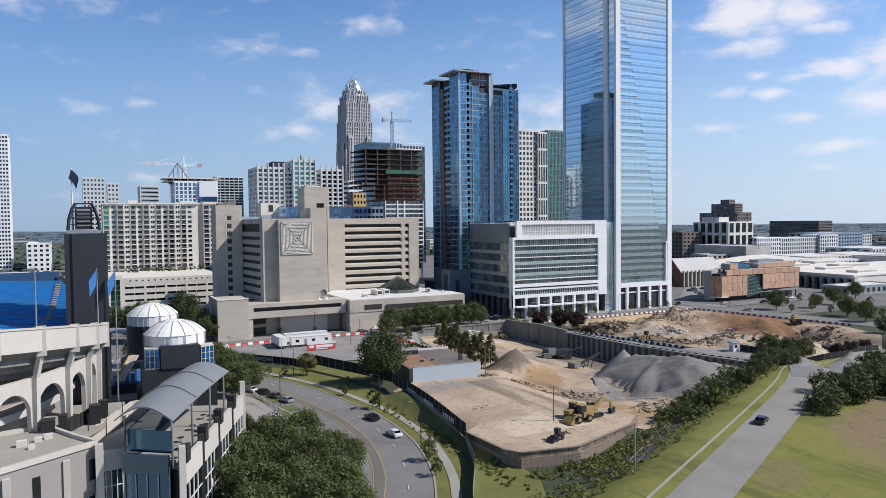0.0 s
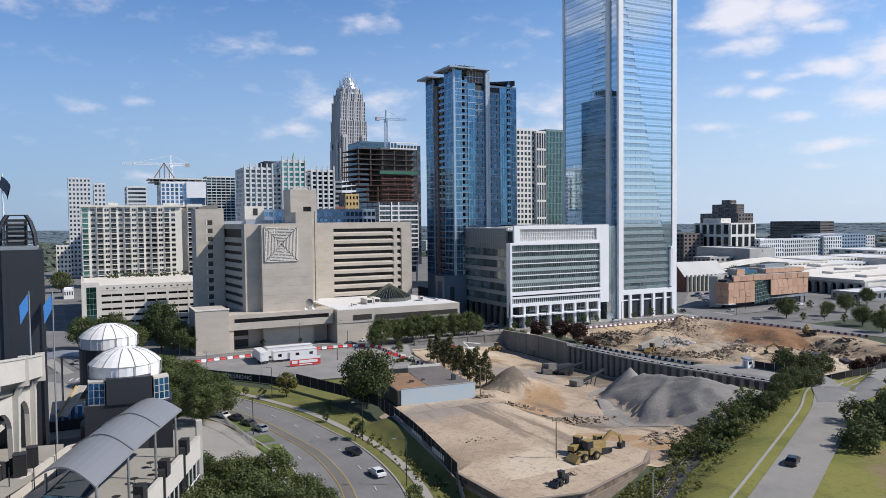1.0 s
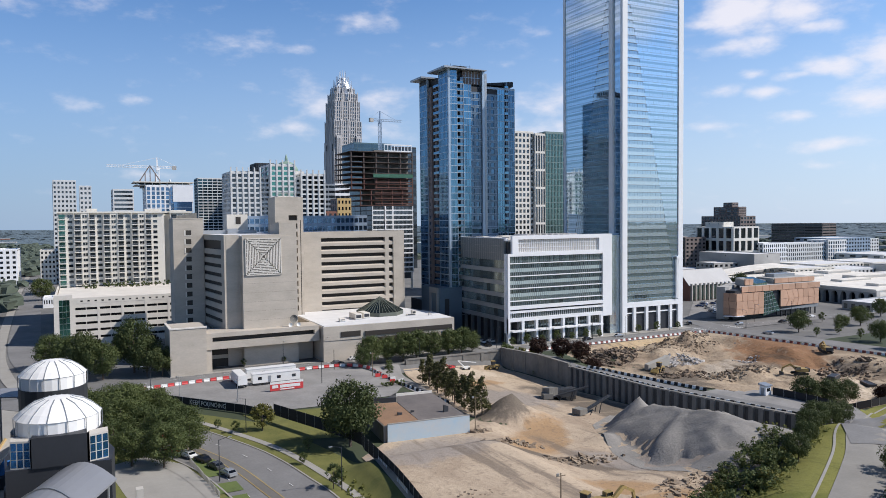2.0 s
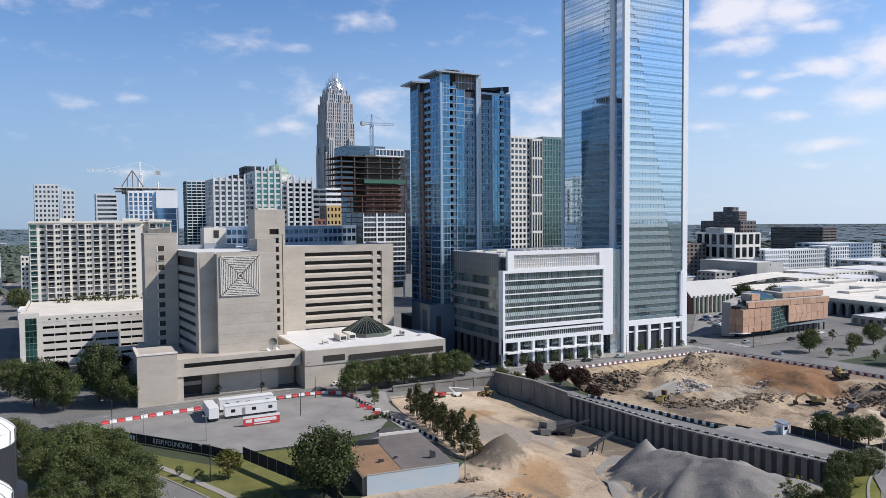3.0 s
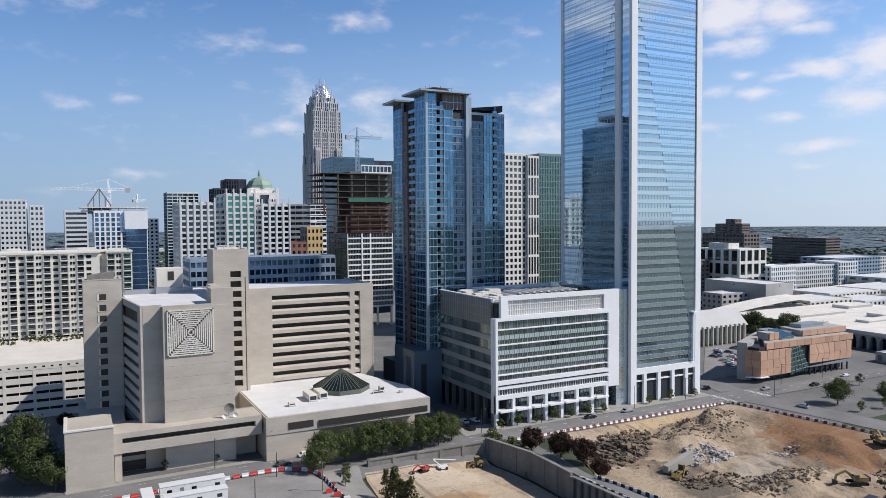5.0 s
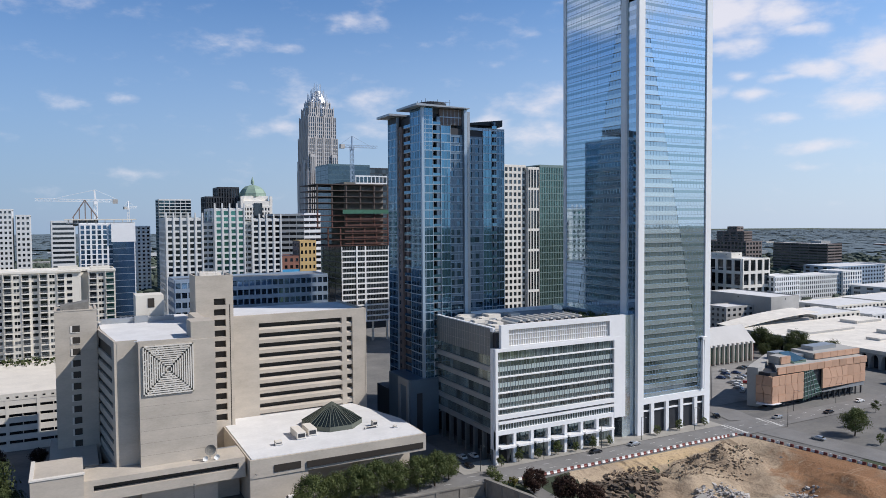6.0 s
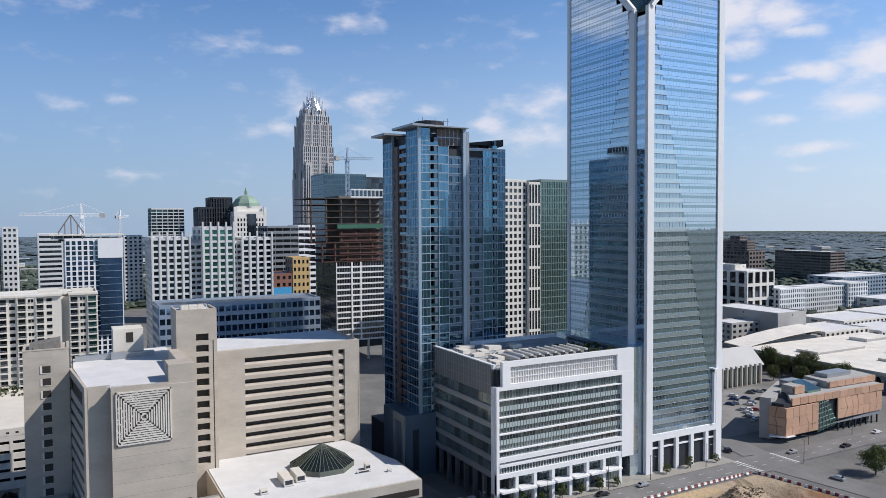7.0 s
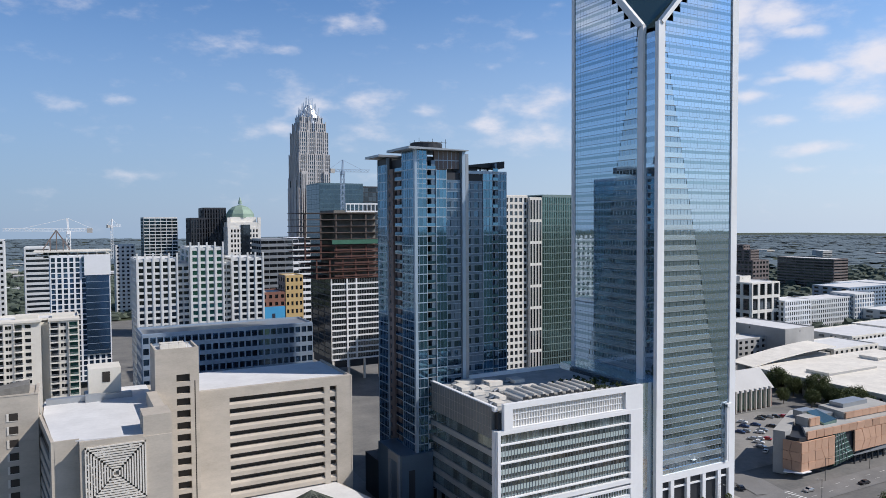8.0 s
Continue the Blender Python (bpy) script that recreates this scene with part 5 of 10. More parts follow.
# ---- cream apartment block and its parking deck ----
def apartment_building():
    root = thing("apartment_building", (38, 450, 12), "cream stucco apartment block with rows of balconies", "apartment building")
    MAIN, END = (8.6, 59.0, 440.0, 462.0), (61.8, 72.8, 440.0, 462.0)
    part("core", MB().box(8.6, 59.0, 440, 462, 10, 56.6).box(59.0, 61.8, 444, 462, 10, 56.6).box(*END, 10, 56.6), M["cream"], root)
    rows, z0, st = 14, 17.2, 2.78
    walls, slabs, rails, sills = MB(), MB(), MB(), MB()

    def window_stack(R, u, w, out):
        """Paired windows in a bay that stands out a little."""
        if out:
            # the bay's wall, cut by its windows
            us = [u, u + w / 2 - 1.05, u + w / 2 + 1.05, u + w]
            for a, b in ((us[0], us[1]), (us[2], us[3])):
                walls.fbox("S", R, a, b, 10, 57.2, 0, out)
            for k in range(rows + 1):
                lo = 10 if k == 0 else z0 + (k - 1) * st + 2.35
                hi = 57.2 if k == rows else z0 + k * st + 0.95
                walls.fbox("S", R, us[1], us[2], lo, hi, 0, out)
        for k in range(rows):
            z = z0 + k * st
            put_pane(root, "window", "S", R, u + w / 2 - 1.0, z + 0.95, max(0.0, out - 0.25), 2.0, 1.4, 0.06, M["window"])
            sills.fbox("S", R, u + w / 2 - 0.05, u + w / 2 + 0.05, z + 0.95, z + 2.35, out - 0.2, out - 0.1)
            sills.fbox("S", R, u + w / 2 - 1.1, u + w / 2 + 1.1, z + 0.8, z + 0.95, out, out + 0.15)

    def balcony_stack(R, u, w, out, glassy=False):
        """Recessed doors behind a slab and a barred rail, with a side wall on the west."""
        walls.fbox("S", R, u, u + 0.25, z0, 56.6, 0, out * 0.8)
        for k in range(rows):
            z = z0 + k * st
            slabs.fbox("S", R, u, u + w, z - 0.1, z + 0.28, 0, out)
            put_pane(root, "balcony_door", "S", R, u + 0.5, z + 0.25, 0.0, w - 0.9, 2.2, 0.06, M["greenwin" if glassy else "window"])
            rails.fbox("S", R, u + 0.1, u + w - 0.1, z + 1.1, z + 1.2, out - 0.12, out - 0.04)
            m = int((w - 0.2) / 0.3)
            for i in range(m + 1):
                x = u + 0.1 + i * (w - 0.2) / m
                rails.fbox("S", R, x - 0.03, x + 0.03, z + 0.22, z + 1.1, out - 0.1, out - 0.05)

    balcony_stack(MAIN, 0.2, 3.6, 0.7, True)
    u, i = 4.0, 0
    while u + 3.3 < 50.0:
        if i % 2:
            balcony_stack(MAIN, u, 3.3, 1.7)
            u += 3.3
        else:
            window_stack(MAIN, u, 3.4, 1.0 if i % 4 == 2 else 0.0)
            u += 3.4
        i += 1
    balcony_stack(END, 0.2, 3.4, 1.4)
    window_stack(END, 3.6, 3.2, 0.4)
    balcony_stack(END, 6.9, 3.9, 1.4, True)
    part("bay_wall", walls, M["cream"], root, kind="stuff")
    part("balcony_slab", slabs, M["creamlight"], root, kind="stuff")
    part("balcony_rail", rails, M["greymetal"], root, kind="stuff")
    part("window_trim", sills, M["creamlight"], root, kind="stuff")
    for k in range(0, rows, 2):
        for j in range(4):
            put_pane(root, "window", "W", MAIN, 2.2 + j * 5, z0 + k * st + 0.8, 0.0, 2.6, 1.8, 0.06, M["greenwin"])
    roof_slab(root, (8.6, 72.8, 444, 462), 56.6, M["whiteroof"], 0.9, 0.4, M["cream"])
    part("cornice", MB().box(8.4, 59.2, 438.8, 444.2, 56.6, 57.4).box(61.6, 73.0, 438.8, 444.2, 56.6, 57.4), M["cream"], root)
    for q in ((22, 27, 446, 452, 56.6, 59), (50, 58, 446, 452, 56.6, 58.8), (63, 71, 447, 456, 56.6, 58.2)):
        part("roof_house", MB().box(*q), M["cream"], root)


apartment_building()


def parking_deck():
    R = (8.0, 62.0, 370.0, 438.0)
    c = M["deckconc"]
    root = thing("parking_deck", (35, 400, 0), "pale concrete parking deck with open slots and a green glass stair", "parking garage")
    part("inside", MB().box(9.5, 61.5, 371.8, 437, 0, 18.6), M["dark"], root)
    mb = MB()
    for k in range(6):
        z = 0.6 + k * 3.05
        mb.fbox("S", R, 7.0, 54, z, z + 2.0, -0.5, 0)
        mb.fbox("W", R, 0, 68, z, z + 2.0, -0.5, 0)
    mb.fbox("S", R, 7.0, 54, 17.6, 20.0, -0.6, 0.1).fbox("W", R, 0, 68, 17.6, 20.0, -0.6, 0.1).fbox("S", R, 0, 54, 0, 1.6, -0.6, 0.05)
    for u in (7.0, 16.4, 25.8, 35.2, 44.6, 53.2):
        mb.fbox("S", R, u, u + 1.0, 0, 19, -0.6, 0.08)
    for u in range(0, 68, 9):
        mb.fbox("W", R, u, u + 1.0, 0, 19, -0.6, 0.08)
    part("spandrel", mb, c, root, kind="stuff")
    thin = MB()
    for u in (12, 21.4, 30.8, 40.2, 49.4):
        thin.fbox("S", R, u, u + 0.25, 1.6, 17.6, -0.5, -0.05)
    part("post", thin, c, root, kind="stuff")
    part("stair_tower", MB().fbox("S", R, 0, 7.0, 0, 21.4, -6, 0.2), c, root)
    rows = 7
    for k in range(rows):
        for j in range(3):
            put_pane(root, "stair_window", "S", R, 2.0 + j * 1.35, 2.0 + k * 2.5, 0.21, 1.25, 2.35, 0.06, M["greenwin"])
    part("roof", MB().box(9, 61.5, 371, 437, 19.0, 19.2), c, root)
    holes = MB()
    for i in range(16):
        holes.fbox("S", R, 10 + i * 2.7, 10.9 + i * 2.7, 18.3, 18.9, 0.1, 0.12)
    part("scupper", holes, M["dark"], root, kind="stuff")


parking_deck()

# ---- towers and blocks of the city behind ----
M["bluegrey"] = mat("blue_grey_metal", (0.34, 0.42, 0.52), 0.4, 0.4, vary=0.12)
M["tealmetal"] = mat("teal_metal", (0.10, 0.16, 0.19), 0.4, 0.4, vary=0.12)
M["tealglass"] = glass("teal_glass", (0.10, 0.19, 0.23), 0.12, rand=0.15)
M["ochre"] = mat("ochre_brick", (0.52, 0.37, 0.17), 0.9, vary=0.12)
M["deepgreenglass"] = glass("deep_green_glass", (0.14, 0.24, 0.23), 0.10, rand=0.25)
M["slabglass"] = glass("blue_grey_slab_glass", (0.085, 0.13, 0.165), 0.15, rand=0.12)
M["greenmetal"] = mat("pale_green_fins", (0.20, 0.265, 0.25), 0.4, 0.3, vary=0.1)
M["greywhite"] = mat("grey_white_render", (0.62, 0.63, 0.625), 0.85, vary=0.1)
AG = "grey-white apartment towers with gridded windows and pinnacles"
for x0, x1, y0, top, cols, wcols, pane, pier in ((96.0, 112.6, 450, 80.0, 5, 6, "window", 0.4), (112.6, 118.2, 452.6, 77.4, 2, 0, "window", 0.25), (118.2, 132.4, 448.6, 84.6, 4, 2, "greenwin", 0.4),
                                                 (132.4, 136.6, 452.6, 77.4, 2, 0, "window", 0.25), (136.6, 151.0, 450, 79.4, 4, 0, "window", 0.4)):
    wing = tower_block("apartment_building", (x0, x1, y0, 475), 8, top, AG if cols > 2 else "recessed balcony bay between grey-white apartment towers", "apartment building", M["greywhite"], M[pane], 25, cols, wcols, pier, 0.34 if cols > 2 else 0.2, 0.6, limit=64)
    if cols > 2:
        for i in range(cols + 1):
            x = x0 + i * (x1 - x0) / cols
            part("pinnacle", MB().box(x - 0.35, x + 0.35, y0 - 0.9, y0 - 0.1, 20, top + 2.6), M["greywhite"], wing)
    else:
        edge = MB()
        for k in range(24):
            edge.box(x0, x1, y0 - 1.5, y0 - 0.6, 10.5 + k * 2.73, 10.8 + k * 2.73).box(x0, x1, y0 - 1.5, y0 - 1.4, 10.8 + k * 2.73, 11.8 + k * 2.73)
        part("balcony", edge, M["greywhite"], wing, kind="stuff")

tower_block("office_building", (93.0, 159.0, 400, 420), 0, 54.0, "low office block in blue-grey glass and metal", "office building", M["bluegrey"], M["bluewin"], 13, 26, 8, 0.22, 0.42, 0.3, limit=200, roof=M["greymetal"])
tower_block("apartment_tower", (61.0, 92.0, 575, 600), 4, 77.5, "apartment tower under construction in dark blue glass with white slabs", "apartment building", M["white"], M["bluewin"], 24, 10, 6, 0.34, 0.2, 0.5, limit=280)
tower_block("apartment_tower", (44.0, 60.0, 686, 712), 0, 79.2, "grey concrete apartment slab with dark window bands", "apartment building", M["greywhite"], M["window"], 22, 1, 2, 0.12, 0.5, 0.4, limit=44)
tower_block("hotel_tower", (140.3, 172.6, 890, 915), 0, 101.4, "teal glass hotel tower with white balcony edges", "hotel", M["greywhite"], M["tealglass"], 30, 6, 4, 0.1, 0.28, 0.5, limit=44, w_wall=M["tealmetal"])
tower_block("office_tower", (162.4, 176.0, 738, 760), 0, 99.7, "lower step of a dark ribbed office tower", "office building", M["darkmetal"], M["window"], 25, 6, 4, 0.45, 0.1, 0.6, limit=44)
tower_block("office_tower", (173.9, 192.0, 742, 766), 0, 108.3, "dark ribbed office tower", "office building", M["darkmetal"], M["window"], 27, 8, 4, 0.45, 0.1, 0.6, limit=44)
tower_block("office_tower", (268.7, 309.6, 722, 760), 0, 130, "blue-grey glass slab office tower", "office building", M["tealmetal"], M["slabglass"], 30, 12, 5, 0.06, 0.12, 0.1, limit=160)
tower_block("office_tower", (309.8, 340.0, 728, 760), 0, 128, "dark glass wing of an office tower", "office building", M["darkmetal"], M["window"], 30, 8, 0, 0.06, 0.12, 0.1, limit=60)
tower_block("office_building", (196.5, 220.4, 640, 668), 0, 83.4, "grey office block with horizontal window bands", "office building", M["greymetal"], M["window"], 19, 4, 4, 0.05, 0.5, 0.3, limit=44)
tower_block("office_building", (220.5, 234.0, 640, 668), 0, 83.8, "white office block with horizontal window bands", "office building", M["white"], M["window"], 18, 3, 0, 0.05, 0.5, 0.3, limit=44)
tower_block("hotel_building", (175.6, 185.5, 500, 514), 0, 66.4, "small yellow-ochre hotel building with square windows", "hotel", M["ochre"], M["window"], 15, 4, 3, 0.5, 0.5, 0.3, limit=44, w_wall=M["brownpanel"])
tower_block("apartment_tower", (277.0, 292.0, 436, 452), 0, 109.6, "cream residential tower with square dark windows", "apartment building", M["creamlight"], M["window"], 30, 5, 4, 0.38, 0.38, 0.5, limit=150)
tower_block("apartment_tower", (292.2, 300.2, 434, 450), 0, 108.4, "cream residential tower wing with tall paired windows", "apartment building", M["creamlight"], M["window"], 9, 4, 3, 0.3, 0.12, 0.4, limit=60)
tower_block("office_tower", (300.6, 330.0, 434, 470), 0, 110.0, "pale green glass tower with fine upright fins", "office building", M["greenmetal"], M["deepgreenglass"], 28, 24, 0, 0.22, 0.10, 0.35, limit=200)
tower_block("apartment_tower", (-1.0, 17.0, 735, 755), 0, 88.5, "pale white apartment tower far off", "apartment building", M["greywhite"], M["window"], 22, 6, 4, 0.45, 0.5, 0.4, limit=100)
tower_block("apartment_tower", (19.5, 29.0, 737, 755), 0, 84, "narrow pale apartment tower far off", "apartment building", M["greywhite"], M["window"], 20, 3, 3, 0.45, 0.5, 0.4, limit=60)
tower_block("apartment_tower", (-68, -58.5, 735, 755), 0, 125, "white slender tower with many balconies", "apartment building", M["white"], M["window"], 36, 4, 0, 0.3, 0.45, 0.5, limit=100)
tower_block("office_building", (588.4, 624.2, 530, 576.6), -10, 41.3, "white-framed office block with large square windows", "office building", M["creamlight"], M["window"], 4, 4, 5, 0.3, 0.22, 0.9, limit=60)
tower_block("office_building", (716.5, 742.0, 632, 691), -10, 52, "stepped brown office block", "office building", M["brownpanel"], M["window"], 13, 5, 12, 0.35, 0.45, 0.4, limit=44)
tower_block("office_building", (718.0, 731.0, 636, 673), 50, 63, "upper step of a brown office block", "office building", M["brownpanel"], M["window"], 4, 8, 4, 0.35, 0.5, 0.4, limit=50)
tower_block("office_building", (719.0, 729.0, 646, 659), 60, 68.2, "top step of a brown office block", "office building", M["brownpanel"], M["window"], 2, 4, 2, 0.35, 0.5, 0.4, limit=12)
tower_block("office_building", (1018.0, 1050.0, 741, 830), -20, 39.5, "long brown office block with window bands", "office building", M["brownpanel"], M["window"], 14, 2, 6, 0.03, 0.55, 0.4, limit=44)
tower_block("hotel_building", (622.6, 657.4, 523, 545), -8, 24.6, "white and grey hotel with rows of windows", "hotel", M["white"], M["window"], 7, 12, 5, 0.5, 0.35, 0.4, limit=120)
tower_block("hotel_building", (657.5, 718.0, 524, 545), -8, 23.6, "white and grey hotel wing with rows of windows", "hotel", M["greywhite"], M["window"], 7, 20, 0, 0.5, 0.35, 0.4, limit=140)
tower_block("hotel_building", (718.1, 748.0, 521, 545), -8, 25.8, "taller blue-grey end block of a hotel", "hotel", M["greywhite"], M["bluewin"], 8, 8, 4, 0.45, 0.3, 0.4, limit=44)
tower_block("office_building", (592.0, 606.0, 545, 568), 41, 46, "cream penthouse on a white-framed office block", "office building", M["cream"], M["window"], 1, 2, 2, 0.9, 0.8, 0.2, limit=4)
tower_block("hall_building", (498.6, 528.8, 430, 487), -6, 21.2, "windowless grey concrete hall", "hall", M["concrete"], M["window"], 1, 1, 1, 0.98, 0.95, 0.1, limit=0)


# ---- streets, lots and the building site ----
M["walk"] = mat("concrete_sidewalk", (0.32, 0.305, 0.275), 0.9, vary=0.15, scale=1.2, fine=6)
M["paint"] = mat("white_road_paint", (0.62, 0.62, 0.60), 0.8, vary=0.2)
M["yellow"] = mat("yellow_road_paint", (0.36, 0.27, 0.10), 0.8, vary=0.2)
M["median"] = mat("buff_median_paving", (0.15, 0.14, 0.125), 0.9, vary=0.2)
M["darkasphalt"] = mat("dark_patched_asphalt", (0.07, 0.07, 0.075), 0.95, vary=0.4, scale=2.0, fine=6)
M["tarfloor"] = mat("dark_tar_stained_floor", (0.105, 0.095, 0.092), 0.95, vary=0.45, scale=1.2, fine=5, tone=(0.19, 0.165, 0.15))
M["bluepaint"] = mat("chipped_pale_blue_paint", (0.40, 0.52, 0.60), 0.8, scale=2.0, fine=5, tone=(0.52, 0.53, 0.52))
M["block"] = mat("grey_brown_retaining_block", (0.25, 0.20, 0.16), 0.95, vary=0.2, rand=0.5, fine=8, bump=0.2)
M["black"] = mat("black_fabric_and_paint", (0.02, 0.02, 0.022), 0.85, vary=0.2)
M["red"] = mat("red_plastic", (0.55, 0.05, 0.05), 0.5, vary=0.12)
M["whiteplastic"] = mat("white_plastic", (0.72, 0.72, 0.70), 0.5, vary=0.12)
M["steel"] = mat("galvanised_steel", (0.42, 0.43, 0.44), 0.45, 0.7, vary=0.1)
M["yellowpaint"] = mat("dusty_yellow_machine_paint", (0.42, 0.29, 0.08), 0.7, scale=6, fine=12, tone=(0.20, 0.15, 0.08))
M["rubber"] = mat("black_rubber", (0.02, 0.02, 0.02), 0.8, vary=0.2)
M["steelmesh"] = mat("grey_wire_mesh", (0.34, 0.35, 0.35), 0.6, 0.4, vary=0.1)
M["wood"] = mat("weathered_timber", (0.20, 0.15, 0.10), 0.9, vary=0.25)

CURVE = [(-14, -20), (6, 28), (25, 72), (34, 92), (41.3, 108), (45.4, 117.7), (48.8, 130), (50.5, 141.6), (50.7, 156), (49, 168), (46.7, 181), (43.5, 192), (37, 208), (29, 226), (22, 246), (17, 262)]
CROSS = [(-220, 262), (-60, 264), (17, 269), (50, 277), (100, 278.4), (140, 273.8), (180, 269.8), (268, 269.2), (340, 269), (430, 268), (620, 262)]
EAST = [(281, 269), (286, 240), (292, 200), (297, 160), (300, 110), (300, 40)]
RAMPROAD = [(-60, 0), (-10, 27), (40, 54), (58, 64), (78, 75), (114, 94), (151, 114), (172, 127), (200, 138), (240, 147), (298, 156)]
SERVICE = [(190, 132), (185, 146), (181, 160), (176, 179), (172, 199), (168.4, 222), (170, 240), (174, 262)]
draped("verge", [(38, -60), (38, 40), (70, 104), (70, 172), (66, 190), (58, 215), (40, 238), (28, 262), (-20, 262), (-60, 200), (-60, -60)], M["grass"], 0.06, 2, label="dry mown grass beside the curved street", category="grass")
M["roadgrass"] = soil("dry_roadside_grass", (0.205, 0.20, 0.055), (0.14, 0.15, 0.036), (0.10, 0.105, 0.035), 60.0, 3.0, 0.3, spots=((148, 84, 36, 15, 18, (0.23, 0.165, 0.105)), (96, 76, 9, 4, 30, (0.19, 0.165, 0.08))))
draped("verge", [(38.2, 40), (38.2, -60), (300, -60), (300, 150), (240, 158), (196, 146), (170, 138), (112, 112), (70, 92), (56, 72)], M["roadgrass"], 0.06, 2, label="mown grass round the ramp road", category="grass")
ribbon("road", CURVE, 0, M["asphalt"], 0.10, "curved asphalt street with several lanes", "road", left=-6.6, right=9.3)
ribbon("road", CROSS, 5.4, M["asphalt"], 0.13, "asphalt cross street before the buildings", "road")
ribbon("road", EAST, 6.5, M["asphalt"], 0.10, "asphalt street beside the building yard", "road")
ribbon("road", RAMPROAD, 4.0, M["paleasphalt"], 0.16, "pale worn asphalt ramp road", "road")
draped("service_apron", [(178, 180), (186, 180.5), (195, 171), (200, 150), (196, 140), (186, 138), (181, 148), (177, 164)], M["lot"], 0.11, 2, label="grey asphalt apron at the yard entrance", category="road")
ribbon("road", SERVICE, 2.3, M["asphalt"], 0.12, "asphalt service road above the retaining wall", "road")
draped("crossing", [(5, 254), (28, 262), (32, 276), (8, 274), (-4, 264)], M["asphalt"], 0.16, 3, label="asphalt street crossing", category="road")
draped("crossing", [(268, 262), (292, 262), (292, 276), (268, 276)], M["asphalt"], 0.17, 3, label="asphalt street crossing by the tower", category="road")
ribbon("road", [(16, 266), (6, 312), (-3, 375), (-9.5, 520), (-16, 720), (-19, 900)], 6.4, M["asphalt"], 0.10, "straight city street running away to the woods", "road")
ribbon("pavement", [(4, 270), (-5, 312), (-12, 375), (-18.5, 520), (-25, 720), (-28, 900)], 2.0, M["walk"], 0.14, "pale concrete pavement beside a city street", "sidewalk")
ribbon("road", [(285, 276), (300, 330), (330, 420), (380, 560)], 6.0, M["asphalt"], 0.10, "side street past the tower", "road")
ribbon("road", [(160, 285), (158, 330), (160, 380), (175, 430), (190, 520), (200, 640)], 6.0, M["asphalt"], 0.10, "street behind the glass towers", "road")
ribbon("pavement", CURVE, 0, M["walk"], 0.16, "concrete sidewalk along the curved street", "sidewalk", left=12.0, right=13.7)
ribbon("kerb", CURVE, 0, M["walk"], 0.22, "concrete kerb", "kerb", left=9.3, right=9.65)
ribbon("kerb", CURVE, 0, M["walk"], 0.22, "concrete kerb", "kerb", left=-6.95, right=-6.6)
ribbon("pavement", CURVE[:-2], 0, M["walk"], 0.15, "concrete sidewalk beside the plaza", "sidewalk", left=-10.6, right=-8.8)
ribbon("median", CURVE, 0, M["median"], 0.15, "buff paved strip between yellow lines", "median", left=-0.9, right=0.9)
for o in (-1.15, 0.9):
    ribbon("yellow_line", CURVE, 0, M["yellow"], 0.17, "yellow road line", "road marking", left=o, right=o + 0.22)
ribbon("pavement", [(44, 282.2), (70, 283.4), (98, 283.8), (150, 279.2)], 1.3, M["walk"], 0.2, "concrete sidewalk before the government building", "sidewalk")
draped("pavement", [(160, 275), (272, 274.6), (272, 283), (160, 284)], M["walk"], 0.2, 4, label="paved forecourt before the office towers", category="sidewalk")
draped("plaza", [(27, 162), (41, 160), (40, 176), (37, 190), (30, 200), (22, 196)], M["walk"], 0.1, 4, label="pale concrete plaza", category="plaza")
draped("plaza", [(-60, 60), (14, 60), (24, 104), (24, 170), (8, 262), (-60, 262)], M["walk"], 0.08, 6, label="concrete stadium plaza", category="plaza")
for lawn in ([(38.4, 194), (43.2, 190), (44.6, 179.4), (40.2, 179.2)], [(40.3, 174.6), (44.9, 174.4), (45.4, 169.0), (40.9, 168.8)], [(41.0, 166.6), (45.4, 166.8), (45.9, 155.6), (41.9, 155.2)]):
    draped("lawn", lawn, M["lawn"], 0.2, 2, label="small mown lawn beside the plaza", category="grass")
draped("parking_lot", [(31, 262), (34.5, 268), (55, 270), (82, 271.6), (100, 271), (107, 260), (107, 234), (100, 224), (80, 222.5), (64, 223.5), (57, 226)], M["lot"], 0.12, 3, label="grey asphalt parking lot with faded bays", category="parking lot")
draped("old_yard", [(101, 226), (113, 226), (113, 198.5), (89, 199), (86, 212)], M["darkasphalt"], 0.12, 3, label="patched dark asphalt yard", category="yard")
draped("small_road", [(108, 266), (119, 266), (117, 240), (113.5, 214), (107.5, 214)], M["lot"], 0.12, 3, label="narrow asphalt drive beside the site", category="road")
draped("dry_grass", [(56, 224), (88, 219), (84, 205), (74, 192), (62, 196)], M["grass"], 0.08, 3, label="dry grass bank beside the lot", category="grass")
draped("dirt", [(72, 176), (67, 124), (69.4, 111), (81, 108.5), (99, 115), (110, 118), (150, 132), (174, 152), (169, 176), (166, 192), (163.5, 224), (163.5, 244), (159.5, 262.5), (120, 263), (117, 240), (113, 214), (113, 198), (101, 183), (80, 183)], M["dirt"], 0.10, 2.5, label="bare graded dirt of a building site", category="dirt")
draped("gravel_heap", [(124, 140), (136, 126), (158, 130), (173.5, 150), (168, 178), (166, 186), (152, 190), (138, 180), (128, 160)], M["gravel"], 0.16, 0.9, label="large heap of grey crushed stone", category="gravel")
draped("yard_dirt", [(200.5, 150), (240, 150), (270, 170), (281, 196), (268, 262), (190, 262), (182, 250), (171.5, 223), (176.2, 199), (184.5, 181.5), (195.5, 172)], M["yarddirt"], 0.10, 1.6, label="churned dirt of an excavation yard", category="dirt")




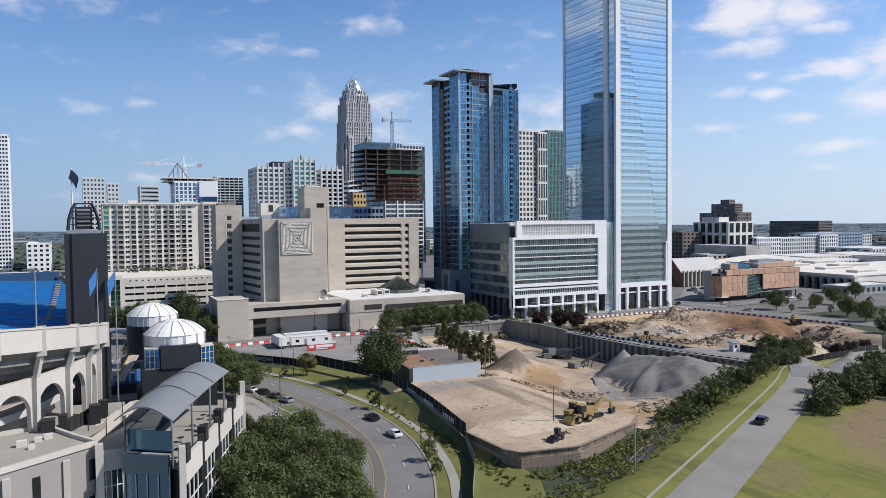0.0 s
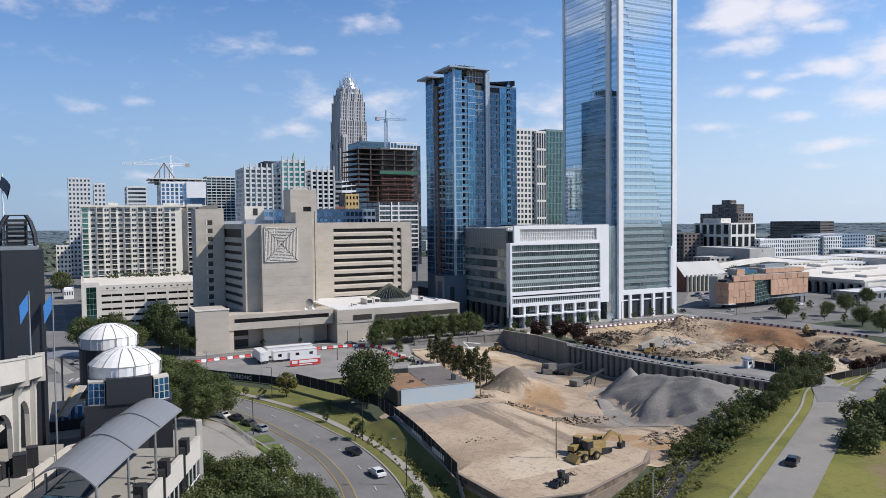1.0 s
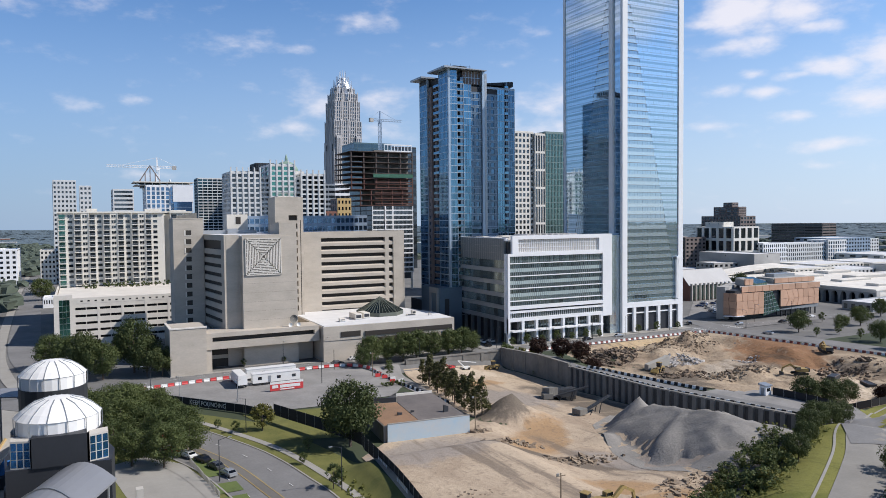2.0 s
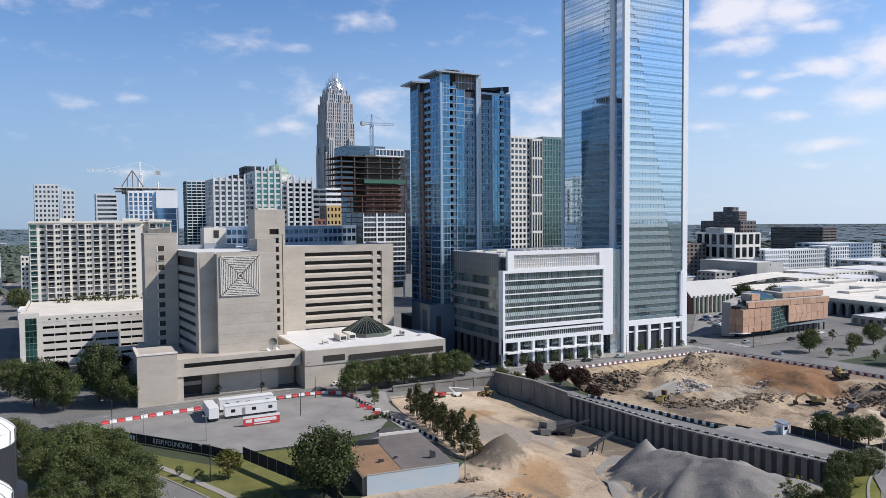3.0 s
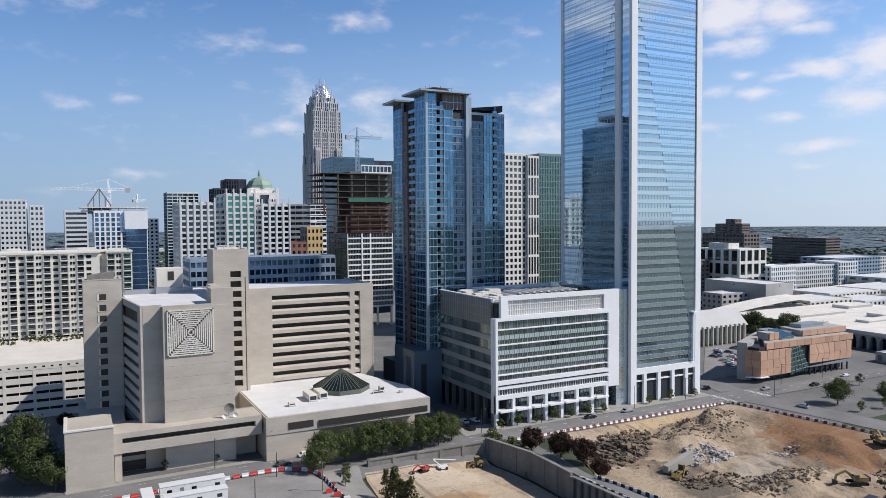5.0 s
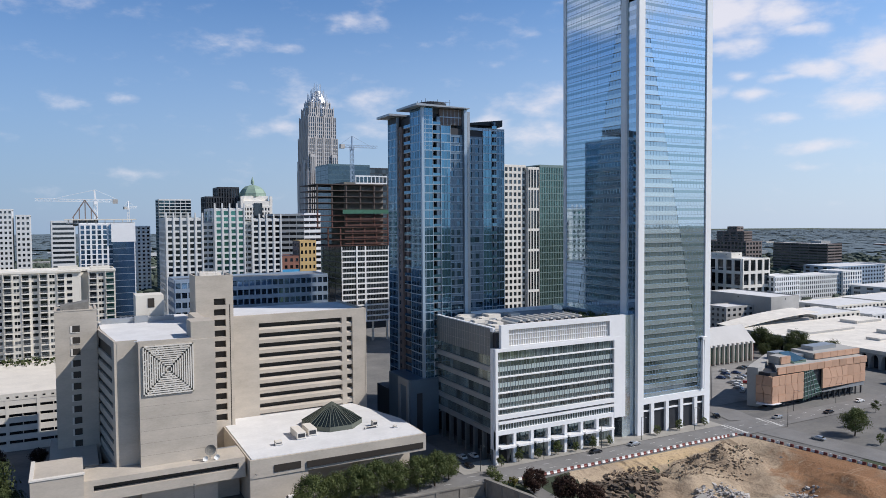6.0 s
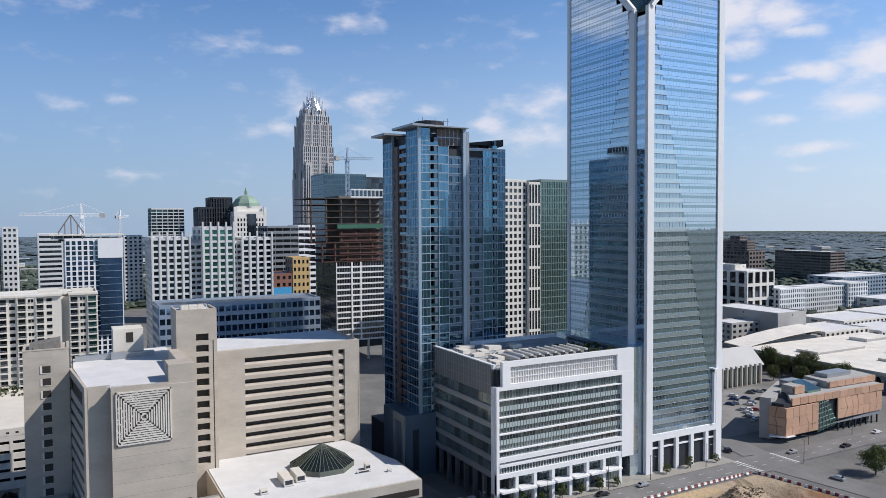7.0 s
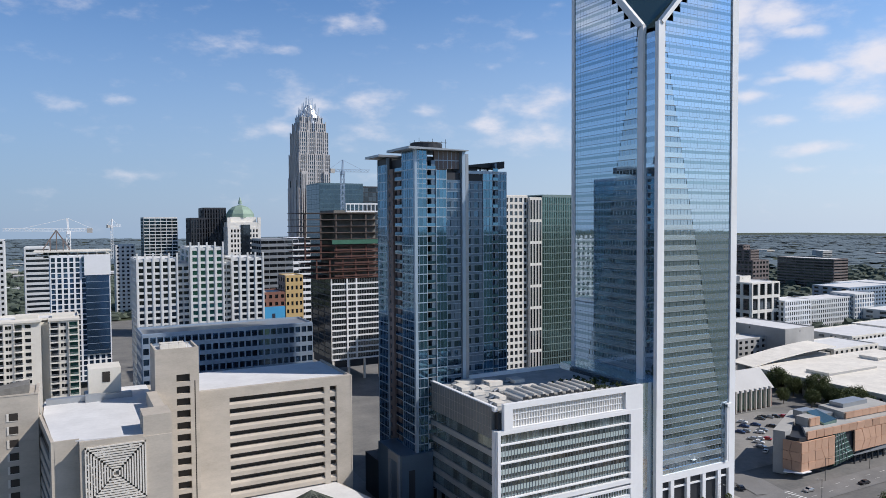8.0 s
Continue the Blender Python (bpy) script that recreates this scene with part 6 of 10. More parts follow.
def dashes(line, offset, gap, length, width, material, label, skip=0):
    pts = smooth_line(line, 0.5)
    d, mb, k = 0.0, MB(), 0
    on = []
    for i, (x, y, nx, ny) in enumerate(pts):
        if i:
            d += math.hypot(x - pts[i - 1][0], y - pts[i - 1][1])
        if d % gap < length:
            on.append((x, y, nx, ny))
        elif on:
            if len(on) > 2:
                a, b = on[0], on[-1]
                q = []
                for (px, py, ax, ay), s in ((a, -1), (b, -1), (b, 1), (a, 1)):
                    ox, oy = px + ax * (offset + s * width / 2), py + ay * (offset + s * width / 2)
                    q.append((ox, oy, height(ox, oy) + 0.19))
                mb2 = MB().quad(q[3], q[2], q[1], q[0])
                ob = new("lane_dash", mb2.mesh("lane_dash", material))
                tagged(ob, label, "road marking", "lane dashes", "structure")
            on = []


for o in (4.9, -3.9):
    dashes(CURVE, o, 11.0, 2.6, 0.16, M["paint"], "worn white lane dash on asphalt")
for o in (-1.8, 1.8):
    dashes(CROSS[2:-1], o, 9.0, 3.0, 0.18, M["paint"], "worn white lane dash on asphalt")
ribbon("edge_line", RAMPROAD, 0, M["walk"], 0.18, "pale concrete gutter beside the ramp road", "kerb", left=-6.3, right=-5.8)
draped("crossing", [(158, 122), (172, 134), (186, 142), (206, 142), (200, 132), (180, 122), (166, 117)], M["asphalt"], 0.22, 2, label="dark asphalt junction at the ramp", category="road")
for k in range(12):
    x = 4 + k * 1.9
    ob = new("zebra_bar", MB().quad((x, 258, 0.2), (x + 0.6, 258.3, 0.2), (x + 1.6, 262.5, 0.2), (x + 1.0, 262.2, 0.2)).mesh("zebra_bar", M["paint"]))
    tagged(ob, "white bar of a pedestrian crossing", "road marking", "crossing bars", "structure")
for k in range(9):
    for x in (270.5, 289.5):
        ob = new("zebra_bar", MB().quad((x, 263.4 + k * 1.3, 0.22), (x + 2.4, 263.4 + k * 1.3, 0.22), (x + 2.4, 264.0 + k * 1.3, 0.22), (x, 264.0 + k * 1.3, 0.22)).mesh("zebra_bar", M["paint"]))
        tagged(ob, "white bar of a pedestrian crossing", "road marking", "crossing bars", "structure")


# ---- graded platform with its block retaining wall ----
def block_wall():
    root = thing("retaining_wall", (81, 108, 0), "curved retaining wall of grey-brown concrete blocks", "retaining wall")
    line = [(67.0, 126), (68.0, 112.4), (69.6, 109.6), (81.0, 107.5), (99.8, 114.3), (106, 119.5)]
    pts = [q for a, b in zip(line, line[1:]) for q in smooth_line([a, b], 1.0)[:-1]]
    back = MB()
    tops = []
    for x, y, nx, ny in pts:
        g = min(height(x + nx * 1.5, y + ny * 1.5), 0.4) - 0.5
        tops.append((x, y, g))
    for (x, y, g), (x2, y2, g2) in zip(tops, tops[1:]):
        back.quad((x, y, -2.2), (x2, y2, -2.2), (x2, y2, 3.0), (x, y, 3.0))
    part("backing", back, M["block"], root)
    mesh = MB().box(-0.49, 0.49, -0.18, 0.12, 0.0, 0.275).mesh("block", M["block"])
    n = 0
    rest = MB()
    for row in range(16):
        z = -1.6 + row * 0.29
        d = 0.5 * (row % 2)
        acc = 0.0
        for (x, y, nx, ny), (x2, y2, _, _) in zip(pts, pts[1:]):
            if n >= 300:
                break
            if row < 5 or (x > 96):
                continue
            ob = new("block", mesh)
            ob.parent = root
            a = math.atan2(y2 - y, x2 - x)
            ob.location = Vector((x + (x2 - x) * (0.5 + d), y + (y2 - y) * (0.5 + d), z)) - BASE[root.name]
            ob.rotation_euler = (0, 0, a)
            n += 1
    cap = MB()
    for (x, y, nx, ny), (x2, y2, _, _) in zip(pts, pts[1:]):
        cap.beam((x, y, 3.05), (x2, y2, 3.05), 0.6, 0.14)
    part("coping", cap, M["block"], root)
    poly = [(p[0], p[1]) for p in pts[::2]] + [(104, 126), (96, 134), (84, 128), (74, 130)]
    mb = MB()
    part("fill", mb.prism(poly, -2.0, 2.98), M["dirt"], root, "pale graded dirt")


block_wall()


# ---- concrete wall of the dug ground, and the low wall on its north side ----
# Stained concrete; the shade on the wall between piers is also in its colour.
M["stainshadeconc"] = mat("stained_shaded_concrete", (0.085, 0.082, 0.078), 0.95, vary=0.5, scale=2, fine=6, stretch=(1, 1, 0.3))


def concrete_wall(line, top, bottom, pier, label, panel="oldconc"):
    root = thing("retaining_wall", (*line[0], bottom), label, "retaining wall")
    for (x, y), (x2, y2) in zip(line, line[1:]):
        L = math.hypot(x2 - x, y2 - y)
        k = max(1, round(L / pier))
        dx, dy = (x2 - x) / L, (y2 - y) / L
        for i in range(k):
            a, b = i * L / k, (i + 1) * L / k - 0.06
            p, q = (x + dx * a, y + dy * a, (top + bottom) / 2), (x + dx * b, y + dy * b, (top + bottom) / 2)
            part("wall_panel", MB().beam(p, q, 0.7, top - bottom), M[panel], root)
            c = (x + dx * a - dy * -0.0, y + dy * a)
            part("pier", MB().beam((c[0], c[1], bottom), (c[0], c[1], top + 0.25), 1.1 if panel == "oldconc" else 1.5), M["oldconc"], root)
        part("coping", MB().beam((x, y, top + 0.2), (x2, y2, top + 0.2), 1.2, 0.4), M["oldconc"], root)
        if panel != "oldconc":
            part("ledge", MB().beam((x - dy * 1.7, y + dx * 1.7, 1.15), (x2 - dy * 1.7, y2 + dx * 1.7, 1.15), 3.0, 0.3), M["concrete"], root)


concrete_wall([(160.8, 263), (165.2, 245), (165.0, 226)], 2.4, -7.0, 6.0, "tall weathered concrete retaining wall of the dug ground")
concrete_wall([(165.0, 225.2), (168.0, 190), (171.0, 176), (176.0, 158), (180.5, 142)], 1.5, -7.0, 2.7, "weathered concrete wall with piers below the service road", "stainshadeconc")
concrete_wall([(122, 264.6), (160, 263.4)], 1.4, -5.0, 7.5, "pale concrete wall along the site")


M["striped"], M["stripedred"] = M["whiteplastic"], M["whiteplastic"]
M["dullred"] = mat("faded_dark_red_plastic", (0.20, 0.045, 0.035), 0.6, vary=0.25)


def barrier_row(line, each, colours, h, w, name, label, group, z=None):
    """Road barriers set end to end along a line, in turn of the colours."""
    pts = smooth_line(line, each)
    first = {}
    for i, ((x, y, _, _), (x2, y2, _, _)) in enumerate(zip(pts, pts[1:])):
        c = colours[i % len(colours)]
        a = math.atan2(y2 - y, x2 - x)
        zz = height(x, y) + 0.1 if z is None else z
        m = pose((x + x2) / 2, (y + y2) / 2, zz, 0, 0, math.degrees(a))
        if c not in first:
            L = each * 0.46
            mb = MB()
            prof = [(-w / 2, 0), (w / 2, 0), (w / 2, h * 0.25), (w * 0.22, h * 0.5), (w * 0.16, h), (-w * 0.16, h), (-w * 0.22, h * 0.5), (-w / 2, h * 0.25)]
            n = len(prof)
            mb.v = [(-L, a2, b2) for a2, b2 in prof] + [(L, a2, b2) for a2, b2 in prof]
            mb.f = [tuple(reversed(range(n))), tuple(range(n, 2 * n))] + [(k, (k + 1) % n, n + (k + 1) % n, n + k) for k in range(n)]
            me = mb.mesh(name, M[c])
            if c.startswith("striped"):
                # one half of its length white, the other black
                me.materials.append(M["black" if c == "striped" else "dullred"])
                me.clear_geometry()
                me.from_pydata([(x, p, q) for x in (-L, 0, L) for p, q in prof], [], [tuple(reversed(range(n))), tuple(range(2 * n, 3 * n))] + [(h * n + k, h * n + (k + 1) % n, (h + 1) * n + (k + 1) % n, (h + 1) * n + k) for h in (0, 1) for k in range(n)])
                for p in me.polygons:
                    p.material_index = 1 if p.center.x > 0 else 0
            ob = new(name, me)
            ob.matrix_basis = m
            first[c] = tagged(ob, label.replace("COLOUR", {"whiteplastic": "white", "red": "red", "dullred": "dull red", "black": "black", "walk": "pale concrete", "striped": "black and white", "stripedred": "dull red and white"}[c]), "barrier", group)
        else:
            copy_thing(first[c], m)


barrier_row([(33.5, 267.4), (55, 270.4), (82, 272.2), (99, 272), (106, 266), (108, 254)], 2.0, ("red", "whiteplastic"), 1.0, 0.6, "road_barrier", "COLOUR plastic road barrier round the parking lot", "barriers round the lot")
barrier_row([(166.0, 224), (169.0, 190), (172.0, 176), (177.0, 158), (181.5, 143)], 2.4, ("striped",), 0.9, 0.6, "road_barrier", "COLOUR barrier along the service road", "barriers along the service road", z=1.3)
barrier_row([(170.2, 223), (175.2, 199), (179.6, 180)], 2.4, ("striped",), 0.9, 0.6, "road_barrier", "COLOUR barrier along the service road", "barriers along the service road", z=1.3)
barrier_row([(172, 263.6), (210, 263.4), (262, 263.6), (268.5, 261), (272, 244), (277, 216), (282, 190)], 2.6, ("stripedred",), 0.9, 0.6, "road_barrier", "COLOUR barrier round the building yard", "barriers round the yard")
barrier_row([(107.2, 262), (108, 240), (113, 214)], 2.4, ("striped",), 0.9, 0.6, "road_barrier", "COLOUR barrier beside the narrow drive", "barriers beside the drive")


def fence(line, h, spacing, label, panel, z=None, name="fence", text=None):
    root = thing(name, (*line[0], height(*line[0]) if z is None else z), label, "fence")
    pts = smooth_line(line, spacing)
    for (x, y, _, _), (x2, y2, _, _) in zip(pts, pts[1:]):
        g, g2 = (height(x, y), height(x2, y2)) if z is None else (z, z)
        part("post", MB().tube((x, y, g), (x, y, g + h + 0.15), 0.05, k=6), M["steel"], root)
        part("panel", MB().quad((x, y, g + 0.1), (x2, y2, g2 + 0.1), (x2, y2, g2 + h), (x, y, g + h)).quad((x + 0.03, y + 0.03, g + h), (x2 + 0.03, y2 + 0.03, g2 + h), (x2 + 0.03, y2 + 0.03, g2 + 0.1), (x + 0.03, y + 0.03, g + 0.1)), M[panel], root)
    part("top_rail", MB().beam((pts[0][0], pts[0][1], (height(pts[0][0], pts[0][1]) if z is None else z) + h), (pts[-1][0], pts[-1][1], (height(pts[-1][0], pts[-1][1]) if z is None else z) + h), 0.06), M["steel"], root) if len(line) == 2 else None
    return root


fence([(29.6, 260), (56.7, 225.5)], 2.4, 3.0, "chain fence hung with a black banner beside the lot", "black")
fence([(56.7, 225.5), (62, 216)], 2.4, 3.0, "chain fence hung with black fabric beside the lot", "black")
fence([(62, 214), (72.5, 184), (72.6, 176), (71.8, 160), (70.4, 147), (67.2, 126)], 3.0, 3.0, "chain fence hung with black banners round the site", "black", z=1.6)
fence([(67.2, 126), (62.5, 114), (54.5, 100)], 2.4, 3.0, "bare galvanised chain fence on the grass", "steelmesh")
fence([(193, 186), (201, 163), (212, 152), (240, 152)], 2.2, 3.2, "fence with dark green fabric round the yard", "black")


def banner(text, a, b, z, size):
    """White lettering on the black fence, read from the street side."""
    cu = bpy.data.curves.new("banner_lettering", "FONT")
    cu.body, cu.size, cu.extrude, cu.align_x = text, size, 0.01, "CENTER"
    tmp = bpy.data.objects.new("banner_lettering", cu)
    me = bpy.data.meshes.new_from_object(tmp)
    me.materials.append(M["whiteplastic"])
    ob = new("banner_lettering", me)
    dx, dy = b[0] - a[0], b[1] - a[1]
    ang = math.atan2(dy, dx)
    nx, ny = math.sin(ang), -math.cos(ang)
    ob.matrix_basis = pose((a[0] + b[0]) / 2 + nx * 0.06, (a[1] + b[1]) / 2 + ny * 0.06, z, 90, 0, math.degrees(ang))
    tagged(ob, "white lettering on a black fence banner", "lettering")


banner("KEEP POUNDING", (44.2, 241.4), (53.5, 229.6), 0.7, 1.7)
for (ax, ay), (bx, by), z in (((37.4, 250.1), (41.0, 245.5), 0.7), ((31.0, 258.2), (35.4, 252.6), 0.7)):
    d = math.hypot(bx - ax, by - ay)
    for i in range(6):
        t0, t1 = (i + 0.1) / 6, (i + 0.8) / 6
        p, q = (ax + (bx - ax) * t0 - 0.06, ay + (by - ay) * t0 - 0.05), (ax + (bx - ax) * t1 - 0.06, ay + (by - ay) * t1 - 0.05)
        ob = new("banner_bar", MB().quad((*p, z), (*q, z), (*q, z + 1.1), (*p, z + 1.1)).mesh("banner_bar", M["whiteplastic"]))
        tagged(ob, "white bar printed on a black fence banner", "banner print", "banner bars")
for y0 in (166.0, 153.0, 140.0):
    for i in range(6):
        x = lambda y: 70.35 + (y - 147) * 0.108 - 0.55
        a, b = y0 - i * 1.15, y0 - i * 1.15 - 0.8
        ob = new("banner_bar", MB().quad((x(a), a, 2.4), (x(b), b, 2.4), (x(b), b, 3.5), (x(a), a, 3.5)).mesh("banner_bar", M["whiteplastic"]))
        tagged(ob, "white bar printed on a black fence banner", "banner print", "banner bars")

# blue-painted wall
bw = thing("painted_wall", (91, 181.5, 2), "low wall with chipped pale blue paint", "wall")
part("wall", MB().beam((81, 183.2, 2.2), (101.6, 181.2, 2.2), 0.35, 4.2), M["bluepaint"], bw)
fd = thing("building_foundation", (92, 195, 0), "raised floor slab of a demolished building behind a pale blue wall", "foundation")
part("slab", MB().prism([(80.2, 183.6), (101.2, 181.6), (104.2, 207.1), (94.0, 208.3), (82.3, 204.6)], -3.2, 3.9), M["oldconc"], fd)
part("clay_floor", MB().prism([(80.5, 183.9), (89.2, 183.1), (91.4, 202.2), (82.5, 204.4)], 3.9, 3.98), M["redclay"], fd, "bare orange clay floor")
part("tar_floor", MB().prism([(89.3, 183.1), (101.0, 182.0), (103.9, 206.8), (94.1, 208.0), (91.6, 202.2)], 3.9, 3.99), M["tarfloor"], fd, "dark stained concrete floor")
part("edge_wall", MB().beam((81.6, 205.2, 4.5), (91.6, 202.9, 4.5), 0.5, 1.3), M["darkmetal"], fd, "charred low wall")
part("edge_wall", MB().beam((94.0, 208.5, 4.2), (104.2, 207.3, 4.2), 0.4, 0.7), M["deckconc"], fd)
for x, y, w, h in ((86.6, 190.2, 1.3, 0.8), (97.8, 187.4, 1.4, 1.9), (90.6, 191.0, 0.9, 0.6), (83.4, 205.0, 1.0, 2.0)):
    part("stump", MB().prism([(x, y), (x + w, y + 0.2), (x + w * 0.9, y + 0.7), (x + 0.1, y + 0.6)], 3.98, [3.98 + h, 3.98 + h * 0.7, 3.98 + h * 0.5, 3.98 + h * 0.9]), M["darkmetal"], fd)
# guard hut and fence at the yard entrance
gh = thing("guard_hut", (190, 168.6, height(190, 168.6)), "small white guard hut with a grey roof beside the yard gate", "hut")
gz = height(190, 168.6)
part("wall", MB().box(188.9, 191.1, 167.6, 169.6, gz - 0.2, gz + 2.7), M["white"], gh)
part("roof", MB().prism([(188.6, 167.3), (191.4, 167.3), (191.4, 169.9), (188.6, 169.9)], gz + 2.7, [gz + 2.9, gz + 2.9, gz + 3.3, gz + 3.3]), M["greymetal"], gh)
part("window", MB().box(189.4, 190.6, 167.54, 167.6, gz + 1.2, gz + 2.1), M["window"], gh)
part("door", MB().box(188.84, 188.9, 168.1, 169.1, gz, gz + 2.1), M["greymetal"], gh)
fence([(191.6, 167.4), (193.0, 158), (193.8, 149)], 2.2, 3.0, "chain fence hung with black fabric along the yard", "black")
part("coping", MB().beam((81, 183.2, 4.35), (101.6, 181.2, 4.35), 0.45, 0.15), M["walk"], bw)


# ---- rubble, rail track ----
def rubble(cx, cy, rx, ry, n, size, material, label, seed, lift=0.0):
    rng = random.Random(seed)
    mb = MB()
    for _ in range(n):
        a, q = rng.uniform(0, 6.283), rng.random() ** 0.6
        x, y = cx + rx * q * math.cos(a), cy + ry * q * math.sin(a)
        s = size * (0.25 + 1.2 * rng.random() ** 3)
        lx, lz = rng.uniform(0.6, 2.2), rng.uniform(0.25, 0.8)
        turn, tip = rng.uniform(0, 6.283), rng.uniform(-0.5, 0.5)
        z = height(x, y) + 0.05 + lift * (1 - q)
        k = len(mb.v)
        pts = []
        for dz in (-0.4, lz):
            for j in range(5):
                b = j * 1.2566 + rng.uniform(-0.3, 0.3)
                rr = s * rng.uniform(0.6, 1.0)
                u, v = rr * math.cos(b) * lx, rr * math.sin(b)
                pts.append((x + u * math.cos(turn) - v * math.sin(turn), y + u * math.sin(turn) + v * math.cos(turn), z + dz * s + tip * u))
        mb.v += pts
        mb.f += [(k + 4, k + 3, k + 2, k + 1, k), (k + 5, k + 6, k + 7, k + 8, k + 9)] + [(k + j, k + (j + 1) % 5, k + 5 + (j + 1) % 5, k + 5 + j) for j in range(5)]
    return solo("rubble_heap", mb, material, (cx, cy, height(cx, cy)), label, "rubble", kind="stuff")


M["rubble"] = mat("broken_concrete", (0.42, 0.335, 0.24), 0.95, vary=0.3, island=0.9, tone=(0.12, 0.085, 0.06))
M["scrap"] = mat("dark_scrap_and_timber", (0.26, 0.19, 0.13), 0.9, vary=0.3, island=0.9, tone=(0.035, 0.03, 0.028))
M["palestone"] = mat("pale_broken_concrete", (0.58, 0.55, 0.52), 0.95, vary=0.2, island=0.8, tone=(0.24, 0.22, 0.21))
rubble(196, 246, 15, 9, 700, 0.75, M["scrap"], "tangled heap of scrap steel and timber in the yard", 1, 1.4)
rubble(208, 252, 13, 6, 480, 0.6, M["scrap"], "heap of broken timber and concrete in the yard", 13, 1.0)
rubble(236, 246, 19, 9, 1300, 0.34, M["rubble"], "broken stone on a large spoil heap", 2, 0.3)
rubble(219, 230, 12, 6, 700, 0.45, M["palestone"], "heap of pale broken concrete in the yard", 3, 0.5)
rubble(246, 222, 7, 3, 160, 0.45, M["palestone"], "small heap of pale broken concrete", 14, 0.4)
rubble(222, 206, 16, 8, 700, 0.5, M["rubble"], "low heap of dirty broken stone", 4, 0.4)
rubble(206, 216, 12, 6, 320, 0.6, M["scrap"], "broken foundations and timber in the yard", 15, 0.3)
rubble(258, 190, 16, 10, 360, 0.6, M["scrap"], "scrap beside machines in the yard", 5, 0.6)
rubble(107, 170, 9, 3, 150, 0.5, M["rubble"], "row of broken asphalt pieces", 6, 0.3)
rubble(118, 158, 12, 3, 170, 0.5, M["rubble"], "row of broken asphalt pieces", 7, 0.3)
rubble(125, 130, 12, 5, 260, 0.5, M["rubble"], "stones at the edge of the platform", 8, 0.2)
rubble(84, 115, 3.0, 1.6, 90, 0.45, M["rubble"], "small heap of scrap and stone", 9, 0.9)
rubble(104, 181, 4, 1.5, 70, 0.5, M["rubble"], "scrap beside the blue wall", 10, 0.5)
rubble(80, 140, 4, 2, 40, 0.25, M["rubble"], "thin litter of stones on graded dirt", 11)
rubble(98, 206, 8, 6, 110, 0.35, M["rubble"], "litter on the old yard", 12)


def rail_track():
    line = [(84, 96), (108, 113), (128, 124), (150, 133), (168, 141)]
    root = thing("rail_track", (126, 123, 0), "old rail track on dark ballast", "rail track", kind="structure")
    pts = smooth_line(line, 0.9)
    bed = MB()
    for x, y, nx, ny in pts:
        for o in (-2.2, 2.2):
            px, py = x + nx * o, y + ny * o
            bed.v.append((px, py, height(px, py) + 0.35))
    for i in range(len(pts) - 1):
        bed.f.append((2 * i, 2 * i + 1, 2 * i + 3, 2 * i + 2))
    part("ballast", bed, M["darkasphalt"], root)
    for i, (x, y, nx, ny) in enumerate(pts):
        z = height(x, y) + 0.45
        part("sleeper", MB().beam((x - nx * 1.25, y - ny * 1.25, z), (x + nx * 1.25, y + ny * 1.25, z), 0.25, 0.18), M["wood"], root)
    for o in (-0.75, 0.75):
        mb = MB()
        for (x, y, nx, ny), (x2, y2, mx, my) in zip(pts, pts[1:]):
            mb.beam((x + nx * o, y + ny * o, height(x, y) + 0.62), (x2 + mx * o, y2 + my * o, height(x2, y2) + 0.62), 0.09, 0.16)
        part("rail", mb, M["steel"], root)


rail_track()


# ---- stadium corner: arcade, parapet, seats ----
M["lightconc"] = mat("cream_white_concrete", (0.52, 0.49, 0.44), 0.85, vary=0.13, scale=1.0, fine=5, bump=0.08)
M["seatblue"] = mat("blue_plastic_seats", (0.025, 0.23, 0.58), 0.5, vary=0.2, scale=3)
M["seatstep"] = mat("blue_grey_step", (0.03, 0.085, 0.19), 0.7, vary=0.2)
M["domewhite"] = mat("white_dome_fabric", (0.80, 0.79, 0.77), 0.6, vary=0.06, scale=2)
M["sky_blue"] = mat("bright_blue_banner", (0.05, 0.32, 0.60), 0.7, vary=0.1)
M["canopy"] = mat("grey_standing_seam_metal", (0.30, 0.305, 0.32), 0.5, 0.3, vary=0.06)
M["panelwarm"] = mat("warm_grey_wall_panel", (0.29, 0.27, 0.255), 0.8, vary=0.08)
M["blueglass"] = glass("bright_blue_glass", (0.08, 0.30, 0.75), 0.15, rand=0.3)
M["navy"] = mat("navy_flag_cloth", (0.02, 0.03, 0.06), 0.8, vary=0.2)
M["flagblue"] = mat("blue_flag_cloth", (0.05, 0.22, 0.55), 0.8, vary=0.2)
EDGE = [(2.6, 141.5), (0.9, 133.5), (-2.0, 126), (-6.2, 119), (-11.5, 112.5), (-18, 107), (-26, 103), (-36, 101)]


def rise(y):
    """The rim of the bowl climbs away from its corner."""
    return 0.125 * (141.5 - y)


def sweep(line, profile, step=1.5, climb=0.0):
    """A closed section of (outward, z) points drawn along a line; climb is the share of the rim's rise that it takes."""
    pts = smooth_line(line, step)
    mb, k = MB(), len(profile)
    for x, y, nx, ny in pts:
        mb.v += [(x - nx * o, y - ny * o, z + climb * rise(y)) for o, z in profile]
    for i in range(len(pts) - 1):
        for j in range(k):
            a, b = i * k + j, i * k + (j + 1) % k
            mb.f.append((a, b, b + k, a + k))
    mb.f += [tuple(range(k)), tuple(reversed(range((len(pts) - 1) * k, len(pts) * k)))]
    return mb


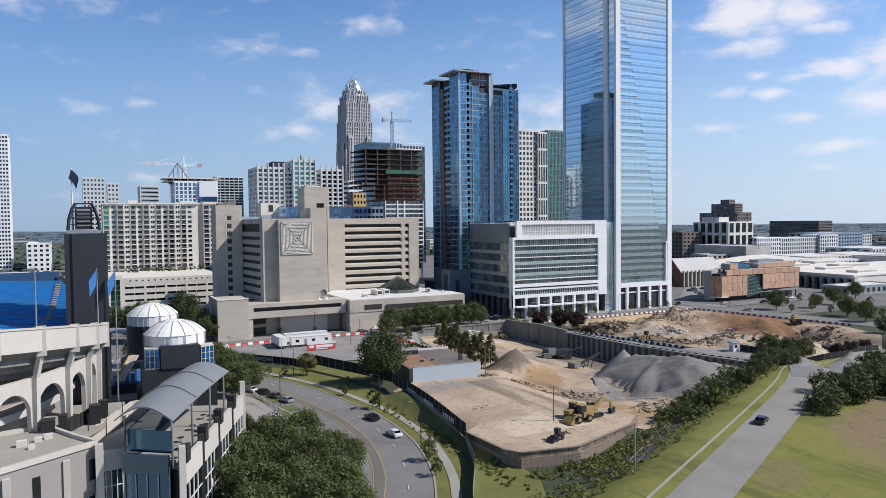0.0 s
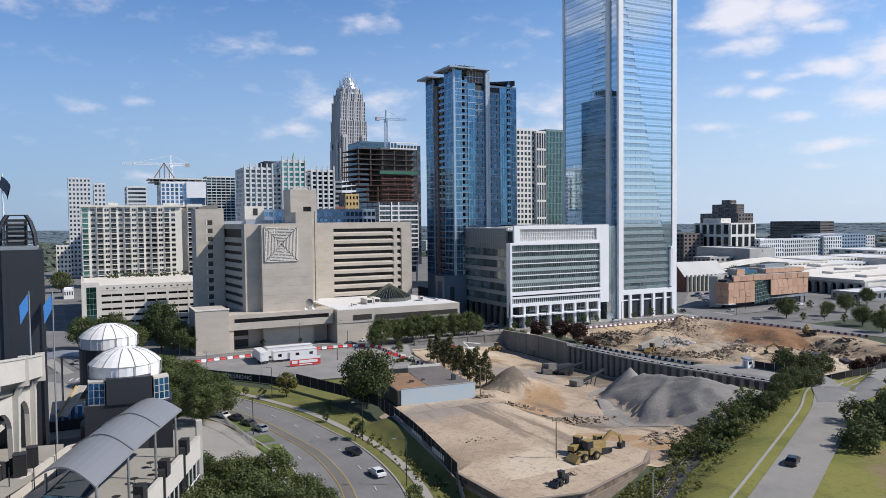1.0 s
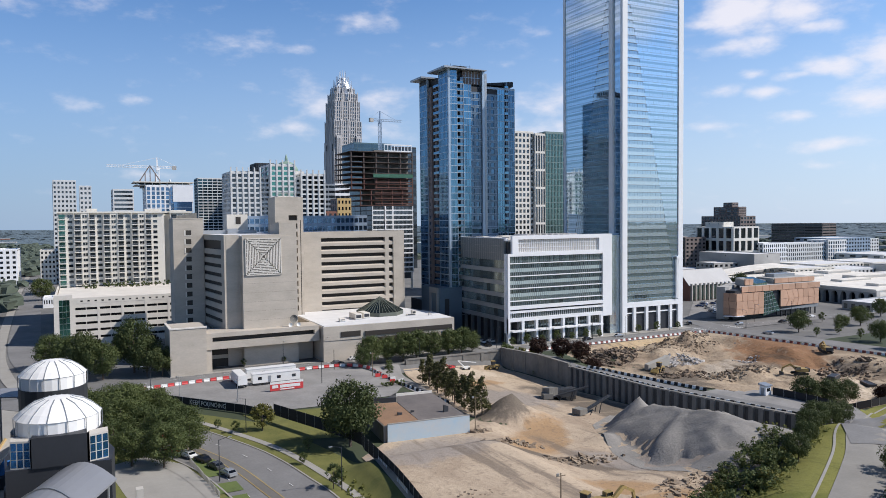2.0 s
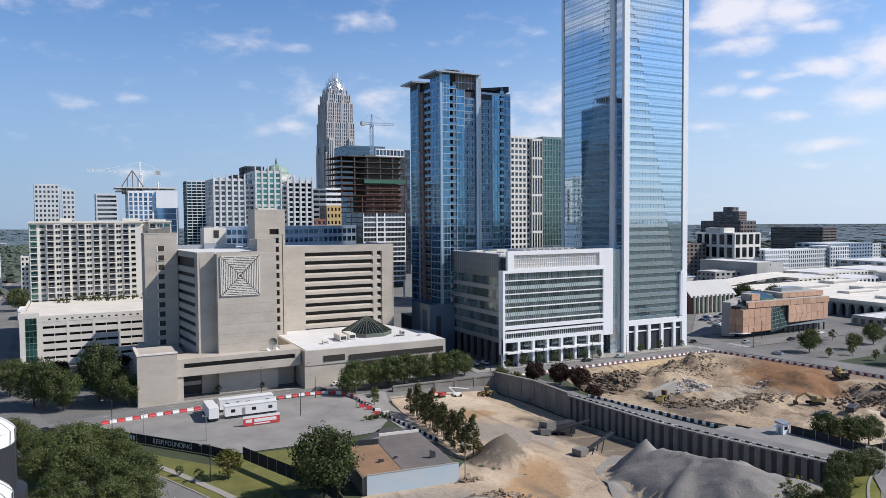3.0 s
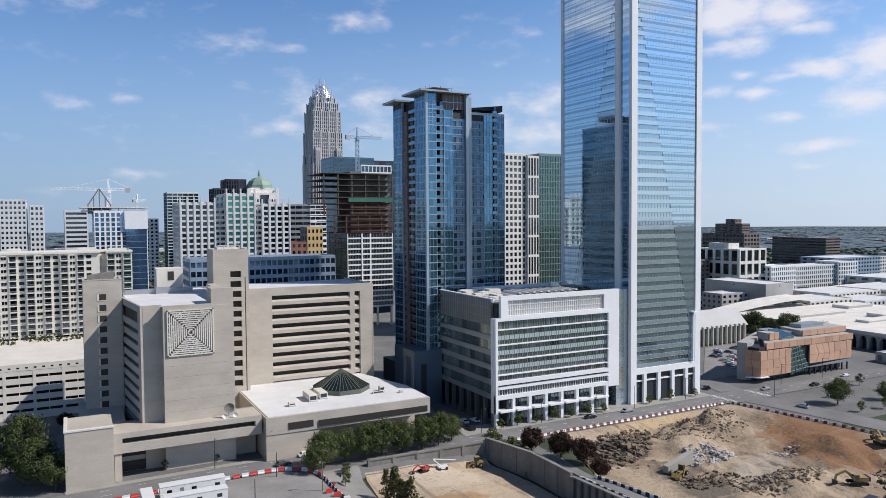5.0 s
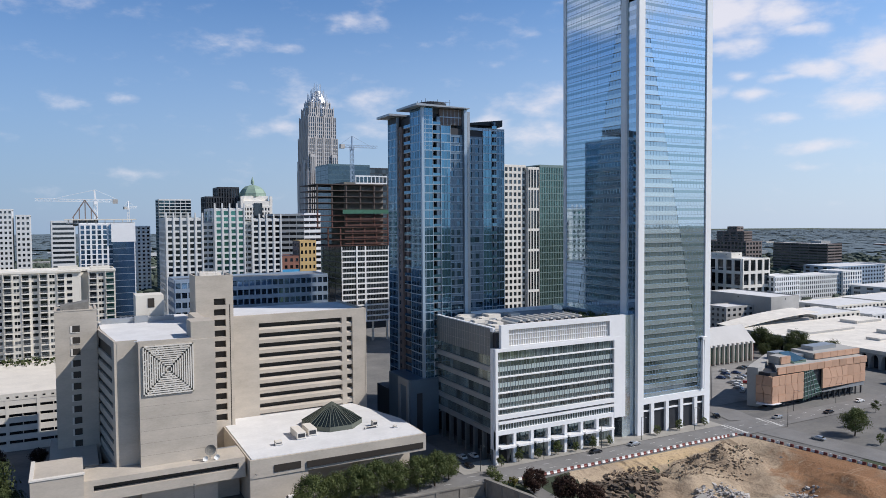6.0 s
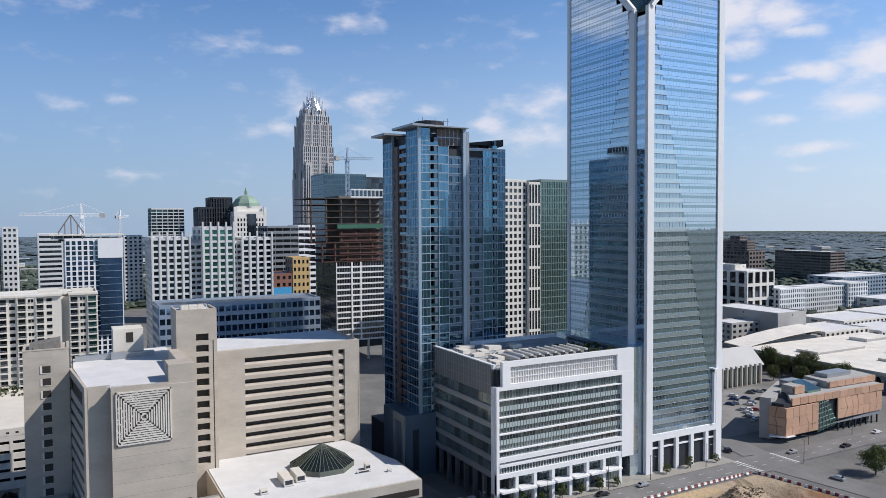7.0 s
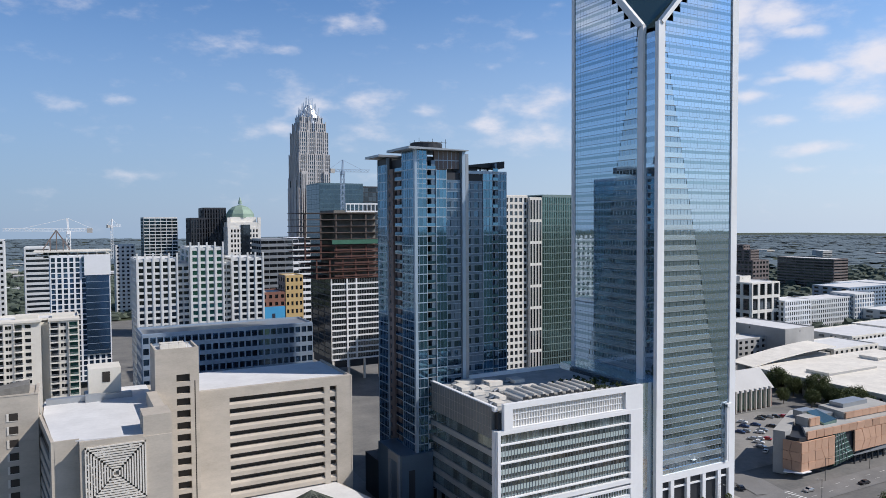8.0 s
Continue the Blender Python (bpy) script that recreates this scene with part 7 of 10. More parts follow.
def stadium():
    root = thing("stadium", (-10, 125, 0), "cream concrete stadium corner with arches and blue seats", "stadium")
    part("parapet", sweep(EDGE, [(0, 24.3), (0.45, 24.1), (0.45, 27.3), (0, 27.3)], climb=1.0), M["lightconc"], root)
    part("upper_rail", sweep(EDGE, [(-0.1, 27.3), (0.6, 27.3), (0.6, 27.55), (-0.1, 27.55)], climb=1.0), M["lightconc"], root)
    # Darker than the parapet: the underside's shade is put into its colour.
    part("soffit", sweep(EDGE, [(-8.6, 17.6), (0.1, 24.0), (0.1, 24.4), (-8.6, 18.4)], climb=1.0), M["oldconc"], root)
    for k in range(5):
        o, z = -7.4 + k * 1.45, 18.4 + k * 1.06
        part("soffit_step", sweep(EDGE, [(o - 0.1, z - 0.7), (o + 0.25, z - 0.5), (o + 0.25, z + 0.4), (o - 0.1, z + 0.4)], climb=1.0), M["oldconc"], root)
    part("deck", sweep(EDGE, [(-9, 18.8), (-0.1, 24.5), (-0.1, 24.8), (-9, 25.2)], climb=1.0), M["seatstep"], root)
    part("inner_wall", sweep(EDGE, [(-9, 0), (-8.4, 0), (-8.4, 19), (-9, 19)], climb=1.0), M["panelwarm"], root)
    part("terrace", sweep(EDGE, [(-8.4, 12.4), (3.0, 12.4), (3.0, 13.2), (-8.4, 13.2)]), M["walk"], root)
    part("ring_balcony", sweep(EDGE, [(-8.4, 16.4), (-5.0, 16.4), (-5.0, 17.5), (-8.4, 17.5)]), M["lightconc"], root)
    # arcade, bay by bay
    pts = smooth_line(EDGE, 0.25)
    bays, acc, last = [0], 0.0, 0
    for i in range(1, len(pts)):
        acc += math.hypot(pts[i][0] - pts[i - 1][0], pts[i][1] - pts[i - 1][1])
        if acc >= 8.0:
            bays.append(i)
            acc = 0.0
    for b0, b1 in zip(bays, bays[1:]):
        xs = pts[b0:b1 + 1]
        n = len(xs)
        mb = MB()
        cols = []
        for i, (x, y, nx, ny) in enumerate(xs):
            t = (i / (n - 1) - 0.5) * 2
            q = abs(t) / 0.86
            low = 12.6 if abs(t) > 0.86 else 17.2 + 4.0 * math.sqrt(max(0.0, 1 - q * q))
            cols.append((x, y, nx, ny, low))
        for (x, y, nx, ny, lo), (x2, y2, mx, my, lo2) in zip(cols, cols[1:]):
            a = lambda X, Y, NX, NY, o, z: (X - NX * o, Y - NY * o, z)
            f = [a(x, y, nx, ny, -1.4, lo), a(x2, y2, mx, my, -1.4, lo2), a(x2, y2, mx, my, -1.4, 23.0), a(x, y, nx, ny, -1.4, 23.0)]
            g = [a(x, y, nx, ny, -2.1, lo), a(x2, y2, mx, my, -2.1, lo2), a(x2, y2, mx, my, -2.1, 23.0), a(x, y, nx, ny, -2.1, 23.0)]
            mb.quad(*reversed(f)).quad(*g).quad(f[0], f[1], g[1], g[0]).quad(f[3], g[3], g[2], f[2])
        part("arch", mb, M["lightconc"], root)
        x, y, nx, ny = pts[b0]
        fk = MB()
        r = rise(y)
        fk.beam((x + nx * 1.2, y + ny * 1.2, 12.0), (x + nx * 1.0, y + ny * 1.0, 23.0), 0.75, 0.85).beam((x + nx * 1.0, y + ny * 1.0, 22.7), (x - nx * 0.1, y - ny * 0.1, 24.4 + r), 0.7, 0.7)
        part("raker", fk, M["lightconc"], root)
        part("pilaster", MB().beam((x - nx * 0.1, y - ny * 0.1, 23.4 + r), (x - nx * 0.1, y - ny * 0.1, 27.7 + r), 1.3, 0.9), M["lightconc"], root)
    # seating bank that rises away behind the parapet
    for k in range(24):
        y = 146 + k * 1.05
        z = 25.4 + k * 0.36
        xr = 2.4 - max(0, k - 6) * 0.42
        part("seating_tier", MB().beam((-60, y + 8, z + 1.4), (xr, y - 2, z - 0.2), 0.5, 0.36), M["seatblue"], root)
        part("step", MB().beam((-60, y + 8.55, z + 1.2), (xr, y - 1.45, z - 0.4), 0.62, 0.7), M["seatstep"], root)
    stairs = MB()
    for q in range(5):
        for k in range(24):
            t = (12 + q * 13 - k * 0.5) / 62.0
            y, z, xr = 146 + k * 1.05, 25.4 + k * 0.36, 2.4 - max(0, k - 6) * 0.42
            x = xr + (-60 - xr) * t
            if x < xr - 1:
                stairs.box(x - 0.5, x + 0.5, y - 2 + 10 * t - 0.35, y - 2 + 10 * t + 0.3, z + 1.6 * t - 0.1, z + 1.6 * t + 0.12)
    part("aisle_step", stairs, M["walk"], root, kind="stuff")
    part("rim_wall", MB().prism([(-46, 171.5), (-5.2, 171.5), (-5.2, 172.2), (-46, 172.2)], 18, 35.4), M["seatstep"], root)
    part("bank_side", MB().prism([(2.6, 146), (3.0, 153), (-4.6, 172), (-6, 172), (0.5, 150)], 18, [26.0, 28.2, 34.4, 34.4, 27.5]), M["darkmetal"], root)
    return root


stadium()


def stadium_tower():
    root = thing("light_tower", (0, 147, 0), "charcoal stadium tower with an open steel crown", "tower")
    part("shaft", MB().prism([(-3.4, 144.2), (3.2, 144.2), (3.2, 150.6), (-3.4, 150.6)], 0, 43.6), M["darkmetal"], root)
    part("shaft_rib", MB().box(-2.2, -1.6, 143.9, 144.2, 0, 43.6).box(3.2, 3.5, 144.4, 145.2, 0, 43.6), M["darkmetal"], root)
    part("cornice", MB().box(-3.0, 2.6, 144.5, 150.2, 43.6, 44.2), M["greymetal"], root)
    cr = MB()
    c = (-0.2, 147.3)
    for sx, sy in ((-1, -1), (1, -1), (1, 1), (-1, 1)):
        p = [(c[0] + sx * 2.6 * q, c[1] + sy * 2.6 * q, 44.2 + zz) for q, zz in ((1, 0), (0.92, 2), (0.72, 3.8), (0.5, 4.8))]
        for a, b in zip(p, p[1:]):
            cr.beam(a, b, 0.35)
    part("crown_leg", cr, M["darkmetal"], root)
    for zz, q in ((1.0, 0.97), (2.2, 0.9), (3.4, 0.77), (4.8, 0.5)):
        r = 2.6 * q
        m2 = MB()
        for a, b in (((-r, -r), (r, -r)), ((r, -r), (r, r)), ((r, r), (-r, r)), ((-r, r), (-r, -r))):
            m2.beam((c[0] + a[0], c[1] + a[1], 44.2 + zz), (c[0] + b[0], c[1] + b[1], 44.2 + zz), 0.18)
        part("crown_ring", m2, M["darkmetal"], root)
    part("sign_box", MB().box(-1.6, 1.2, 145.6, 148.6, 44.3, 48.4), M["black"], root)
    for k in range(5):
        part("sign_bar", MB().box(-1.3, 0.9, 145.5, 145.6, 44.9 + k * 0.7, 45.2 + k * 0.7), M["greymetal"], root)
    part("flagpole", MB().tube((-2.0, 147.3, 44), (-2.0, 147.3, 55.6), 0.2, 0.1, 8), M["whiteplastic"], root)
    fl = MB()
    n = 8
    for i in range(n + 1):
        u = i / n
        x, y = -2.0 + 0.9 * math.sin(u * 2.0) * 1.3, 147.2 - 0.5 * u
        fl.v += [(x, y, 55.2 - 2.2 * u), (x - 0.5, y, 53.6 - 2.6 * u)]
    fl.f = [(2 * i, 2 * i + 2, 2 * i + 3, 2 * i + 1) for i in range(n)]
    part("flag", fl, M["navy"], root, "dark navy flag hanging in folds")


stadium_tower()
for x, y, z0, h, blue in ((1.6, 139.6, 26.0, 11.5, True), (-6.8, 121, 26.5, 12.5, False), (4.6, 143, 12, 25, True)):
    fp = thing("flagpole", (x, y, z0), "pale metal flagpole with a blue flag" if blue else "bare pale metal flagpole", "flagpole")
    part("pole", MB().tube((x, y, z0 - 3), (x, y, z0 + h), 0.16, 0.08, 8), M["steel"], fp)
    if blue:
        part("flag", MB().quad((x - 0.1, y, z0 + h - 0.3), (x - 1.3, y - 0.2, z0 + h - 2.2), (x - 1.2, y - 0.2, z0 + h - 5.0), (x - 0.1, y, z0 + h - 2.8)), M["flagblue"], fp)


def drum(cx, cy, R, zw, label):
    """A dark round pavilion with a white ribbed dome."""
    root = thing("domed_pavilion", (cx, cy, 0), label, "pavilion")
    part("drum", MB().lathe(cx, cy, [(R + 1.6, 0), (R + 1.6, 14.5), (R + 0.2, 14.8), (R + 0.2, zw)], 28), M["darkmetal"], root)
    part("white_wall", MB().lathe(cx, cy, [(R, zw), (R, zw + 2.1), (R + 0.15, zw + 2.2)], 28, False), M["domewhite"], root)
    part("dome", MB().lathe(cx, cy, [(R + 0.15, zw + 2.2), (R * 0.86, zw + 3.1), (R * 0.62, zw + 4.0), (R * 0.32, zw + 4.55), (0.15, zw + 4.75)], 28), M["domewhite"], root, smooth=False)
    ribs = MB()
    for i in range(14):
        a = 2 * math.pi * i / 14
        p = [(cx + r * math.cos(a), cy + r * math.sin(a), zw + z + 0.05) for r, z in ((R + 0.2, 0), (R + 0.2, 2.2), (R * 0.86, 3.1), (R * 0.62, 4.0), (R * 0.32, 4.55))]
        for s, t in zip(p, p[1:]):
            ribs.beam(s, t, 0.10)
    part("seam", ribs, M["greymetal"], root, kind="stuff")
    return root


d1 = drum(15.0, 147.2, 5.5, 22.0, "dark round stadium pavilion with a white ribbed dome")
drum(13.4, 178.5, 5.4, 22.2, "dark round stadium pavilion with a white ribbed dome")
# front of the near pavilion: dark wall with two blue corner windows
part("front_wall", MB().prism([(8.6, 141.6), (21.6, 140.4), (22.2, 146), (21, 152), (9.0, 152)], 0, 18.4), M["darkmetal"], d1)
part("front_upper", MB().prism([(11.8, 141.0), (18.6, 140.4), (18.6, 147), (11.8, 147)], 18.4, 22.6), M["darkmetal"], d1)
for x0, y0, x1, y1 in ((9.2, 142.2, 11.6, 141.4), (18.9, 140.8, 21.3, 141.6)):
    w = part("corner_window", MB().prism([(x0, y0), (x1, y1), (x1, y1 + 2.5), (x0, y0 + 2.5)], 18.4, 22.2), M["lightconc"], d1)
    for i in range(3):
        for k in range(3):
            a, b = (i + 0.12) / 3, (i + 0.92) / 3
            q = [(x0 + (x1 - x0) * t, y0 + (y1 - y0) * t - 0.03, 18.6 + 1.15 * k + z) for t, z in ((a, 0), (b, 0), (b, 1.05), (a, 1.05))]
            ob = part("pane", MB().quad(*q), M["blueglass"], w)
part("wall_lamp", MB().lathe(14.6, 140.5, [(0.35, 16.4), (0.35, 16.9), (0.1, 17.1)], 10), M["whiteplastic"], d1)


def canopy_building():
    root = thing("canopy_building", (12, 118, 0), "white-piered stadium building under a curved grey metal canopy", "building")
    E0, E1 = Vector((9.6, 99.8, 0)), Vector((21.8, 129.0, 0))
    W0, W1 = Vector((2.9, 111.0, 0)), Vector((14.6, 140.4, 0))
    mb = MB()
    nu, nv = 12, 10
    for s in (0.0, -0.22):
        for i in range(nu + 1):
            for j in range(nv + 1):
                u, v = i / nu, j / nv
                p = (W0.lerp(W1, u)).lerp(E0.lerp(E1, u), v)
                z = 17.5 + 1.8 * v + 1.9 * math.sin(math.pi * v) + s + 0.25 * math.sin(math.pi * u)
                mb.v.append((p.x, p.y, z))
    m = (nu + 1) * (nv + 1)
    for i in range(nu):
        for j in range(nv):
            a = i * (nv + 1) + j
            mb.f += [(a, a + 1, a + nv + 2, a + nv + 1), (m + a + nv + 1, m + a + nv + 2, m + a + 1, m + a)]
    rim = [i * (nv + 1) for i in range(nu + 1)] + [nu * (nv + 1) + j for j in range(1, nv + 1)] + [i * (nv + 1) + nv for i in range(nu - 1, -1, -1)] + list(range(nv - 1, 0, -1))
    mb.f += [(rim[k], rim[(k + 1) % len(rim)], rim[(k + 1) % len(rim)] + m, rim[k] + m) for k in range(len(rim))]
    part("canopy_roof", mb, M["canopy"], root, smooth=False)
    for u in (0.36, 0.68):
        sm = MB()
        for j in range(nv):
            q = []
            for v in (j / nv, (j + 1) / nv):
                p = (W0.lerp(W1, u)).lerp(E0.lerp(E1, u), v)
                q.append((p.x, p.y, 17.55 + 1.8 * v + 1.9 * math.sin(math.pi * v) + 0.25 * math.sin(math.pi * u) + 0.03))
            sm.beam(*q, 0.16)
        part("roof_seam", sm, M["greymetal"], root)
    d = (E1 - E0).normalized()
    out = Vector((d.y, -d.x, 0))
    # body, terrace and east front
    F0, F1 = E0 + out * 1.4 - d * 1.0, E1 + out * 1.4 + d * 4
    L = (F1 - F0).length
    inn = -out
    poly = [F0, F1, F1 + inn * 11, F0 + inn * 6.5]
    part("body", MB().prism([(p.x, p.y) for p in (F0 + d * 1.5 - out * 0.7, F1 - out * 0.7, F1 + inn * 11, W0 + d * 2)], 0, 12.0), M["darkmetal"], root)
    part("terrace", MB().prism([(p.x, p.y) for p in (F0 + d * 2.0 - out * 0.5, F1 - out * 0.5, F1 + inn * 10, W0 + d * 2.4)], 12.0, 12.3), M["walk"], root)
    n = 4
    for i in range(n):
        a, b = F0 + d * (i * L / n), F0 + d * ((i + 1) * L / n)
        top = 14.0 if i else 15.2
        part("pier", MB().beam((a.x, a.y, 0), (a.x, a.y, top + 1.0), 0.8, 1.0), M["black" if i else "lightconc"], root)
        p, q = a + d * 0.7, b - d * 0.5
        part("bay_wall", MB().beam((p.x, p.y, 12.5), (q.x, q.y, 12.5), 0.6, 3.4), M["lightconc"], root)
        part("planter", MB().beam((p.x - out.x * 0.1, p.y - out.y * 0.1, 14.8), (p.x + d.x * 1.5 - out.x * 0.1, p.y + d.y * 1.5, 14.8), 1.2, 2.2), M["black"], root)
        w = part("bay_window", MB().beam((p.x, p.y, 5.4), (q.x, q.y, 5.4), 0.2, 10.6), M["window"], root)
        for k in range(1, 4):
            part("glazing_bar", MB().beam((p.x + out.x * 0.14, p.y + out.y * 0.14, k * 2.7), (q.x + out.x * 0.14, q.y + out.y * 0.14, k * 2.7), 0.12), M["whiteplastic"], w)
        for k in range(1, 4):
            s = p.lerp(q, k / 4)
            part("glazing_bar", MB().beam((s.x + out.x * 0.14, s.y + out.y * 0.14, 0.3), (s.x + out.x * 0.14, s.y + out.y * 0.14, 10.6), 0.12), M["whiteplastic"], w)
        s = p.lerp(q, 0.5)
        part("emblem", MB().beam((s.x + out.x * 0.2 - d.x * 0.5, s.y + out.y * 0.2 - d.y * 0.5, 6.2), (s.x + out.x * 0.2 + d.x * 0.5, s.y + out.y * 0.2 + d.y * 0.5, 6.2), 0.08, 1.2), M["whiteplastic"], root)
    part("pier", MB().beam((F1.x, F1.y, 0), (F1.x, F1.y, 16.5), 0.9, 1.2), M["lightconc"], root)
    for u in (0.06, 0.36, 0.68, 0.97):
        p = E0.lerp(E1, u) + inn * 0.7
        part("canopy_post", MB().tube((p.x, p.y, 12.2), (p.x, p.y, 19.2), 0.16, k=8), M["steel"], root)
        p = W0.lerp(W1, u) + out * 0.8
        part("canopy_post", MB().tube((p.x, p.y, 10), (p.x, p.y, 17.6), 0.16, k=8), M["steel"], root)
    # dark glass front end
    A, B = Vector((3.9, 104.6, 0)), E0 + Vector((-0.4, 0.9, 0))
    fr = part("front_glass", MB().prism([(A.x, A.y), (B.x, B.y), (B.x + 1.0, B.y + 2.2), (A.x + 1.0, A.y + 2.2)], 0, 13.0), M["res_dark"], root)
    for k in range(5):
        p = A.lerp(B, k / 4) + Vector((-0.08, -0.1, 0))
        part("glazing_bar", MB().beam((p.x, p.y, 0), (p.x, p.y, 13.0), 0.14), M["greymetal"], fr)
    part("front_spandrel", MB().beam((A.x - 0.1, A.y - 0.15, 13.2), (B.x - 0.1, B.y - 0.15, 13.2), 0.5, 2.6), M["tealmetal"], root)
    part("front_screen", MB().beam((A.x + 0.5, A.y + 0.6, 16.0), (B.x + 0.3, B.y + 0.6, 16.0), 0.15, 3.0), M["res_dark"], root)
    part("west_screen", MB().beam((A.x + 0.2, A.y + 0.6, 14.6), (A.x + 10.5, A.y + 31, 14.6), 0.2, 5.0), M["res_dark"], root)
    rng = random.Random(2)
    return root, F0, d, inn, L


cb, cF0, cd, cin, cL = canopy_building()


def cafe_set(x, y, z):
    t = thing("terrace_table", (x, y, z), "small round dark table on a roof terrace", "table", "terrace tables")
    part("tabletop", MB().lathe(x, y, [(0.55, z + 0.72), (0.55, z + 0.76)], 12), M["black"], t)
    part("stem", MB().tube((x, y, z), (x, y, z + 0.72), 0.05, k=6), M["steel"], t)
    part("foot", MB().lathe(x, y, [(0.3, z), (0.25, z + 0.05)], 10), M["black"], t)


for i in range(8):
    p = cF0 + cd * (5 + i * 3.2) + cin * (2.6 + (i % 2) * 1.9)
    cafe_set(p.x, p.y, 12.3)


# low building in front, and the walled steps between
def low_building():
    root = thing("low_building", (-6, 110, 0), "low warm-grey panelled building with a flat pale roof", "building")
    P = [(-24.5, 92.5), (-11.8, 100.2), (0.6, 108.6), (-2.0, 113.0), (-6.0, 121.0), (-24, 116)]
    part("body", MB().prism(P, 0, 15.0), M["panelwarm"], root)
    inner = [(-24, 93.4), (-11.9, 100.9), (-0.1, 108.9), (-2.4, 112.7), (-6.2, 120.3), (-23.6, 115.4)]
    part("roof", MB().prism(inner, 15.0, 15.15), M["walk"], root)
    for a, b in zip(P, P[1:] + P[:1]):
        part("parapet", MB().beam((*a, 15.3), (*b, 15.3), 0.5, 0.7), M["lightconc"], root)
    d = Vector((P[2][0] - P[1][0], P[2][1] - P[1][1], 0))
    n = d.normalized()
    o = Vector((n.y, -n.x, 0))
    for t0 in (-0.35, 0.18, 0.70):
        a = Vector((*P[1], 0)) + d * t0
        part("pilaster", MB().beam((a.x + o.x * 0.2, a.y + o.y * 0.2, 0), (a.x + o.x * 0.2, a.y + o.y * 0.2, 14.2), 0.8), M["lightconc"], root)
        c = a + n * 3.8
        part("slot_window", MB().beam((c.x - n.x * 0.5 + o.x * 0.05, c.y - n.y * 0.5 + o.y * 0.05, 11.8), (c.x + n.x * 0.5 + o.x * 0.05, c.y + n.y * 0.5 + o.y * 0.05, 11.8), 0.12, 2.8), M["window"], root)
        e, f = a + n * 0.9 + o * 0.04, a + n * 6.2 + o * 0.04
        w = part("grid_window", MB().beam((e.x, e.y, 4.2), (f.x, f.y, 4.2), 0.12, 8.0), M["window"], root)
        for k in range(1, 5):
            p = e.lerp(f, k / 5) + o * 0.1
            part("glazing_bar", MB().beam((p.x, p.y, 0.3), (p.x, p.y, 8.2), 0.12), M["whiteplastic"], w)
        for k in range(1, 4):
            part("glazing_bar", MB().beam((e.x + o.x * 0.1, e.y + o.y * 0.1, k * 2.1), (f.x + o.x * 0.1, f.y + o.y * 0.1, k * 2.1), 0.12), M["whiteplastic"], w)
    # next bay towards the canopy building
    part("link_bay", MB().prism([(0.8, 107.6), (4.6, 108.2), (3.6, 112), (0, 112)], 11.4, 14.2), M["lightconc"], root)
    lk = part("link_glass", MB().prism([(0.9, 107.9), (4.5, 108.5), (3.6, 112), (0, 112)], 0, 11.4), M["window"], root)
    for k in range(1, 5):
        part("glazing_bar", MB().beam((0.9, 107.8, k * 2.3), (4.5, 108.4, k * 2.3), 0.12), M["whiteplastic"], lk)
        part("glazing_bar", MB().beam((0.9 + k * 0.72, 107.75 + k * 0.12, 0.3), (0.9 + k * 0.72, 107.75 + k * 0.12, 11.4), 0.12), M["whiteplastic"], lk)
    part("pilaster", MB().beam((0.9, 107.4, 0), (0.9, 107.4, 15.4), 1.0), M["lightconc"], root)
    for x, y, s in ((-8.5, 112, 1.2), (-6.6, 113.6, 0.9), (-7.2, 110.2, 0.8), (-5.4, 114.4, 1.0)):
        part("roof_vent", MB().box(x - s / 2, x + s / 2, y - s * 0.35, y + s * 0.35, 15.15, 15.15 + s * 0.7), M["deckconc"], root)


low_building()
sw = thing("step_wall", (0, 124, 9.4), "cream concrete stair wall on the stadium terrace", "wall")
part("wall", MB().prism([(-5.0, 116.8), (6.6, 135.0), (6.2, 135.3), (-5.4, 117.1)], 8.0, [12.0, 14.4, 14.4, 12.0]), M["lightconc"], sw)
part("wall", MB().prism([(6.4, 135.0), (12.6, 136.4), (12.6, 136.9), (6.4, 135.5)], 8.0, [14.4, 14.4, 14.4, 14.4]), M["lightconc"], sw)
part("landing", MB().prism([(-2.0, 118.8), (4.8, 114), (10, 128), (6.4, 134)], 7.6, 11.2), M["lightconc"], sw)
for i in range(4):
    x, y = -3 + i * 2.6, 119.4 + i * 4.1
    part("lamp_post", MB().tube((x, y, 11), (x, y, 15.8), 0.07, k=6), M["darkmetal"], sw)
for x, y, w, h in ((-5.6, 118.6, 1.8, 3.6), (-3.7, 119.8, 1.2, 3.8), (0.6, 127.6, 1.6, 3.0), (1.9, 131.0, 1.4, 2.8)):
    bx = thing("black_crate", (x, y, 13.2), "tall black equipment crate on the stadium terrace", "crate", "black crates")
    part("body", MB().box(x - w / 2, x + w / 2, y - w / 2, y + w / 2, 13.2, 13.2 + h), M["black"], bx)
    part("lid", MB().box(x - w / 2 - 0.05, x + w / 2 + 0.05, y - w / 2 - 0.05, y + w / 2 + 0.05, 13.2 + h, 13.3 + h), M["darkmetal"], bx)
dark = thing("terrace_screen", (-1, 125, 13.2), "dark fence panels along the stadium terrace", "fence")
for i in range(9):
    x, y = -4.6 + i * 0.78, 121.4 + i * 1.35
    part("panel", MB().beam((x, y, 14.2), (x + 0.7, y + 1.2, 14.2), 0.12, 2.0 + 0.3 * (i % 3)), M["black"], dark)
cn = thing("walkway_canopy", (6, 186, 0), "curved pale walkway canopy between pavilions", "canopy")
mb = MB()
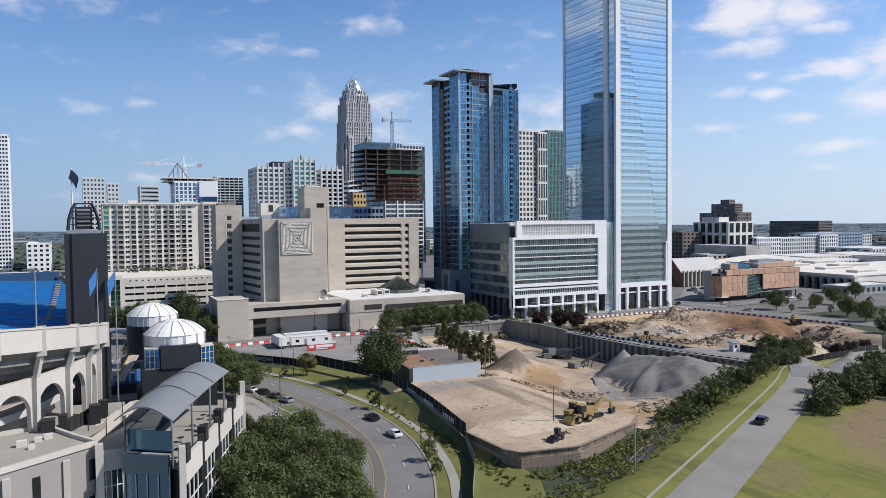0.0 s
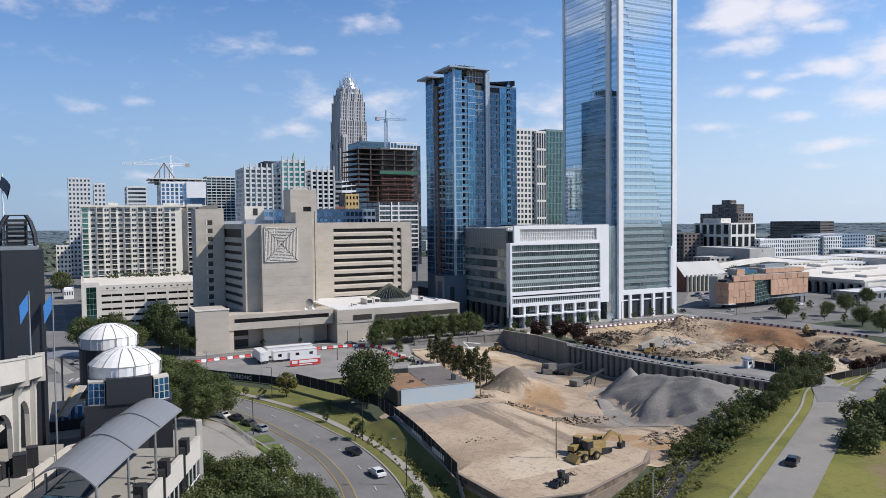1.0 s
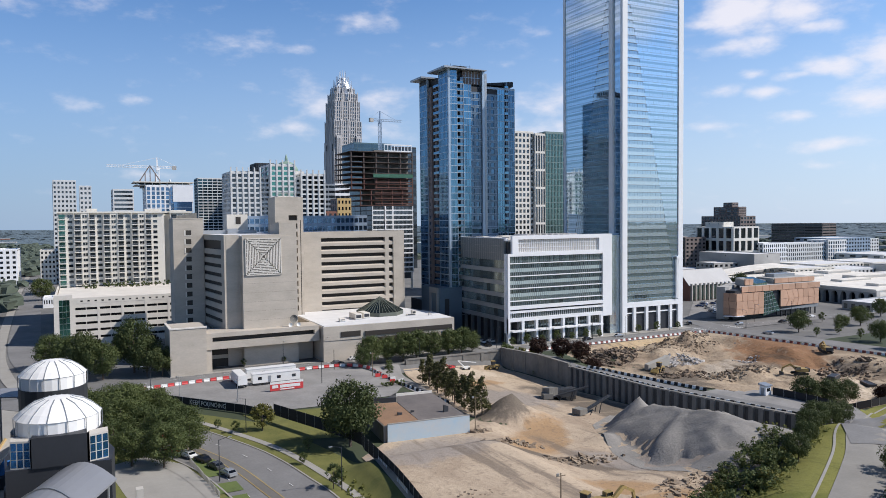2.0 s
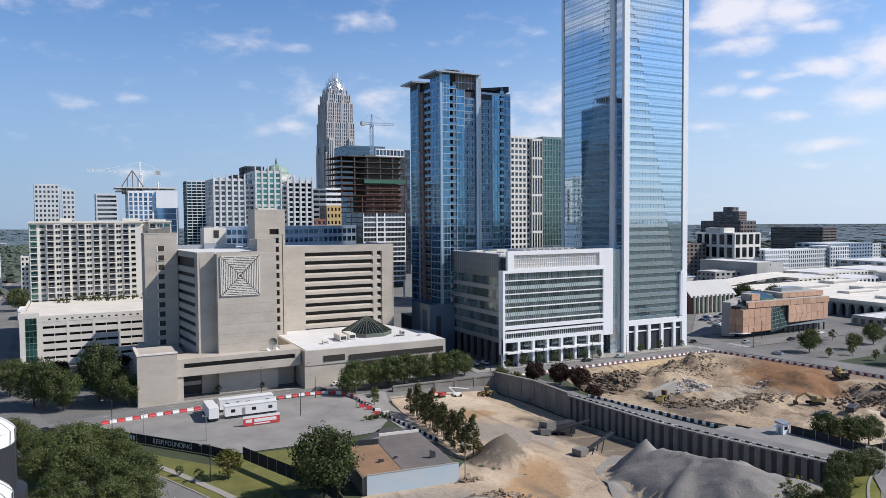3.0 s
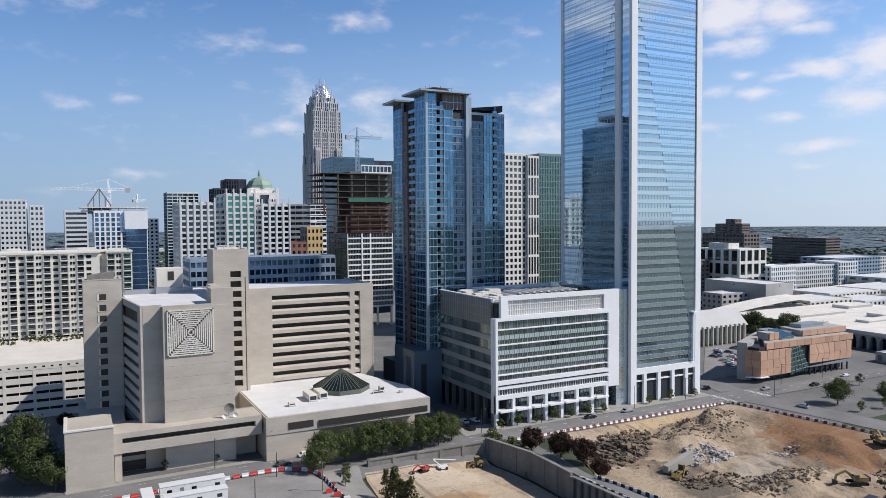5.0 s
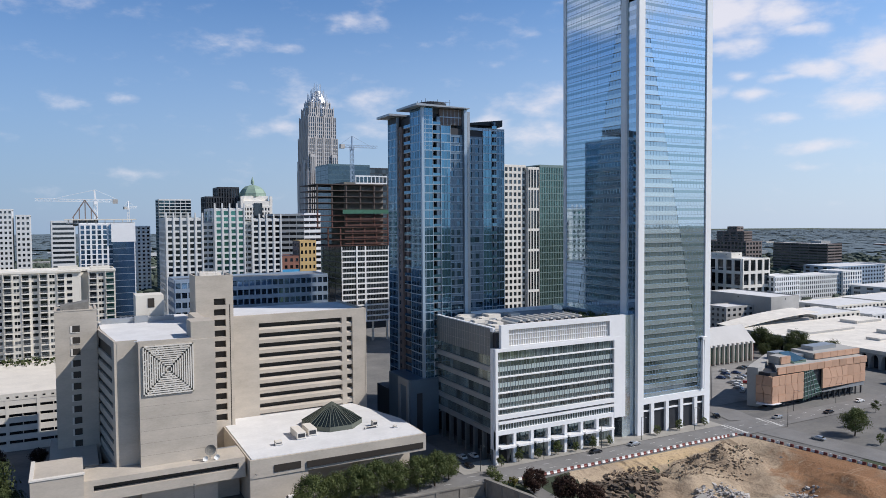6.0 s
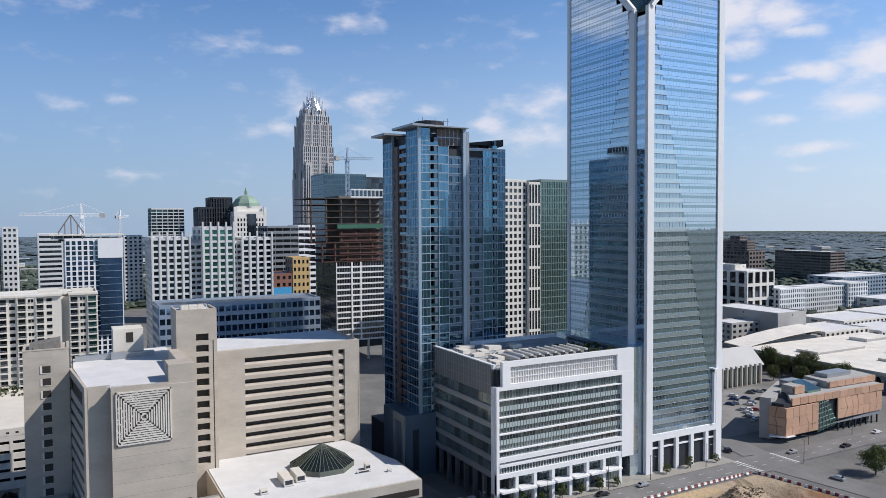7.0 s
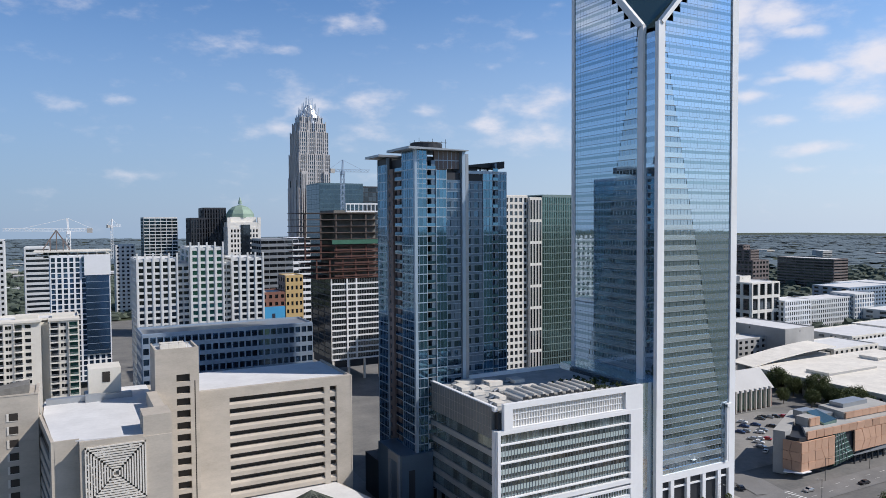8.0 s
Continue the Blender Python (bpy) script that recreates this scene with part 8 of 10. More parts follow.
for s in (0, -0.2):
    for i in range(9):
        u = i / 8
        z = 19.4 + 1.0 * math.sin(math.pi * (0.15 + 0.7 * u)) + s
        mb.v += [(0.0 + 9.0 * u, 181.0, z), (0.0 + 9.0 * u, 188.0, z + 0.2)]
for i in range(8):
    mb.f += [(2 * i, 2 * i + 2, 2 * i + 3, 2 * i + 1), (18 + 2 * i + 1, 18 + 2 * i + 3, 18 + 2 * i + 2, 18 + 2 * i), (2 * i, 18 + 2 * i, 20 + 2 * i, 2 * i + 2), (2 * i + 1, 2 * i + 3, 21 + 2 * i, 19 + 2 * i)]
part("roof", mb, M["canopy"], cn)
for x in (0.6, 4.5, 8.4):
    part("post", MB().tube((x, 184, 0), (x, 184, 19.8), 0.2, k=8), M["steel"], cn)
gt = thing("stadium_gate_house", (4, 165, 0), "cluttered dark and blue gate structures beside the stadium", "gate")
part("body", MB().box(3.0, 10.5, 156, 172, 0, 13.2), M["darkmetal"], gt)
part("lower_roof", MB().box(2.6, 9.0, 150.5, 156, 0, 11.4), M["walk"], gt)
for i in range(5):
    part("blue_frame", MB().box(4.2 + i * 1.1, 4.9 + i * 1.1, 156.4 + i * 0.5, 157.4 + i * 0.5, 13.2, 15.0 + 0.5 * (i % 3)), M["flagblue"], gt)
part("ladder_rack", MB().beam((5.2, 153.5, 14.5), (8.4, 158, 18.6), 1.6, 0.2), M["lightconc"], gt)
part("rack_side", MB().beam((4.4, 153.6, 14.5), (7.4, 158.2, 18.6), 0.3, 0.3), M["ochre"], gt)


# ---- trees and shrubs ----
def leafmat(name, lo, hi):
    m = bpy.data.materials.new(name)
    m.use_nodes = True
    n, l = m.node_tree.nodes, m.node_tree.links
    b = n["Principled BSDF"]
    b.inputs["Roughness"].default_value = 0.65
    b.inputs["Specular IOR Level"].default_value = 0.25
    geo, info = n.new("ShaderNodeNewGeometry"), n.new("ShaderNodeObjectInfo")
    s = n.new("ShaderNodeMath")
    s.operation = "MULTIPLY_ADD"
    l.new(info.outputs["Random"], s.inputs[0])
    s.inputs[1].default_value = 0.35
    sc = n.new("ShaderNodeMath")
    sc.operation = "MULTIPLY"
    l.new(geo.outputs["Random Per Island"], sc.inputs[0])
    sc.inputs[1].default_value = 0.65
    l.new(sc.outputs[0], s.inputs[2])
    mix = n.new("ShaderNodeMix")
    mix.data_type = "RGBA"
    mix.inputs["A"].default_value, mix.inputs["B"].default_value = (*lo, 1), (*hi, 1)
    l.new(s.outputs[0], mix.inputs["Factor"])
    l.new(mix.outputs["Result"], b.inputs["Base Color"])
    tr = n.new("ShaderNodeBsdfTranslucent")
    l.new(mix.outputs["Result"], tr.inputs["Color"])
    ms = n.new("ShaderNodeMixShader")
    ms.inputs[0].default_value = 0.25
    l.new(b.outputs[0], ms.inputs[1])
    l.new(tr.outputs[0], ms.inputs[2])
    l.new(ms.outputs[0], n["Material Output"].inputs["Surface"])
    return m


M["leaf"] = leafmat("oak_leaves", (0.040, 0.062, 0.022), (0.140, 0.165, 0.056))
M["leafdark"] = leafmat("dark_leaves", (0.030, 0.048, 0.018), (0.112, 0.132, 0.048))
M["leafolive"] = leafmat("olive_leaves", (0.045, 0.050, 0.020), (0.13, 0.125, 0.045))
M["leafyellow"] = leafmat("yellowing_leaves", (0.060, 0.070, 0.018), (0.19, 0.17, 0.04))
M["leafred"] = leafmat("maroon_leaves", (0.022, 0.014, 0.012), (0.070, 0.035, 0.024))
M["bark"] = mat("grey_bark", (0.11, 0.085, 0.065), 0.95, vary=0.3, fine=12, bump=0.3)


def leaf_cloud(rng, R, zlo, zhi, clumps, leaves, size, shape=1.0):
    """Leaves in uneven clumps that fill a crown of radius R between two heights."""
    mb = MB()
    zc, hz = (zlo + zhi) / 2, (zhi - zlo) / 2
    for _ in range(clumps):
        a, u = rng.uniform(0, 6.283), rng.uniform(-1, 1)
        q = rng.uniform(0.25, 0.92) ** 0.6
        wide = (1 - abs(u) ** 2.2) ** 0.5 if shape >= 1 else max(0.12, (1 - (u * 0.5 + 0.5)) ** 0.7)
        cx, cy, cz = R * q * wide * math.cos(a), R * q * wide * math.sin(a), zc + hz * u * 0.86
        cr = R * rng.uniform(0.20, 0.40)
        for _ in range(leaves):
            d = Vector((rng.gauss(0, 1), rng.gauss(0, 1), rng.gauss(0, 1) + 0.25)).normalized()
            p = Vector((cx, cy, cz)) + d * cr * rng.uniform(0.55, 1.1)
            t = Vector((rng.gauss(0, 1), rng.gauss(0, 1), rng.gauss(0, 0.6))).normalized()
            b = d.cross(t)
            if b.length < 1e-3:
                continue
            b.normalize()
            t = (b.cross(d) + d * rng.uniform(-0.7, 0.7)).normalized()
            s = size * rng.uniform(0.6, 1.3)
            n = len(mb.v)
            mb.v += [tuple(p - t * s), tuple(p + b * s * 0.55), tuple(p + t * s), tuple(p - b * s * 0.55)]
            mb.f.append((n, n + 1, n + 2, n + 3))
    return mb


def make_tree(name, seed, H, R, trunk, leafm, clumps, leaves, size, label, category="tree", shape=1.0):
    rng = random.Random(seed)
    root = thing(name, (0, 0, 0), label, category)
    tk = MB()
    tk.tube((0, 0, -0.3), (0.1, 0.05, H * 0.45), trunk, trunk * 0.6, 7).tube((0.1, 0.05, H * 0.45), (0, 0.1, H * 0.85), trunk * 0.6, trunk * 0.15, 6)
    for i in range(6):
        a = i * 1.05 + rng.uniform(-0.3, 0.3)
        z = H * rng.uniform(0.26, 0.5)
        tk.tube((0.05, 0, z), (R * 0.62 * math.cos(a), R * 0.62 * math.sin(a), z + H * rng.uniform(0.14, 0.3)), trunk * 0.38, trunk * 0.08, 5)
    part("trunk", tk, M["bark"], root)
    part("crown", leaf_cloud(rng, R, H * (0.2 if shape >= 1 else 0.12), H, clumps, leaves, size, shape), leafm, root)
    return root


def make_bush(name, seed, H, R, leafm, clumps, leaves, size, label):
    rng = random.Random(seed)
    root = thing(name, (0, 0, 0), label, "shrub")
    tk = MB()
    for i in range(5):
        a = i * 1.26
        tk.tube((0, 0, -0.2), (R * 0.5 * math.cos(a), R * 0.5 * math.sin(a), H * 0.6), 0.06, 0.02, 5)
    part("stems", tk, M["bark"], root)
    part("crown", leaf_cloud(rng, R, 0.0, H, clumps, leaves, size), leafm, root)
    return root


KINDS = {
    "oak": [make_tree("tree", 11 + k, 9.0, 4.6, 0.28, M["leaf"], 92, 84, 0.215, "full green oak tree with a rounded uneven crown") for k in range(3)],
    "street": [make_tree("street_tree", 21 + k, 7.0, 2.6, 0.16, M["leaf"], 30, 34, 0.28, "green street tree with a loose crown") for k in range(2)],
    "dark": [make_tree("tree", 31 + k, 8.0, 4.2, 0.25, M["leafdark"], 78, 76, 0.22, "dark green tree with a dense crown") for k in range(2)],
    "narrow": [make_tree("narrow_tree", 41 + k, 8.0, 1.9, 0.14, M["leafolive"], 40, 34, 0.22, "narrow upright tree with dull green leaves", shape=0.5) for k in range(2)],
    "yellow": [make_tree("tree", 51, 7.5, 3.3, 0.2, M["leafyellow"], 36, 38, 0.3, "tree with yellowing autumn leaves")],
    "red": [make_tree("tree", 61, 7.0, 3.6, 0.2, M["leafred"], 76, 64, 0.26, "low tree with dark maroon leaves")],
    "bush": [make_bush("shrub", 71 + k, 2.6, 2.2, M["leaf"], 26, 40, 0.2, "wild green shrub on a slope") for k in range(2)],
    "ybush": [make_bush("shrub", 75, 2.4, 2.0, M["leafyellow"], 18, 28, 0.28, "yellow-green wild shrub on a slope")],
    "dbush": [make_bush("shrub", 81 + k, 4.0, 3.4, M["leafdark"], 40, 48, 0.25, "dense dark green shrub beside the road") for k in range(2)],
}
TAKEN = {k: 0 for k in KINDS}
LABELS = {"oak": "trees in the grove", "street": "street trees", "dark": "dark trees", "narrow": "row of narrow trees", "yellow": "yellowing trees", "red": "maroon trees", "bush": "slope shrubs", "ybush": "yellow shrubs", "dbush": "dark roadside shrubs"}
trng = random.Random(77)


def plant(kind, x, y, s=1.0, z=None, sz=None):
    """Puts the next tree of a kind at a place; the first ones are the originals themselves."""
    k = TAKEN[kind]
    TAKEN[kind] += 1
    src = KINDS[kind]
    zz = height(x, y) if z is None else z
    s *= trng.uniform(0.92, 1.08)
    m = pose(x, y, zz, 0, 0, trng.uniform(0, 360)) @ Matrix.Diagonal((s, s, s if sz is None else sz, 1))
    if k < len(src):
        ob = src[k]
        ob.matrix_basis = m
    else:
        ob = copy_thing(src[k % len(src)], m)
    ob["group"] = LABELS[kind]
    return ob


for x, y, s in ((20, 137, .95), (26, 142, .9), (31, 136, 1.0), (37, 137, .9), (40, 128, .85), (39.5, 119, .85), (34, 118, 1.05), (28, 119, 1.1), (22.5, 122, 1.05),
                (31, 127, 1.05), (25, 130, 1.05), (17.8, 114, 1.0), (22, 107, 1.1), (28, 107, 1.15), (34, 106, 1.0), (36, 111, .8), (27, 98, 1.1), (20, 99, 1.0), (33, 98, .9)):
    plant("oak", x, y, s)
for x, y, s in ((31, 226, .9), (37, 222, .85), (40, 209, .85), (27, 194, 1.0), (33, 190, 1.0), (39, 196, .8), (24, 206, .9), (31, 212, .95), (20, 232, .9), (24, 243, .9), (30, 232, 1.0), (14, 247, 1.0), (19, 240, 1.0), (35, 231, 1.0), (27, 224, 1.1), (38, 214, 1.0), (34, 202, 1.05), (26, 216, 1.1), (21, 221, 1.0), (28, 236, 1.0)):
    plant("oak", x, y, s)
for x, y, s in ((15.6, 300, 1.45), (24, 291, 1.5), (8, 318, 1.35), (-5, 578, 1.7), (-24, 470, 1.0), (-22, 420, 1.0)):
    plant("oak", x, y, s)
for x, y, s in ((37.5, 289, 1.3), (42, 285.5, 1.05), (34, 297, 1.2), (19, 294, 1.3)):
    plant("dark", x, y, s, sz=s * 1.2)
for x, y, s in ((-17, 330, .9), (-19, 345, .9), (-21, 362, .9), (-24, 385, .9)):
    plant("yellow", x, y, s)
for x, y, s in ((22, 340, .9), (32, 352, .8), (44, 350, .8), (52, 345, .7)):
    plant("red", x, y, s)
plant("dark", 72.5, 185, 1.25)
plant("dark", 76, 190, 1.0)
plant("yellow", 57.5, 207, 0.95)
plant("yellow", 78, 199, 0.7)
for x, y, s in ((60.8, 161.5, .75), (56.6, 121, .62), (54.4, 113.4, .68), (59.5, 178, .6), (63, 186, .6), (48, 214, .6), (43, 222, .6), (38, 232, .6), (51, 208, .6)):
    plant("street", x, y, s)
for k in range(14):
    t = k / 13
    plant("narrow", 119.5 - 5.5 * t + (k % 2) * 0.8, 246 - 48 * t, 1.02 + 0.14 * (k % 3))
for x, y, s in ((110, 269.5, .95), (117, 271, 1.0), (123, 270, 1.05), (128.7, 271, 1.0), (135, 270.6, 1.05), (142, 270.4, 1.0), (148, 271.4, .95), (154, 274, .85), (106, 266, .7)):
    plant("oak", x, y, s * 1.04, sz=s * 1.16)
for x, y, s in ((114.5, 263, .9), (112, 257, .8), (126, 280, .8)):
    plant("street", x, y, s)
for x, y, s in ((170.6, 253, 1.0), (172.5, 240.5, 1.05), (175, 233.5, 1.0), (179, 231, .8)):
    plant("red", x, y, s)
for x, y in ((166, 266), (169, 262), (172, 258), (168, 271), (176, 247), (174, 261), (164.5, 258), (166.5, 247)):
    plant("ybush" if x > 168 else "bush", x, y, 1.0)
for x, y, s in ((181.5, 277.4, .95), (189, 277, .8), (196.6, 276.6, .95), (204, 276.6, .8), (211, 276.4, .9), (218.5, 276.4, .85), (174, 276, .8)):
    plant("street", x, y, s)
for x, y, s in ((241.2, 277.2, .85), (252.4, 277.2, .9), (265, 277.2, .85)):
    plant("street", x, y, s)
for x, y, s in ((69.5, 289, .55), (83.7, 289, .55), (76, 290, .35)):
    plant("street", x, y, s, z=0.1)
# slope between the site and the ramp road
brng = random.Random(5)
for k in range(86):
    t = brng.random()
    x, y = 58 + 118 * t, 78 + 58 * t
    o = brng.uniform(7.5, 17) if t > 0.25 else brng.uniform(9, 18)
    x, y = x - 0.46 * o, y + 0.89 * o - 3
    if 124 < x < 168 and y > 133 or (x < 112 and y > 0.55 * x + 50):
        continue
    plant(brng.choice(("bush", "bush", "bush", "ybush", "bush")), x, y, brng.uniform(0.7, 1.35))
for x, y, s in ((166, 136, .62), (160, 133, .7), (174, 138, .62), (152, 128, .75), (178, 138, .6), (142, 122, .7)):
    plant("dark", x, y, s * 0.8)
for x, y, s in ((134, 96, 1.0), (140, 99, 1.1), (147, 100, 1.2), (153, 102, 1.2), (160, 103, 1.2), (150, 107, 1.0), (164, 109, 1.2), (171, 110, 1.2), (178, 112, 1.1), (189, 121, 1.1), (198, 124, 1.1), (206, 124, 1.1), (160, 97, 1.2), (170, 100, 1.2), (182, 106, 1.2)):
    plant("dbush", x, y, s)
for x, y, s in ((201, 164, .9), (207, 161, 1.0), (214, 161, .8)):
    plant("dark", x, y, s * 0.8)
for x, y, s in ((226, 157, .8), (234, 158, .8), (242, 158, .7)):
    plant("red", x, y, s)
for x, y, s in ((303, 243, 1.0), (300, 232, .9), (312, 230, 1.0), (310, 219, 1.0), (325, 238, .9), (345, 242, 1.0), (299, 195, 1.0), (275, 172, .9), (309, 210, 1.0), (340, 258, .9), (322, 252, .8), (312, 249, 1.0), (330, 222, 1.0), (350, 226, 1.0), (318, 200, 1.0), (290, 178, .9), (306, 180, 1.0), (262, 160, .9), (366, 250, .9), (383, 256, .9)):
    plant("oak" if int(x) % 2 else "street", x, y, s)
for x, y, s in ((418, 388, .9), (420, 376, 1.0), (417, 364, 1.0), (420, 352, 1.1), (416, 342, 1.0), (419, 330, 1.0), (414, 320, 1.0), (408, 330, 1.0), (404, 344, .9), (400, 322, .9), (398, 356, .8)):
    plant("dark", x, y, s)
# planting on the parking deck and the office roof
dk = MB()
prng = random.Random(3)
for k in range(60):
    c = leaf_cloud(prng, prng.uniform(0.8, 1.6), 0, prng.uniform(1.2, 3.0), 3, 16, 0.35)
    ox, oy = prng.uniform(18, 61), prng.uniform(424, 436)
    n = len(dk.v)
    dk.v += [(x + ox, y + oy, z + 19.2) for x, y, z in c.v]
    dk.f += [tuple(i + n for i in f) for f in c.f]
solo("deck_planting", dk, M["leaf"], (40, 430, 19.2), "row of shrubs on the parking deck roof", "shrubs", kind="stuff")
dk = MB()
for k in range(46):
    c = leaf_cloud(prng, prng.uniform(0.9, 1.5), 0, prng.uniform(1.2, 2.4), 4, 16, 0.3)
    ox, oy = prng.uniform(206, 224), prng.uniform(282, 300)
    n = len(dk.v)
    dk.v += [(x + ox, y + oy, z + 42.6) for x, y, z in c.v]
    dk.f += [tuple(i + n for i in f) for f in c.f]
solo("roof_garden", dk, M["leafdark"], (215, 291, 42.6), "green roof garden hedge on the office block", "shrubs", kind="stuff")


M["leafweed"] = leafmat("weed_leaves", (0.085, 0.105, 0.026), (0.25, 0.25, 0.075))
wd = MB()
wrng = random.Random(15)


def tuft(x, y, r, h):
    c = leaf_cloud(wrng, r, 0, h, 3, 11, 0.24)
    n, z = len(wd.v), height(x, y)
    wd.v.extend((a + x, b + y, e + z) for a, b, e in c.v)
    wd.f.extend(tuple(i + n for i in f) for f in c.f)


for k in range(420):
    t, o = wrng.random(), wrng.uniform(6.0, 17.5)
    x, y = 50 + 122 * t - 0.46 * o, 72 + 60 * t + 0.89 * o - 3
    if not (x < 106 and y > 0.36 * x + 78):
        tuft(x, y, wrng.uniform(0.8, 1.8), wrng.uniform(0.8, 2.2))
for k in range(150):
    t, o = wrng.random(), wrng.uniform(1.0, 5.5)
    tuft(68 + 36 * t + 0.3 * o, 107.5 + 9 * t * t - 0.95 * o, wrng.uniform(0.4, 0.9), wrng.uniform(0.4, 1.1))
for k in range(120):
    tuft(wrng.uniform(62.5, 66.2), wrng.uniform(100, 172), wrng.uniform(0.3, 0.7), wrng.uniform(0.3, 0.8))
solo("roadside_weeds", wd, M["leafweed"], (100, 110, 0), "rank yellow-green weeds on the slope", "weeds", kind="stuff")


# ---- cars ----
M["tyre"], M["carglass"] = M["rubber"], glass("car_glass", (0.05, 0.06, 0.07), 0.06)
PAINT = {"white": (0.75, 0.75, 0.74), "black": (0.015, 0.015, 0.018), "silver": (0.45, 0.46, 0.47), "red": (0.40, 0.02, 0.02), "grey": (0.12, 0.125, 0.13), "blue": (0.03, 0.06, 0.16)}
CARS = {}


def make_car(colour):
    m = mat(colour + "_car_paint", PAINT[colour], 0.25, 0.1 if colour in ("white", "black", "red") else 0.5, vary=0.05, spec=0.7)
    root = thing("car", (0, 0, 0), colour + " saloon car on asphalt", "car", "cars")
    L, W = 2.25, 0.88
    side = [(-L, 0.35), (-L, 0.78), (-1.75, 0.92), (-1.25, 1.38), (0.35, 1.42), (1.05, 0.98), (2.0, 0.82), (L, 0.62), (L, 0.35)]
    mb = MB()
    k = len(side)
    mb.v = [(x, -W * (0.80 if z > 1.2 else 1.0), z) for x, z in side] + [(x, W * (0.80 if z > 1.2 else 1.0), z) for x, z in side]
    mb.f = [tuple(range(k)), tuple(reversed(range(k, 2 * k)))] + [(i + 1 if i + 1 < k else 0, i, k + i, k + (i + 1) % k) for i in range(k)]
    body = part("body", mb, m, root)
    part("windscreen", MB().quad((0.40, -0.66, 1.38), (1.02, -0.78, 1.0), (1.02, 0.78, 1.0), (0.40, 0.66, 1.38)).quad((0.44, -0.66, 1.385), (0.44, 0.66, 1.385), (1.06, 0.78, 1.01), (1.06, -0.78, 1.01)), M["carglass"], root)
    part("rear_window", MB().quad((-1.72, -0.76, 0.98), (-1.30, -0.66, 1.36), (-1.30, 0.66, 1.36), (-1.72, 0.76, 0.98)).quad((-1.76, -0.76, 0.99), (-1.76, 0.76, 0.99), (-1.33, 0.66, 1.375), (-1.33, -0.66, 1.375)), M["carglass"], root)
    for s in (-1, 1):
        part("side_window", MB().prism([(-1.3, s * 0.80), (0.75, s * 0.80), (0.75, s * 0.86), (-1.3, s * 0.86)] if s > 0 else [(-1.3, -0.86), (0.75, -0.86), (0.75, -0.80), (-1.3, -0.80)], 0.95, [1.0, 1.0, 1.0, 1.0]).prism([(-1.15, 0.74 * s - 0.03), (0.3, 0.74 * s - 0.03), (0.3, 0.74 * s + 0.03), (-1.15, 0.74 * s + 0.03)], 1.0, 1.32), M["carglass"], root)
        for x in (-1.35, 1.4):
            w = part("wheel", MB().tube((x, s * 0.70, 0.33), (x, s * 0.90, 0.33), 0.33, k=12), M["rubber"], root)
            part("rim", MB().tube((x, s * 0.895, 0.33), (x, s * 0.915, 0.33), 0.2, k=10), M["steel"], w)
    return root


def car(colour, x, y, heading, z=None):
    m = pose(x, y, (height(x, y) + 0.12) if z is None else z, 0, 0, heading)
    if colour not in CARS:
        CARS[colour] = make_car(colour)
        CARS[colour].matrix_basis = m
        return CARS[colour]
    return copy_thing(CARS[colour], m)


for c, x, y, h in (("black", 57.4, 153, 98), ("white", 57.0, 139, 96), ("white", 38.4, 194.5, 115), ("black", 40.8, 190.2, 112), ("grey", 42.6, 184.4, 110), ("silver", 44.2, 178.6, 108),
                   ("red", 35.5, 200, 118), ("black", 117, 97, 27), ("white", 108.2, 281.2, 2), ("white", 163, 289.6, 90), ("white", 167, 289.2, 90), ("white", 171, 288.6, 90), ("black", 165, 281, 90),
                   ("grey", 100, 276.4, 2), ("silver", 226, 272.4, 0), ("black", 209, 272.4, 0), ("black", 279, 284, 60), ("silver", 298, 271, 178), ("black", 322, 266, 178), ("white", 350, 271, 0),
                   ("silver", 287, 246, 100), ("black", 20, 266, 10), ("white", -10, 268, 5), ("silver", 6, 288, 96), ("white", 30, 264, 40)):
    car(c, x, y, h)
crng = random.Random(9)
draped("parking_lot", [(290, 296), (312, 296), (392, 332), (372, 352), (352, 352)], M["lot"], 0.14, 6, label="asphalt car park beside the church", category="parking lot")
for x, y in ((361.5, 341), (364.5, 342.5), (367.5, 341), (371, 340), (374, 338.6), (377, 337), (350.6, 335), (346.6, 328), (334.8, 330.6), (338.2, 330.6), (331.2, 321), (333.8, 320), (336.5, 318.3), (329.5, 316.5), (342, 326), (355, 330), (358, 327), (344, 336), (349, 341), (325, 312)):
    car(crng.choice(("white", "silver", "black", "grey", "red", "blue", "white")), x, y, 120 + crng.choice((0, 180)))
car("white", 321.7, 307, 28)


